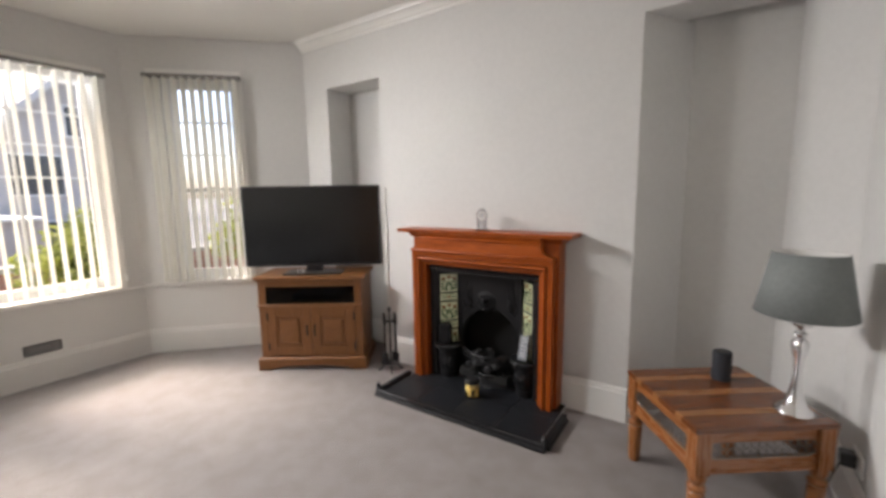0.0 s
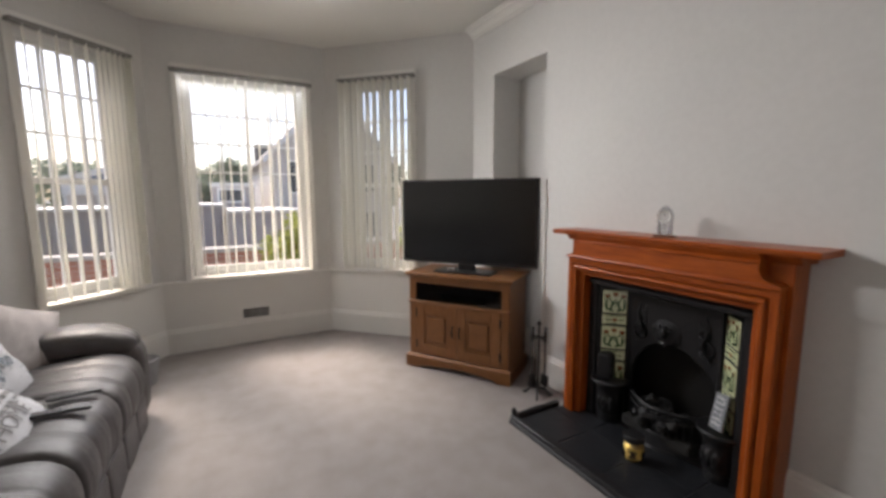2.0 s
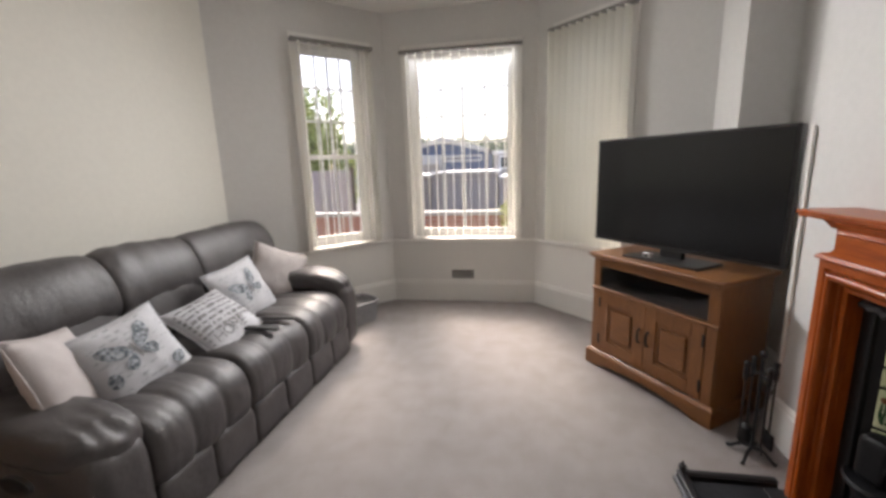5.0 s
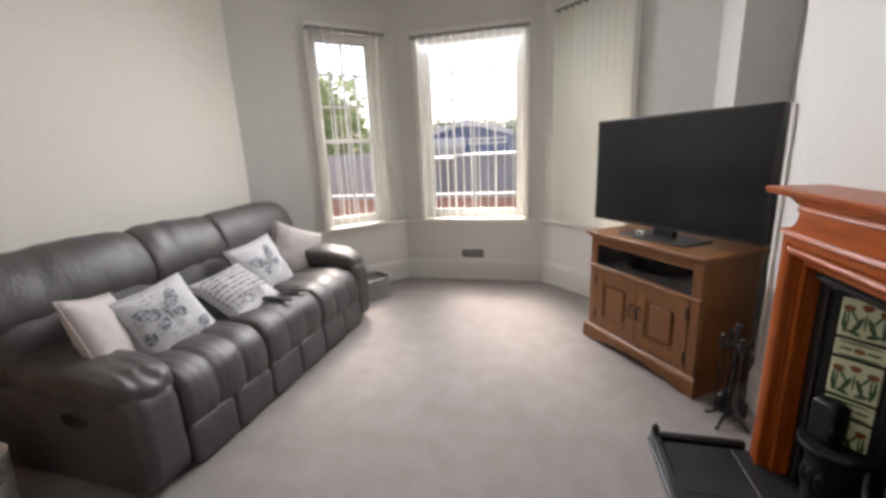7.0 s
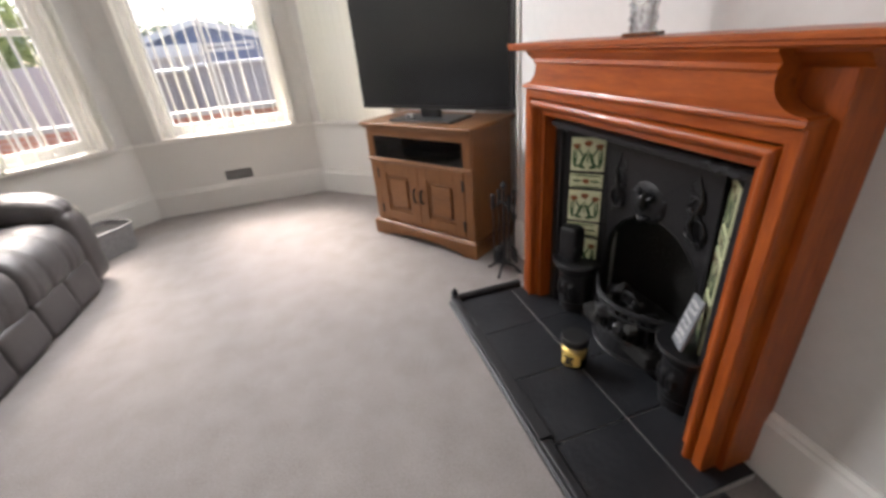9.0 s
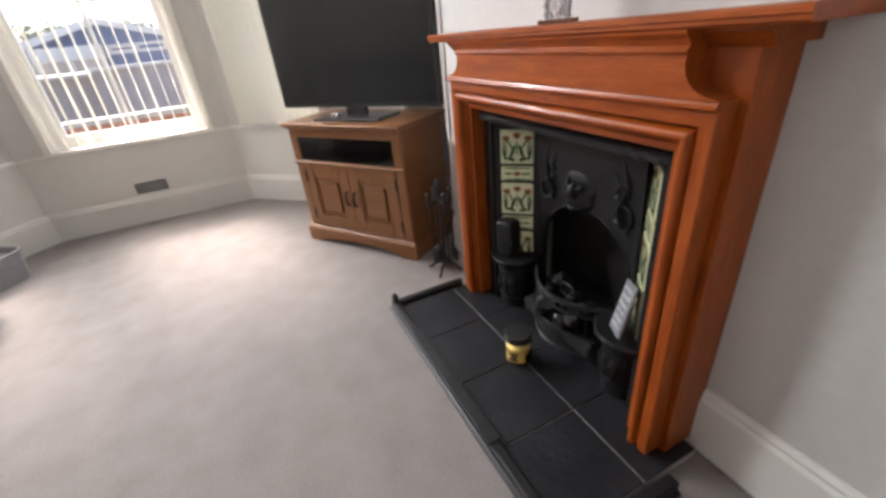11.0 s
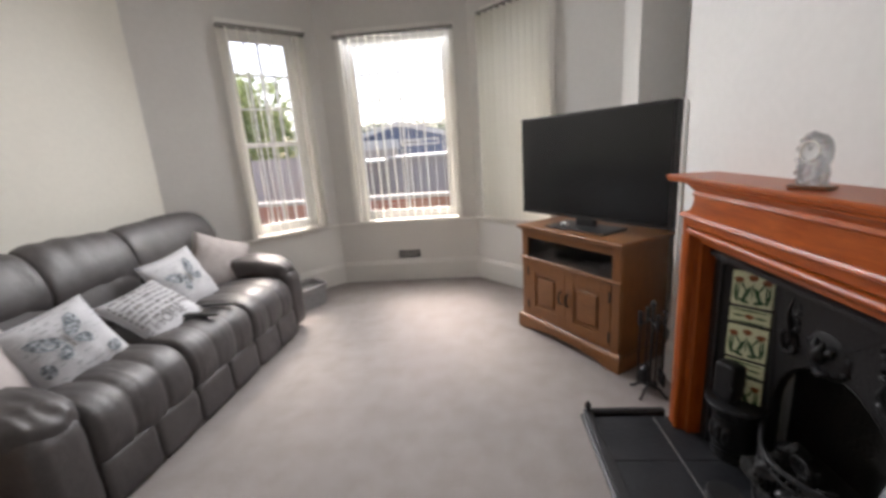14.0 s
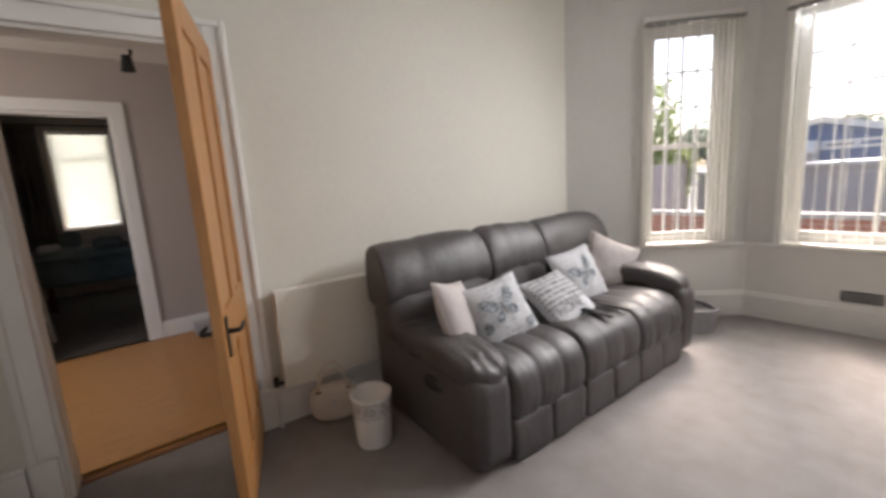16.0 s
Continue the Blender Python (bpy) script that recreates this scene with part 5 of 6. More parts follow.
part("top", bm, OAK, cab)
# plinth with an arched cut-out
bm = bmesh.new()
outl = [(-W - 0.024, 0.0), (-W + 0.08, 0.0)] + [(-W + 0.10 + (2 * W - 0.20) * k / 14, 0.014 + 0.03 * math.sin(math.pi * k / 14) ** 0.7) for k in range(15)] + [(W - 0.08, 0.0), (W + 0.024, 0.0), (W + 0.024, 0.095), (-W - 0.024, 0.095)]
fr = [bm.verts.new((x, -0.024, z)) for x, z in outl]
bk = [bm.verts.new((x, 0.0, z)) for x, z in outl]
bm.faces.new(fr)
bm.faces.new(bk[::-1])
for i in range(len(outl)):
    j = (i + 1) % len(outl)
    bm.faces.new((fr[i], bk[i], bk[j], fr[j]))
for s in (-1, 1):
    x0, x1 = sorted((s * (W + 0.024), s * W))
    box(bm, x0, x1, 0.0, D, 0.0, 0.095, 0.002)
profile_along(bm, [(0.0, 0.095), (-0.022, 0.095), (-0.014, 0.106), (-0.004, 0.112), (0.0, 0.112)], -W - 0.016, W + 0.016)
part("plinth", bm, OAK, cab)
for s in (-1, 1):
    x0, x1 = (-W + 0.062, -0.0015) if s < 0 else (0.0015, W - 0.062)
    door = part("door", bmesh.new(), OAK_UP, cab)
    bm = bmesh.new()
    for a, b, c, e in ((x0, x0 + 0.075, 0.118, 0.542), (x1 - 0.075, x1, 0.118, 0.542), (x0 + 0.075, x1 - 0.075, 0.118, 0.20), (x0 + 0.075, x1 - 0.075, 0.462, 0.542)):
        box(bm, a, b, -0.002, 0.02, c, e, 0.003)
    box(bm, x0 + 0.07, x1 - 0.07, 0.008, 0.016, 0.195, 0.467)
    bm.to_mesh(door.data)
    bm.free()
    bm = bmesh.new()
    box(bm, x0 + 0.10, x1 - 0.10, -0.003, 0.010, 0.225, 0.437, 0.012, segs=3)
    part("panel", bm, OAK, door)
    hx = x1 - 0.03 if s < 0 else x0 + 0.03
    bm = bmesh.new()
    tube(bm, [(hx, -0.003, 0.385), (hx, -0.02, 0.375), (hx, -0.024, 0.34), (hx, -0.02, 0.305), (hx, -0.003, 0.295)], [0.007, 0.006, 0.0075, 0.006, 0.007], 8)
    part("handle", bm, IRON, door, "dark metal drop handle")
    ex = x0 + 0.006 if s < 0 else x1 - 0.006
    for z in (0.20, 0.46):
        boxed("hinge", IRON, door, ex - 0.007, ex + 0.007, -0.008, -0.002, z - 0.035, z + 0.035, 0.002, "dark metal hinge")
SMOKED = glass("smoked_glass", (0.16, 0.15, 0.15), 0.02)
boxed("glass_flap", SMOKED, cab, -W + 0.062, W - 0.062, 0.006, 0.012, 0.569, 0.713, 0.001, "smoked glass flap")
player = thing("media_player", "flat black media box on the open cabinet shelf", "media player", CM @ Matrix.Translation((0.02, 0.2, 0.568)))
boxed("body", BLACK_PLASTIC, player, -0.2, 0.2, -0.12, 0.12, 0.008, 0.055, 0.004)
for x in (-0.17, 0.17):
    for y in (-0.1, 0.1):
        boxed("foot", BLACK_PLASTIC, player, x - 0.012, x + 0.012, y - 0.012, y + 0.012, 0.0, 0.008, 0)

TM = Matrix.Translation((-2.60, 2.673, 0.8015)) @ Matrix.Rotation(radians(36.5), 4, "Z")
tv = thing("television", "large flat-screen television, switched off, on a dark glass foot", "television", TM)
boxed("housing", BLACK_PLASTIC, tv, -0.575, 0.575, 0.004, 0.05, 0.062, 0.742, 0.006)
boxed("bezel", BLACK_PLASTIC, tv, -0.577, 0.577, -0.006, 0.006, 0.06, 0.744, 0.004)
boxed("screen", SCREEN, tv, -0.561, 0.561, -0.0085, -0.004, 0.082, 0.730, 0.001)
bm = bmesh.new()
box(bm, -0.24, 0.24, -0.12, 0.12, 0.0, 0.012, 0.005)
part("foot", bm, BLACK_PLASTIC, tv, "dark glass foot")
boxed("neck", BLACK_PLASTIC, tv, -0.07, 0.07, 0.0, 0.04, 0.012, 0.1, 0.006)
sens = thing("sensor_bar", "small silver sensor standing under the television", "sensor", TM @ Matrix.Translation((-0.1, -0.07, 0.0125)))
boxed("body", STEEL, sens, -0.03, 0.03, -0.015, 0.015, 0.0, 0.03, 0.008)
boxed("lens", BLACK_PLASTIC, sens, -0.012, 0.012, -0.0175, -0.0145, 0.008, 0.022, 0.002)

trunking = thing("cable_trunking", "white plastic cable trunking on the chimney breast edge", "trunking", Matrix.Translation((-2.092, 3.038, 0.228)))
boxed("cover", DADO, trunking, -0.0125, 0.0125, -0.012, 0.0, 0.0, 1.30, 0.003)

vent = thing("air_vent", "dark grey slotted air vent low on the bay wall", "vent", wall_frame(BAY_R, BAY_L, 1.958 - 1.102, 0.25))
boxed("backing", SOOT, vent, 0.006, 0.222, -0.004, -0.0005, 0.004, 0.08, 0)
bm = bmesh.new()
for x0, x1, a, b in ((0, 0.012, 0, 0.084), (0.216, 0.228, 0, 0.084), (0.012, 0.216, 0, 0.01), (0.012, 0.216, 0.074, 0.084)):
    box(bm, x0, x1, -0.012, -0.0008, a, b, 0.002)
part("frame", bm, VENT, vent)
for k in range(6):
    boxed("slat", VENT, vent, 0.012, 0.216, -0.010, -0.004, 0.013 + k * 0.0105, 0.0195 + k * 0.0105, 0.001)

# ---- sofa ----
SM = Matrix.Translation((-2.015, -0.09, 0.001)) @ Matrix.Rotation(radians(-2.5), 4, "Z")
sofa = thing("sofa", "grey-brown leather three-seat recliner sofa against the wall", "sofa", SM)


def seat_pad(w, ribs, seed):
    """A channelled seat that rolls over its front edge."""
    prof = [(-0.32, 0.4), (-0.28, 0.475), (-0.15, 0.485), (0.0, 0.482), (0.12, 0.488), (0.29, 0.498), (0.36, 0.498), (0.41, 0.491), (0.455, 0.476), (0.49, 0.452), (0.516, 0.418), (0.53, 0.375), (0.536, 0.33), (0.535, 0.285), (0.529, 0.245), (0.516, 0.214), (0.49, 0.198), (0.45, 0.194)]
    bm = bmesh.new()
    n = ribs * 16
    rows = []
    for i in range(n + 1):
        t = i / n
        x = (t - 0.5) * w
        k = t * ribs % 1.0
        bulge = 0.013 * (math.sin(math.pi * k) ** 0.5 if 0 < k < 1 else 0) - 0.006
        edge = 0.014 * max(0, 1 - min(t, 1 - t) / 0.06) ** 2
        row = []
        for j, (y, z) in enumerate(prof):
            a = prof[max(j - 1, 0)]
            b = prof[min(j + 1, len(prof) - 1)]
            ny, nz = -(b[1] - a[1]), b[0] - a[0]
            l = math.hypot(ny, nz)
            q = bulge - edge + 0.006 * noise.noise(Vector((x * 6 + seed * 5, y * 5, z * 5))) + 0.0035 * noise.noise(Vector((x * 36 + seed, y * 9, z * 9))) + 0.003 * noise.noise(Vector((x * 11 + seed, y * 24, z * 24)))
            row.append(bm.verts.new((x, y + ny / l * q, z + nz / l * q)))
        rows.append(row)
    for p, q in zip(rows, rows[1:]):
        for j in range(len(prof) - 1):
            bm.faces.new((p[j], q[j], q[j + 1], p[j + 1]))
    for row in (rows[0], rows[-1]):
        bm.faces.new(row)
    return bm


HEAD = [(-0.44, 0.665), (-0.30, 0.655), (-0.215, 0.672), (-0.178, 0.73), (-0.18, 0.80), (-0.208, 0.885), (-0.25, 0.96), (-0.305, 1.012), (-0.365, 1.03), (-0.42, 1.012), (-0.452, 0.95), (-0.46, 0.80)]


def head_pad(w, seed):
    """A plump head cushion: a rounded section that shrinks and drops towards its ends, with pulled folds."""
    loop = []
    for i in range(len(HEAD)):
        p = [Vector(HEAD[(i + d) % len(HEAD)]) for d in (-1, 0, 1, 2)]
        for k in range(4):
            t = k / 4
            loop.append(0.5 * ((2 * p[1]) + (p[2] - p[0]) * t + (2 * p[0] - 5 * p[1] + 4 * p[2] - p[3]) * t * t + (3 * p[1] - p[0] - 3 * p[2] + p[3]) * t ** 3))
    mid = sum(loop, Vector((0, 0))) / len(loop)
    bm = bmesh.new()
    n, rows = 36, []
    for i in range(n + 1):
        u = math.sin((2 * i / n - 1) * math.pi / 2)
        k = max(0.0, 1 - abs(u) ** 16) ** (1 / 2.5)
        row = []
        for q in loop:
            d = (q - mid) * (0.76 + 0.24 * k)
            x = u * w / 2
            fold = 0.007 * noise.noise(Vector((x * 13 + seed * 3.1, q.y * 4, seed))) + 0.010 * noise.noise(Vector((x * 3 + seed, q.y * 5, 2.0)))
            d *= 1 + fold / d.length
            row.append(bm.verts.new((x, mid.x + d.x, mid.y + d.y - 0.014 * u * u)))
        rows.append(row)
    for p, q in zip(rows, rows[1:]):
        for j in range(len(loop)):
            m = (j + 1) % len(loop)
            bm.faces.new((p[j], q[j], q[m], p[m]))
    bm.faces.new(rows[0])
    bm.faces.new(rows[-1][::-1])
    return bm


bm = bmesh.new()
soft_box(bm, 1.66, 0.85, 0.32, (12, 8, 4), 8, 0, 0.0, 1, Matrix.Translation((0, 0.025, 0.21)))
part("base", bm, LEATHER, sofa, smooth=True)
for k, (x, w) in enumerate(((0.56, 0.55), (0.0, 0.56), (-0.56, 0.55))):
    m = Matrix.Translation((x, 0, 0))
    bm = seat_pad(w - 0.002, 3, k)
    bmesh.ops.transform(bm, matrix=m, verts=bm.verts)
    part("seat", bm, LEATHER, sofa, smooth=True)
    for s in (-1, 1):
        bm = bmesh.new()
        soft_box(bm, w / 2 + 0.001, 0.10, 0.215, (10, 5, 8), 9, 0, 0.006, k + s, Matrix.Translation((x + s * w / 4, 0.484, 0.117)) @ Matrix.Rotation(radians(2), 4, "X"))
        part("footrest_panel", bm, LEATHER, sofa, smooth=True)
    wide = w + 0.25 if k != 1 else w + 0.01
    off = 0.115 * (1 - k) if k != 1 else 0
    bm = bmesh.new()
    soft_box(bm, wide - 0.015, 0.25, 0.40, (16, 8, 12), 5.0, 0, 0.008, k + 3, Matrix.Translation((x + off, -0.275, 0.60)) @ Matrix.Rotation(radians(14), 4, "X"))
    part("lumbar_cushion", bm, LEATHER, sofa, smooth=True)
    bm = head_pad(wide, k + 9)
    bmesh.ops.transform(bm, matrix=Matrix.Translation((x + off, 0, 0)), verts=bm.verts)
    part("back_cushion", bm, LEATHER, sofa, smooth=True)
bm = bmesh.new()
soft_box(bm, 2.06, 0.16, 0.86, (16, 4, 10), 8, 0, 0.004, 2, Matrix.Translation((0, -0.40, 0.52)))
part("back_shell", bm, LEATHER, sofa, smooth=True)
for s in (-1, 1):
    bm = bmesh.new()
    drop = 0.055 if s > 0 else 0.0
    soft_box(bm, 0.225, 0.99, 0.53 - drop, (6, 18, 10), 8, 0, 0.006, 5 + s, Matrix.Translation((s * 0.935, 0.032, 0.275 - drop / 2)))
    part("arm_side", bm, LEATHER, sofa, smooth=True)
    bm = bmesh.new()
    vs = soft_box(bm, 0.275, 0.86, 0.165, (22, 30, 12), 3.8, 0, 0.008, 8 + s, None, 12)
    for v in vs:
        v.co.z -= 0.16 * max(0, v.co.y - 0.12) ** 1.4
        v.co.x += s * 0.01 * math.sin(v.co.y * 9)
        # gathered leather at the drooping front end
        pull = max(0.0, v.co.y - 0.16) / 0.27
        v.co.z += 0.0045 * pull * math.sin(v.co.x * 95 + 2.2 * noise.noise(v.co * 9)) - 0.02 * pull ** 2
        v.co.y += 0.012 * pull * noise.noise(Vector((v.co.x * 22, v.co.z * 22, 5 + s)))
    bmesh.ops.transform(bm, matrix=Matrix.Translation((s * 0.925, 0.075, 0.562 - drop)), verts=bm.verts)
    part("arm_pad", bm, LEATHER, sofa, smooth=True)
    lev = part("recliner_recess", bmesh.new(), BLACK_PLASTIC, sofa, "dark recliner lever recess")
    bm = bmesh.new()
    lathe(bm, [(0.0, 0.008), (0.02, 0.008), (0.034, 0.012), (0.04, 0.0)], 18, Matrix.Translation((s * 1.044, 0.17, 0.36)) @ Matrix.Rotation(radians(90 * s), 4, "Y"), sx=1.0, sy=2.0)
    bm.to_mesh(lev.data)
    bm.free()
for x in (-0.95, 0.95):
    for y in (-0.38, 0.36):
        boxed("foot", BLACK_PLASTIC, sofa, x - 0.03, x + 0.03, y - 0.03, y + 0.03, 0.0, 0.06, 0.004)
bm = bmesh.new()
lathe(bm, [(0.0, 0.0), (0.03, 0.0), (0.034, 0.012), (0.026, 0.03), (0.0, 0.032)], 14, Matrix.Translation((1.03, -0.36, 0.60)) @ Matrix.Rotation(radians(90), 4, "Y"))
part("knob", bm, BLACK_PLASTIC, sofa, "round black knob")


# ---- cushions ----
def pillow_z(u, v, t):
    return t * (max(0.0, 1 - abs(u) ** 2.6) * max(0.0, 1 - abs(v) ** 2.6)) ** 0.55


def pillow(name, w, h, t, mat, m, label, seed, group="sofa cushions"):
    root = thing(name, label, "cushion", m, group)
    n = 18
    bm = bmesh.new()
    sides = []
    for s in (1, -1):
        g = []
        for i in range(n + 1):
            row = []
            for j in range(n + 1):
                u, v = 2 * i / n - 1, 2 * j / n - 1
                pinch = 1 - 0.07 * (1 - (abs(u) * abs(v)) ** 1.5)
                z = pillow_z(u, v, t / 2) + (0.009 * noise.noise(Vector((u * 3.2 + seed, v * 3.2, s))) + 0.004 * noise.noise(Vector((u * 8 + seed, v * 8, s))) if abs(u) < 1 and abs(v) < 1 else 0)
                row.append(bm.verts.new((u * w / 2 * pinch, v * h / 2 * pinch, s * z)))
            g.append(row)
        sides.append(g)
        for i in range(n):
            for j in range(n):
                q = (g[i][j], g[i + 1][j], g[i + 1][j + 1], g[i][j + 1])
                bm.faces.new(q if s > 0 else q[::-1])
    bmesh.ops.remove_doubles(bm, verts=bm.verts, dist=1e-4)
    part("cover", bm, mat, root, smooth=True)
    bm = bmesh.new()
    ring = []
    for k in range(48):
        a = k / 48 * 4
        i, f = int(a), a - int(a)
        u, v = ((-1 + 2 * f, -1), (1, -1 + 2 * f), (1 - 2 * f, 1), (-1, 1 - 2 * f))[i]
        pinch = 1 - 0.07 * (1 - (abs(u) * abs(v)) ** 1.5)
        ring.append((u * w / 2 * pinch, v * h / 2 * pinch, 0))
    tube(bm, ring + ring[:1], 0.004, 6)
    part("piping", bm, mat, root, smooth=True)
    return root


def on_pillow(bm, w, h, t, lift=0.003, seed=0):
    """Lays flat shapes, drawn in the cushion's own plane, onto its front."""
    bmesh.ops.triangulate(bm, faces=bm.faces)
    for _ in range(3):
        long = [e for e in bm.edges if e.calc_length() > 0.025]
        if not long:
            break
        bmesh.ops.subdivide_edges(bm, edges=long, cuts=1)
        bmesh.ops.triangulate(bm, faces=bm.faces)
    for v in bm.verts:
        u, q = v.co.x / (w * 0.465), v.co.y / (h * 0.465)
        v.co.z = pillow_z(u, q, t / 2) + lift + 0.009 * noise.noise(Vector((u * 3.2 + seed, q * 3.2, 1))) + 0.004 * noise.noise(Vector((u * 8 + seed, q * 8, 1)))
    return bm


def flat(bm, pts, z=0.0):
    bm.faces.new([bm.verts.new((x, y, z)) for x, y in pts])


def butterfly(root, w, h, t, cx, cy, k, turn, seed):
    c, s = math.cos(turn), math.sin(turn)
    rot = lambda pts: [(cx + k * (x * c - y * s), cy + k * (x * s + y * c)) for x, y in pts]
    for sg in (-1, 1):
        bm = bmesh.new()
        flat(bm, rot([(sg * 0.012, 0.0), (sg * 0.03, 0.05), (sg * 0.09, 0.10), (sg * 0.135, 0.105), (sg * 0.14, 0.08), (sg * 0.12, 0.03), (sg * 0.08, 0.0), (sg * 0.03, -0.01)]))
        flat(bm, rot([(sg * 0.012, -0.012), (sg * 0.06, -0.014), (sg * 0.09, -0.03), (sg * 0.095, -0.06), (sg * 0.07, -0.085), (sg * 0.045, -0.075), (sg * 0.02, -0.045)]))
        part("wing_print", on_pillow(bm, w, h, t, 0.004, seed), PRINT, root, "blue-grey butterfly wing print")
    bm = bmesh.new()
    flat(bm, rot([(-0.008, -0.05), (0.008, -0.05), (0.009, 0.02), (0.0, 0.045), (-0.009, 0.02)]))
    part("body_print", on_pillow(bm, w, h, t, 0.004, seed), PRINT_DARK, root, "dark butterfly body print")


def script_lines(root, w, h, t, seed):
    """Faint rows of unreadable writing and blots printed over the cloth."""
    rnd = random.Random(seed)
    bm = bmesh.new()
    for k in range(12):
        y, x = h * (0.40 - k * 0.072), -w * rnd.uniform(0.28, 0.41)
        while x < w * 0.36:
            l, hgt = rnd.uniform(0.008, 0.035), rnd.uniform(0.004, 0.010)
            if rnd.random() < 0.62:
                flat(bm, [(x, y - hgt / 2), (x + l, y - hgt / 2 + 0.002), (x + l, y + hgt / 2 + 0.002), (x, y + hgt / 2)])
            x += l + rnd.uniform(0.006, 0.03)
    tagged(part("script_print", on_pillow(bm, w, h, t, 0.0025, seed), PRINT_PALE, root), "faint grey printed writing", kind="stuff")


def prop(x, y, z, yaw, lean, spin=0.0):
    """A pose on the sofa: the cushion's own y is up, its front faces the room."""
    return SM @ Matrix.Translation((x, y, z)) @ Matrix.Rotation(radians(180 + yaw), 4, "Z") @ Matrix.Rotation(radians(90 - lean), 4, "X") @ Matrix.Rotation(radians(spin), 4, "Z")


pillow("scatter_cushion", 0.43, 0.43, 0.15, BEIGE, prop(0.775, 0.07, 0.605, 36, 22, -14), "plain beige scatter cushion propped on the sofa arm", 1)
c1 = pillow("scatter_cushion", 0.42, 0.38, 0.15, OFFWHITE, prop(0.545, 0.15, 0.605, -6, 30, 8), "off-white scatter cushion printed with a blue-grey butterfly", 2)
butterfly(c1, 0.42, 0.38, 0.15, -0.02, 0.02, 0.88, 0.2, 2)
for px, py, rx, ry in ((0.13, -0.11, 0.04, 0.03), (-0.15, -0.06, 0.025, 0.035)):
    bm = bmesh.new()
    flat(bm, [(px + rx * math.cos(a / 10 * 6.28), py + ry * math.sin(a / 10 * 6.28)) for a in range(10)])
    part("leaf_print", on_pillow(bm, 0.42, 0.38, 0.15, 0.004, 2), PRINT, c1, "grey leaf print")
script_lines(c1, 0.42, 0.38, 0.15, 2)
c2 = pillow("scatter_cushion", 0.44, 0.40, 0.13, OFFWHITE, prop(0.05, 0.17, 0.575, -2, 54, 6), "off-white scatter cushion printed with grey lettering", 3)
c3 = pillow("scatter_cushion", 0.44, 0.42, 0.14, OFFWHITE, prop(-0.35, 0.03, 0.62, -4, 26, 6), "off-white scatter cushion printed with a blue-grey butterfly", 4)
butterfly(c3, 0.44, 0.42, 0.14, 0.0, 0.02, 0.9, 0.3, 4)
script_lines(c3, 0.44, 0.42, 0.14, 4)
pillow("scatter_cushion", 0.42, 0.42, 0.14, BEIGE, prop(-0.79, -0.01, 0.63, -30, 18, -26), "plain beige scatter cushion propped on the sofa arm", 5)
# lettering of the printed cushion: one word can be read, the rest are bars
font = bpy.data.curves.new("word", "FONT")
font.body, font.size, font.align_x = "HOME", 0.085, "CENTER"
tmp = bpy.data.objects.new("word_source", font)
word = bpy.data.meshes.new_from_object(tmp)
bm = bmesh.new()
bm.from_mesh(word)
bmesh.ops.remove_doubles(bm, verts=bm.verts, dist=1e-5)
bmesh.ops.transform(bm, matrix=Matrix.Translation((-0.04, -0.125, 0)), verts=bm.verts)
bpy.data.objects.remove(tmp)
part("word_print", on_pillow(bm, 0.44, 0.40, 0.13, 0.004, 3), PRINT_DARK, c2, "dark printed word")
rnd = random.Random(5)
bm = bmesh.new()
for k in range(7):
    y = 0.155 - k * 0.035
    x = -0.17
    while x < 0.15:
        l = rnd.uniform(0.02, 0.07)
        hgt = rnd.uniform(0.009, 0.021)
        flat(bm, [(x, y - hgt / 2), (min(x + l, 0.18), y - hgt / 2), (min(x + l, 0.18), y + hgt / 2), (x, y + hgt / 2)])
        x += l + 0.012
for k in range(11):
    y = -0.16 + k * 0.032
    flat(bm, [(0.172, y), (0.192, y), (0.192, y + 0.02), (0.172, y + 0.02)])
    flat(bm, [(-0.192, y), (-0.178, y), (-0.178, y + 0.018), (-0.192, y + 0.018)])
part("line_print", on_pillow(bm, 0.44, 0.40, 0.13, 0.004, 3), PRINT_DARK, c2, "rows of grey printed bars")

for k, (x, y, a) in enumerate(((-0.02, 0.395, 103), (-0.185, 0.39, 112))):
    r = thing("remote_control", "slim black remote control lying on the sofa seat", "remote control", SM @ Matrix.Translation((x, y, 0.513)) @ Matrix.Rotation(radians(a), 4, "Z") @ Matrix.Rotation(radians(5), 4, "Y"), "remote controls")
    boxed("case", BLACK_PLASTIC, r, -0.095, 0.095, -0.022, 0.022, 0.0, 0.016, 0.005)
    for i in range(6):
        for j in (-0.011, 0.0, 0.011):
            boxed("button", VENT, r, -0.07 + i * 0.02, -0.06 + i * 0.02, j - 0.003, j + 0.003, 0.0155, 0.018, 0.001)

# ---- side table, lamp and speaker ----
TBM = Matrix.Translation((0.335, 2.63, 0.001)) @ Matrix.Rotation(radians(36), 4, "Z")
table = thing("side_table", "striped hardwood side table with turned legs and iron lattice sides", "table", TBM)
hx, hy = 0.305, 0.285
widths = (0.10, 0.045, 0.13, 0.05, 0.11, 0.045, 0.09)
y = -hy
for k, w in enumerate(widths):
    boxed("top_plank", SHEESHAM_PALE if k % 2 else SHEESHAM, table, -hx, hx, y + 0.0004, y + w - 0.0004, 0.475, 0.50, 0.002, "pale sapwood plank" if k % 2 else "")
    y += w
LATTICE = principled("worn_iron_lattice", (0.12, 0.105, 0.09), 0.3, metal=0.8, second=(0.34, 0.32, 0.29), scale=30)
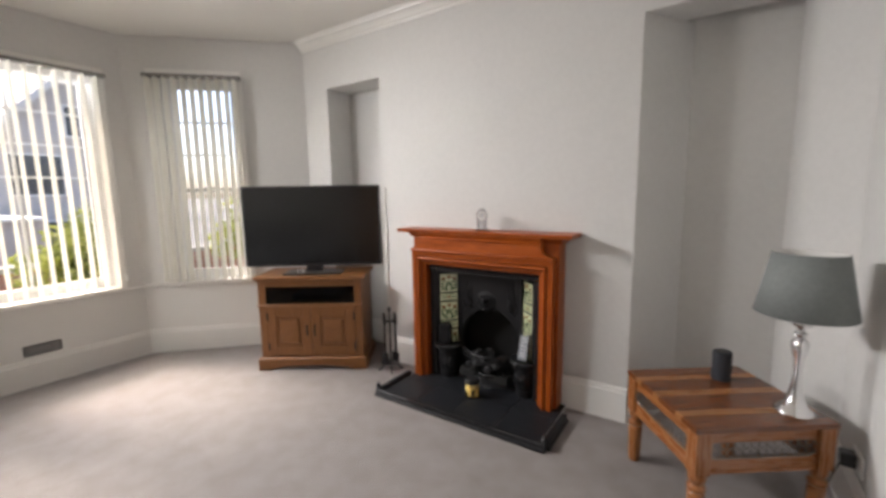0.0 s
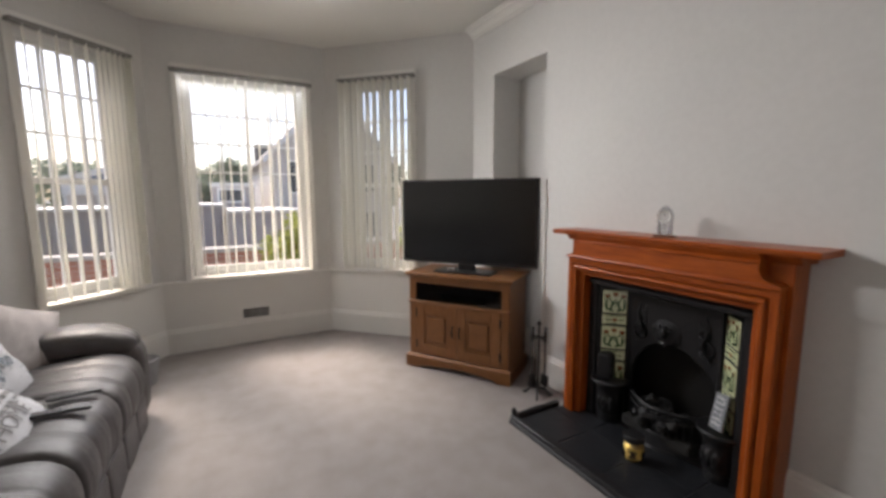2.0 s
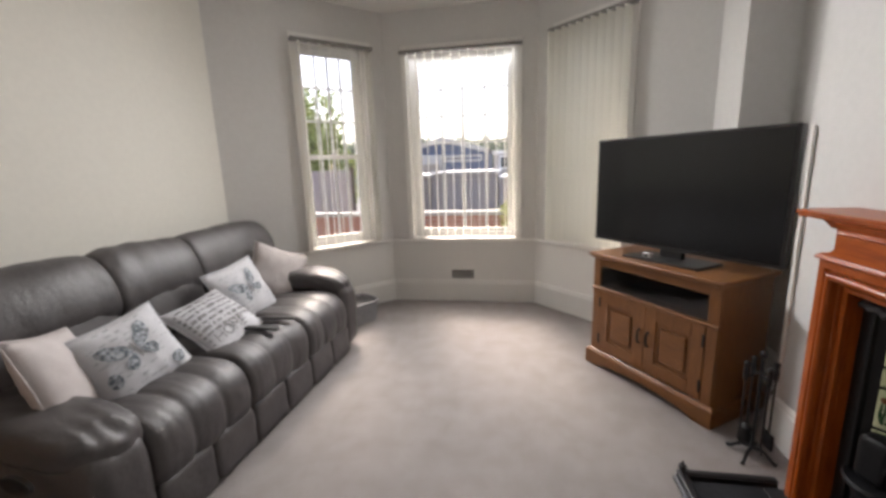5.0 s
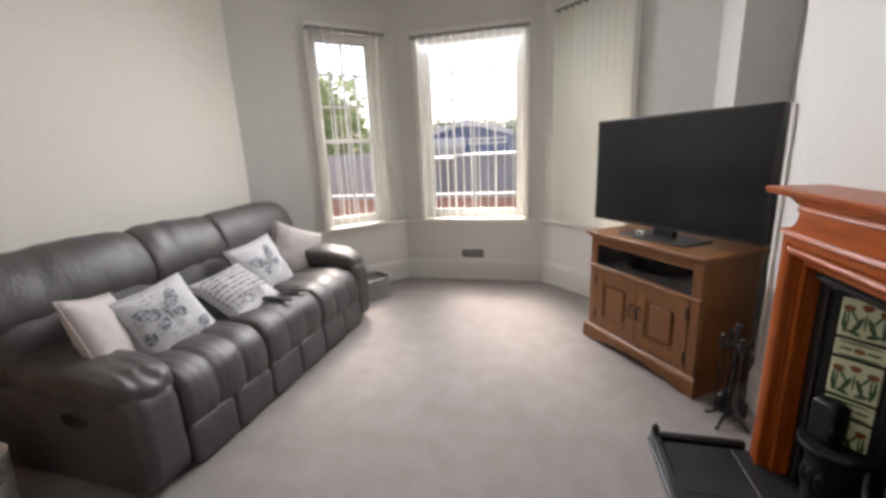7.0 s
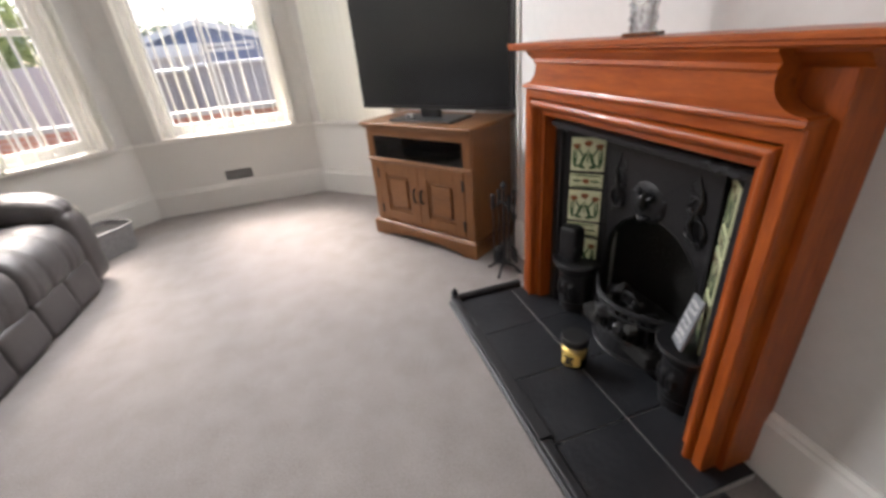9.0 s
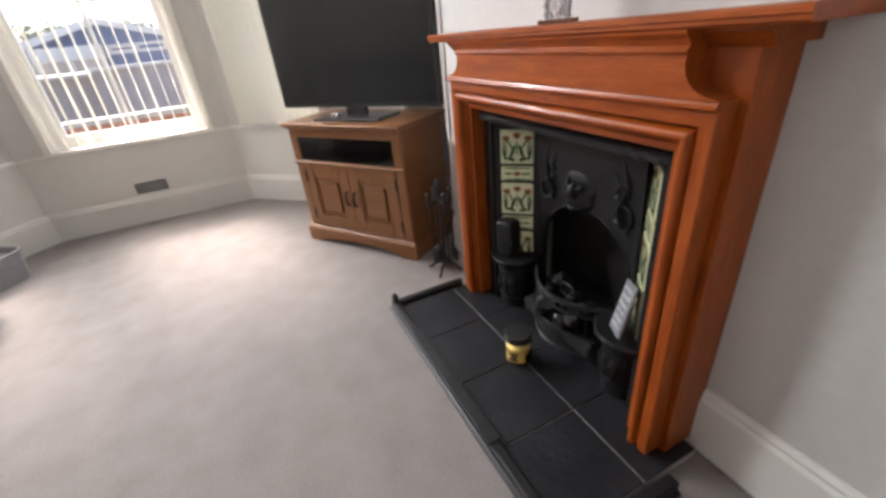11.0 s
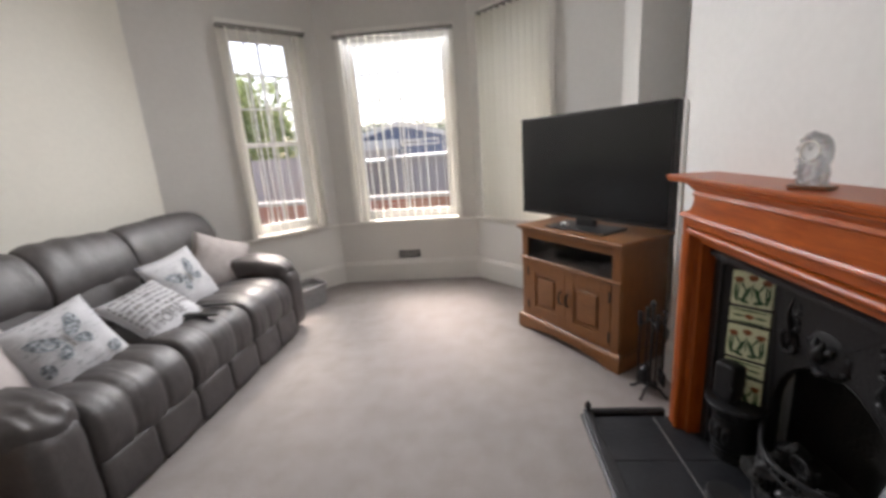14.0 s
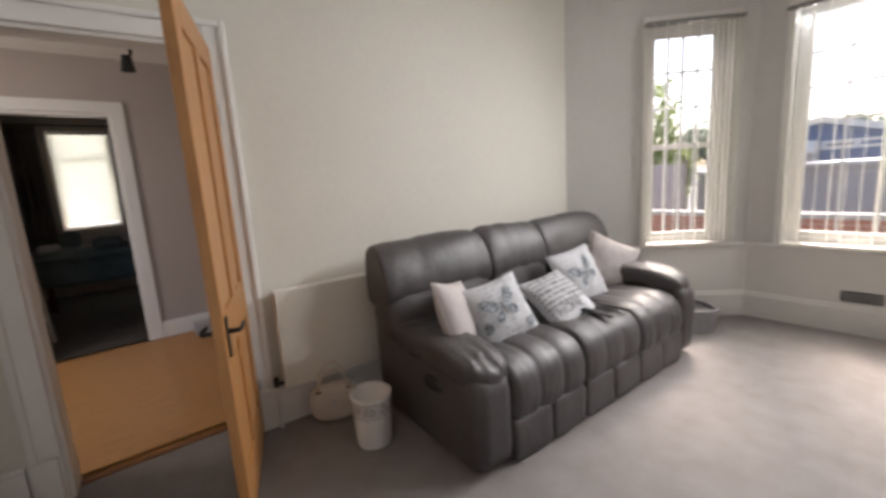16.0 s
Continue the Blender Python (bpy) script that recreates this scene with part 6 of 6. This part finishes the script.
for s in (-1, 1):
    for axis in ("x", "y"):
        hl, hd = (hx - 0.03, hy - 0.02) if axis == "x" else (hy - 0.03, hx - 0.02)
        m = Matrix.Rotation(radians((0 if s < 0 else 180) if axis == "x" else (90 if s > 0 else -90)), 4, "Z")
        bm = bmesh.new()
        wo, n = hl - 0.075, 8
        hole = [(wo + 0.038 * math.sin(radians(a)), 0.385 + 0.038 * math.cos(radians(a))) for a in range(0, 181, 22)]
        hole = hole + [(-x, 0.77 - z) for x, z in hole]
        rim = [bm.verts.new((x, -hd, z)) for x, z in hole]
        rim2 = [bm.verts.new((x, -hd + 0.02, z)) for x, z in hole]
        out = []
        for x, z in hole:
            sx = (hl + 0.0) if x > 0 else -hl
            sz = 0.472 if z > 0.385 else 0.298
            px = sx if abs(z - 0.385) < 0.03 else x * (hl / (wo + 0.038))
            out.append((max(-hl, min(hl, px)), sz if abs(z - 0.385) >= 0.012 else z))
        o1 = [bm.verts.new((x, -hd, z)) for x, z in out]
        for i in range(len(hole)):
            j = (i + 1) % len(hole)
            bm.faces.new((rim[i], rim[j], o1[j], o1[i]))
            bm.faces.new((rim[j], rim[i], rim2[i], rim2[j]))
        box(bm, -hl, hl, -hd + 0.0205, -hd + 0.024, 0.455, 0.474)
        box(bm, -hl, hl, -hd - 0.006, -hd + 0.02, 0.285, 0.30, 0.004)
        bmesh.ops.transform(bm, matrix=m, verts=bm.verts)
        ap = part("apron", bm, SHEESHAM_RAIL, table)
        bm = bmesh.new()
        c = -wo - 0.03
        while c < wo + 0.03:
            for k in range(2):
                z = 0.367 + 0.036 * k
                tube(bm, [(c + 0.016 * math.cos(a / 8 * 6.283), -hd + 0.012, z + 0.016 * math.sin(a / 8 * 6.283)) for a in range(9)], 0.0026, 5)
            c += 0.034
        tube(bm, [(x * 0.99, -hd + 0.004, 0.385 + (z - 0.385) * 0.97) for x, z in hole + hole[:1]], 0.004, 6)
        bmesh.ops.transform(bm, matrix=m, verts=bm.verts)
        part("lattice", bm, LATTICE, ap, "worn bright iron lattice")
bm = bmesh.new()
box(bm, -0.034, 0.034, -0.034, 0.034, 0.285, 0.4745, 0.004)
lathe(bm, [(0.0, 0.0), (0.026, 0.0), (0.03, 0.02), (0.033, 0.14), (0.034, 0.19), (0.024, 0.20), (0.036, 0.212), (0.036, 0.225), (0.024, 0.236), (0.03, 0.25), (0.036, 0.265), (0.036, 0.285), (0.0, 0.285)], 16)
lm = None
for sx in (-1, 1):
    for sy in (-1, 1):
        ob = part("leg", bm, SHEESHAM_MID, table) if lm is None else new("leg", lm)
        lm = ob.data
        ob.parent = table
        ob.matrix_local = Matrix.Translation((sx * (hx - 0.04), sy * (hy - 0.035), 0))

lamp_t = thing("table_lamp", "chrome trumpet table lamp with a grey drum shade", "lamp", Matrix.Translation((0.60, 2.60, 0.502)))
bm = bmesh.new()
lathe(bm, [(0.0, 0.0), (0.072, 0.0), (0.074, 0.005), (0.06, 0.016), (0.04, 0.04), (0.026, 0.08), (0.018, 0.13), (0.015, 0.18), (0.018, 0.23), (0.028, 0.27), (0.033, 0.295), (0.03, 0.315), (0.014, 0.33), (0.013, 0.335), (0.024, 0.345), (0.024, 0.352), (0.012, 0.36), (0.012, 0.37), (0.036, 0.385), (0.036, 0.40), (0.012, 0.41), (0.012, 0.44), (0.0, 0.44)], 32)
part("stem", bm, CHROME, lamp_t, "polished chrome stem", smooth=True)
bm = bmesh.new()
lathe(bm, [(0.172, 0.435), (0.124, 0.695), (0.1235, 0.695), (0.1715, 0.435), (0.172, 0.435)], 40)
part("shade", bm, SHADE, lamp_t, "grey fabric drum shade", smooth=True)
bm = bmesh.new()
lathe(bm, [(0.1708, 0.436), (0.1228, 0.694), (0.1222, 0.694), (0.1702, 0.436), (0.1708, 0.436)], 40)
part("shade_lining", bm, SHADE_IN, lamp_t, "white shade lining", smooth=True)
bm = bmesh.new()
for a in range(3):
    tube(bm, [(0.012 * math.cos(a * 2.09), 0.012 * math.sin(a * 2.09), 0.66), (0.123 * math.cos(a * 2.09), 0.123 * math.sin(a * 2.09), 0.685)], 0.0018, 5)
tube(bm, [(0, 0, 0.44), (0, 0, 0.67)], 0.006, 6)
part("shade_carrier", bm, STEEL, lamp_t)
bm = bmesh.new()
lathe(bm, [(0.0, 0.46), (0.014, 0.46), (0.014, 0.50), (0.03, 0.54), (0.03, 0.56), (0.018, 0.585), (0.0, 0.59)], 16)
part("bulb", bm, SHADE_IN, lamp_t, "unlit white bulb", smooth=True)
SPK = principled("charcoal_speaker_cloth", (0.022, 0.025, 0.032), 0.9, second=(0.035, 0.038, 0.046), scale=120, bump=0.5, bump_scale=400)
spk = thing("smart_speaker", "small charcoal cloth-covered cylinder speaker on the table", "speaker", Matrix.Translation((0.338, 2.80, 0.502)))
bm = bmesh.new()
lathe(bm, [(0.0, 0.0), (0.04, 0.0), (0.0435, 0.006), (0.0435, 0.142), (0.04, 0.148), (0.0, 0.148)], 28)
part("body", bm, SPK, spk)
bm = bmesh.new()
lathe(bm, [(0.0, 0.1485), (0.036, 0.1485), (0.038, 0.150), (0.036, 0.152), (0.0, 0.152)], 28)
part("top_ring", bm, BLACK_PLASTIC, spk)
adap = thing("power_adaptor", "black plug adaptor with a hanging cable in a wall socket", "adaptor", Matrix.Translation((0.816, 2.68, 0.30)))
boxed("socket_plate", UPVC, adap, 0.012, 0.0235, -0.075, 0.075, -0.04, 0.045, 0.003, "white socket plate")
boxed("plug", BLACK_PLASTIC, adap, -0.04, 0.0115, -0.03, 0.03, -0.02, 0.04, 0.006)
bm = bmesh.new()
tube(bm, [(-0.035, 0.0, -0.015), (-0.06, 0.0, -0.1), (-0.10, -0.05, -0.22), (-0.14, -0.15, -0.29), (-0.2, -0.1, -0.293)], 0.0035, 6)
part("cable", bm, BLACK_PLASTIC, adap)

# ---- along the sofa wall ----
RM = wall_frame(SW0, SW1, 2.60, 0.0)
rad = thing("radiator", "white panel radiator on the wall beside the sofa", "radiator", RM @ Matrix.Translation((0, 0, 0.24)))
bm = bmesh.new()
box(bm, 0.0, 1.4, -0.095, -0.075, 0.0, 0.57, 0.006)
part("front_panel", bm, PAINT_WARM, rad)
boxed("back_panel", WHITE, rad, 0.0, 1.4, -0.05, -0.035, 0.0, 0.57, 0.005)
bm = bmesh.new()
for k in range(70):
    box(bm, 0.012 + k * 0.02, 0.014 + k * 0.02, -0.074, -0.051, 0.02, 0.565)
box(bm, 0.005, 1.395, -0.09, -0.036, 0.566, 0.574, 0.002)
part("grille", bm, WHITE, rad)
for x in (0.1, 1.3):
    boxed("bracket", WHITE, rad, x - 0.015, x + 0.015, -0.0345, -0.001, 0.05, 0.5, 0)
bm = bmesh.new()
tube(bm, [(0.0, -0.062, 0.03), (-0.04, -0.062, 0.03)], 0.011, 8)
lathe(bm, [(0.0, 0.0), (0.014, 0.0), (0.017, 0.01), (0.016, 0.05), (0.01, 0.056), (0.0, 0.056)], 12, Matrix.Translation((-0.04, -0.062, 0.015)))
part("valve", bm, IRON, rad, "dark valve")
bm = bmesh.new()
tube(bm, [(-0.04, -0.062, 0.02), (-0.04, -0.062, -0.238)], 0.008, 8)
part("pipe", bm, WHITE, rad)

BIN = principled("cream_bin_enamel", (0.72, 0.70, 0.66), 0.4, second=(0.76, 0.74, 0.70), scale=6)
BAND = principled("grey_bin_band", (0.33, 0.31, 0.29), 0.6, second=(0.56, 0.54, 0.51), scale=55, mix=0.2)
binb = thing("waste_bin", "round cream waste bin with a patterned band", "bin", Matrix.Translation((-0.76, -0.255, 0.001)))
bm = bmesh.new()
lathe(bm, [(0.0, 0.0), (0.088, 0.0), (0.092, 0.006), (0.106, 0.272), (0.110, 0.28), (0.106, 0.284), (0.102, 0.278), (0.089, 0.012), (0.0, 0.012)], 32)
part("body", bm, BIN, binb, smooth=True)
for z0, z1 in ((0.172, 0.182), (0.188, 0.262)):
    bm = bmesh.new()
    r0, r1 = 0.0923 + 0.014 * z0 / 0.272 + 0.0008, 0.0923 + 0.014 * z1 / 0.272 + 0.0008
    lathe(bm, [(r0, z0), (r1, z1), (r1 - 0.001, z1), (r0 - 0.001, z0), (r0, z0)], 32)
    part("band", bm, BAND, binb, "patterned grey band")
BAGM = principled("cream_bag_leather", (0.52, 0.46, 0.38), 0.55, second=(0.58, 0.52, 0.44), scale=7, bump=0.2, bump_scale=80)
bag = thing("handbag", "slouched cream handbag on the carpet by the radiator", "handbag", Matrix.Translation((-0.70, -0.62, 0.001)) @ Matrix.Rotation(radians(-20), 4, "Z"))
bm = bmesh.new()
soft_box(bm, 0.27, 0.13, 0.22, (10, 6, 8), 3.2, 0, 0.012, 4, Matrix.Translation((0, 0, 0.112)))
part("body", bm, BAGM, bag, smooth=True)
for s in (-1, 1):
    bm = bmesh.new()
    tube(bm, [(-0.08, s * 0.045, 0.19), (-0.07, s * 0.055, 0.27), (-0.02, s * 0.06, 0.33), (0.04, s * 0.06, 0.32), (0.075, s * 0.05, 0.26), (0.08, s * 0.045, 0.19)], 0.008, 8)
    part("handle", bm, BAGM, bag)
bm = bmesh.new()
box(bm, -0.11, 0.11, 0.064, 0.072, 0.12, 0.2, 0.004)
part("flap", bm, BAGM, bag)
TAB = principled("brown_leather_tab", (0.16, 0.09, 0.055), 0.5, second=(0.22, 0.13, 0.08), scale=20, bump=0.2, bump_scale=120)
for x in (-0.085, 0.085):
    boxed("tab", TAB, bag, x - 0.016, x + 0.016, 0.0615, 0.0695, 0.165, 0.215, 0.003, "brown leather tab")
boxed("clasp", STEEL, bag, -0.015, 0.015, 0.0725, 0.08, 0.12, 0.14, 0.003)

WICKER = principled("grey_wicker", (0.22, 0.215, 0.22), 0.8, second=(0.34, 0.335, 0.34), scale=50, bump=0.4, bump_scale=90)
basket = thing("wicker_basket", "grey woven wicker basket of magazines by the sofa", "basket", Matrix.Translation((-3.47, 0.27, 0.001)) @ Matrix.Rotation(radians(-35), 4, "Z"))
bm = bmesh.new()
for k in range(11):
    z, g = 0.008 + k * 0.016, 0.13 + 0.002 * k
    ring = []
    for a in range(49):
        th = a / 48 * 2 * math.pi
        c, s2 = math.cos(th), math.sin(th)
        e = (abs(c) ** 5 + abs(s2) ** 5) ** (-1 / 5)
        wob = 0.004 * math.sin(a * math.pi + k * math.pi)
        ring.append(((g + 0.035) * c * e + wob * c, g * s2 * e + wob * s2, z))
    tube(bm, ring, 0.0085, 6)
part("weave", bm, WICKER, basket)
bm = bmesh.new()
ring = [(p[0] * 1.02, p[1] * 1.02, 0.19) for p in ring]
tube(bm, ring, 0.013, 8)
part("rim", bm, WICKER, basket)
boxed("base", WICKER, basket, -0.15, 0.15, -0.12, 0.12, 0.001, 0.012, 0)
mags = [principled("magazine_dark", (0.05, 0.05, 0.055), 0.35, second=(0.09, 0.085, 0.08), scale=12), principled("magazine_pale", (0.5, 0.48, 0.45), 0.35, second=(0.3, 0.29, 0.3), scale=14)]
for k in range(5):
    mg = thing("magazine", "glossy magazine lying in the wicker basket", "magazine", basket.matrix_world @ Matrix.Translation((0.01 * (k % 3 - 1), 0.008 * (k % 2), 0.013 + 0.034 * k)) @ Matrix.Rotation(radians(5 * (k % 3 - 1)), 4, "Z"), "magazines in the basket")
    boxed("pages", OFFWHITE, mg, -0.135, 0.135, -0.098, 0.098, 0.0, 0.031, 0.002)
    boxed("cover", mags[k % 2], mg, -0.137, 0.137, -0.1, 0.1, 0.0312, 0.0332, 0.0005)

# ---- hall and the room across it ----
hallfloor = bpy.data.objects["floor_hall"]
bm = bmesh.new()
box(bm, -0.9, 0.9, -0.0605, 0.0605, -0.01, 0.0, 0.0012, segs=1)
pm = None
for row in range(18):
    for c in range(3):
        mid = -1.7 + c * 1.803 + (row * 0.61) % 1.7 * 0.6
        x0, x1 = max(mid - 0.9, -1.598), min(mid + 0.9, 2.198)
        if x1 - x0 < 0.05:
            continue
        ob = part("floorboard", bm, FLOORWOOD, hallfloor) if pm is None else new("floorboard", pm)
        pm = ob.data
        ob.parent = hallfloor
        ob.matrix_local = Matrix.Translation(((x0 + x1) / 2, -1.135 - row * 0.1225, -0.004)) @ Matrix.Diagonal(((x1 - x0) / 1.8, 1, 1, 1))
boxed("trim_threshold", OAK, None, -0.3, 0.5, -1.0, -0.955, -0.002, 0.008, 0.003)
tagged(bpy.data.objects["trim_threshold"], "metal threshold strip between carpet and boards", "threshold", kind="structure")
# blind in the far window
fw = thing("window_far", "far window with a cream roller blind drawn down", "window", wall_frame((-1.1, -6.6), (2.2, -6.6), 1.86, 0.98), kind="structure")
bm = bmesh.new()
for x0, x1, a, b in ((0, 0.05, 0, 1.44), (0.65, 0.70, 0, 1.44), (0.05, 0.65, 0, 0.05), (0.05, 0.65, 1.39, 1.44), (0.05, 0.65, 1.0, 1.04)):
    box(bm, x0, x1, 0.08, 0.13, a, b, 0.003)
part("window_frame", bm, UPVC, fw)
bm = bmesh.new()
box(bm, 0.05, 0.65, 0.1, 0.104, 0.05, 1.39)
part("pane", bm, PANE, fw).visible_shadow = False
blind = thing("roller_blind", "cream roller blind glowing with daylight", "blind", fw.matrix_world.copy())
bm = bmesh.new()
box(bm, 0.01, 0.69, 0.04, 0.042, 0.06, 1.40)
part("cloth", bm, CREAM, blind)
bm = bmesh.new()
lathe(bm, [(0.0, 0.0), (0.025, 0.0), (0.025, 0.68), (0.0, 0.68)], 14, Matrix.Translation((0.01, 0.045, 1.40)) @ Matrix.Rotation(radians(90), 4, "Y"))
part("roller", bm, UPVC, blind)
curt = principled("dark_curtain", (0.13, 0.12, 0.115), 0.9, second=(0.17, 0.16, 0.155), scale=8, bump=0.2)
cur = thing("curtain", "dark grey curtain hanging beside the far window", "curtain", Matrix.Translation((1.06, -6.5, 0.35)))
bm = bmesh.new()
n = 40
front = [[bm.verts.new((-0.22 + 0.5 * i / n, 0.04 * math.sin(i * 0.9) + dy, z)) for z in (0.0, 2.1)] for i in range(n + 1) for dy in (0,)]
back = [[bm.verts.new((v.co.x, v.co.y - 0.006, v.co.z)) for v in c] for c in front]
for i in range(n):
    bm.faces.new((front[i][0], front[i + 1][0], front[i + 1][1], front[i][1]))
    bm.faces.new((back[i][0], back[i][1], back[i + 1][1], back[i + 1][0]))
part("drape", bm, curt, cur, smooth=True)
bm = bmesh.new()
tube(bm, [(-1.2, 0.0, 2.12), (0.5, 0.0, 2.12)], 0.012, 8)
part("pole", bm, IRON, cur)
COVER = principled("dark_teal_cover", (0.06, 0.085, 0.09), 0.9, second=(0.10, 0.13, 0.135), scale=6, bump=0.3, bump_scale=30)
ftab = thing("covered_table", "dining table under a dark teal cloth in the far room", "table", Matrix.Translation((0.38, -5.1, 0.0)))
bm = bmesh.new()
soft_box(bm, 1.3, 0.9, 0.10, (12, 10, 3), 9, 0, 0.012, 3, Matrix.Translation((0, 0, 0.76)))
part("cloth_top", bm, COVER, ftab, smooth=True)
bm = bmesh.new()
soft_box(bm, 1.24, 0.86, 0.32, (14, 12, 4), 9, 0, 0.02, 6, Matrix.Translation((0, 0, 0.58)))
part("cloth_skirt", bm, COVER, ftab, smooth=True)
for x in (-0.55, 0.55):
    for y in (-0.36, 0.36):
        boxed("leg", SHEESHAM, ftab, x - 0.03, x + 0.03, y - 0.03, y + 0.03, 0, 0.6, 0.004)
for k, (x, y, w, h) in enumerate(((-0.1, 0.1, 0.3, 0.12), (0.25, -0.1, 0.24, 0.2), (0.42, 0.2, 0.2, 0.1))):
    b = thing("folded_linen", "small heap of folded grey linen on the far table", "linen", Matrix.Translation((0.38 + x, -5.1 + y, 0.815)), "linen on the table")
    bm = bmesh.new()
    soft_box(bm, w, 0.2, h, (6, 5, 4), 3, 0, 0.02, k, Matrix.Translation((0, 0, h / 2 - 0.005)))
    part("fold", bm, COVER if k != 2 else OFFWHITE, b, smooth=True)
ladder = thing("folding_steps", "white folding step stool leaning in the far room", "steps", Matrix.Translation((1.0, -4.05, 0)) @ Matrix.Rotation(radians(12), 4, "Z"))
for s in (-1, 1):
    bm = bmesh.new()
    tube(bm, [(s * 0.16, 0.16, 0.004), (s * 0.13, -0.05, 0.95)], 0.014, 8)
    part("rail", bm, WHITE, ladder)
for k in range(3):
    z = 0.22 + 0.24 * k
    boxed("tread", WHITE, ladder, -0.15, 0.15, 0.10 - 0.053 * k - 0.05, 0.10 - 0.053 * k + 0.05, z, z + 0.025, 0.004)
pic = thing("wall_screen", "dark screen hanging on the far room wall", "screen", Matrix.Translation((1.35, -6.57, 1.5)))
boxed("panel", SCREEN, pic, -0.4, 0.4, 0.0, 0.04, -0.25, 0.25, 0.004)
boxed("frame", BLACK_PLASTIC, pic, -0.42, 0.42, -0.03, 0.001, -0.27, 0.27, 0.004)
hook = thing("hall_spotlight", "small black spotlight fitting under the hall ceiling", "ceiling light", Matrix.Translation((-0.13, -2.5, 2.6)) @ Matrix.Scale(1.6, 4))
bm = bmesh.new()
lathe(bm, [(0.0, 0.0), (0.11, 0.0), (0.11, -0.02), (0.0, -0.022)], 18)
part("rose", bm, BLACK_PLASTIC, hook)
bm = bmesh.new()
tube(bm, [(0, 0, -0.02), (0, 0, -0.08), (0.02, 0, -0.10)], 0.008, 6)
lathe(bm, [(0.0, 0.0), (0.02, 0.0), (0.032, -0.07), (0.03, -0.07), (0.0, -0.02)], 14, Matrix.Translation((0.02, 0, -0.09)))
part("spot", bm, BLACK_PLASTIC, hook)
stack = thing("paper_stack", "pale stack of papers on the hall floor by the wall", "papers", Matrix.Translation((-0.42, -3.05, 0.0)))
for k in range(5):
    boxed("sheaf", OFFWHITE, stack, -0.12 + 0.006 * (k % 2), 0.12 + 0.006 * (k % 2), -0.09, 0.09, 0.001 + k * 0.022, 0.021 + k * 0.022, 0.002)
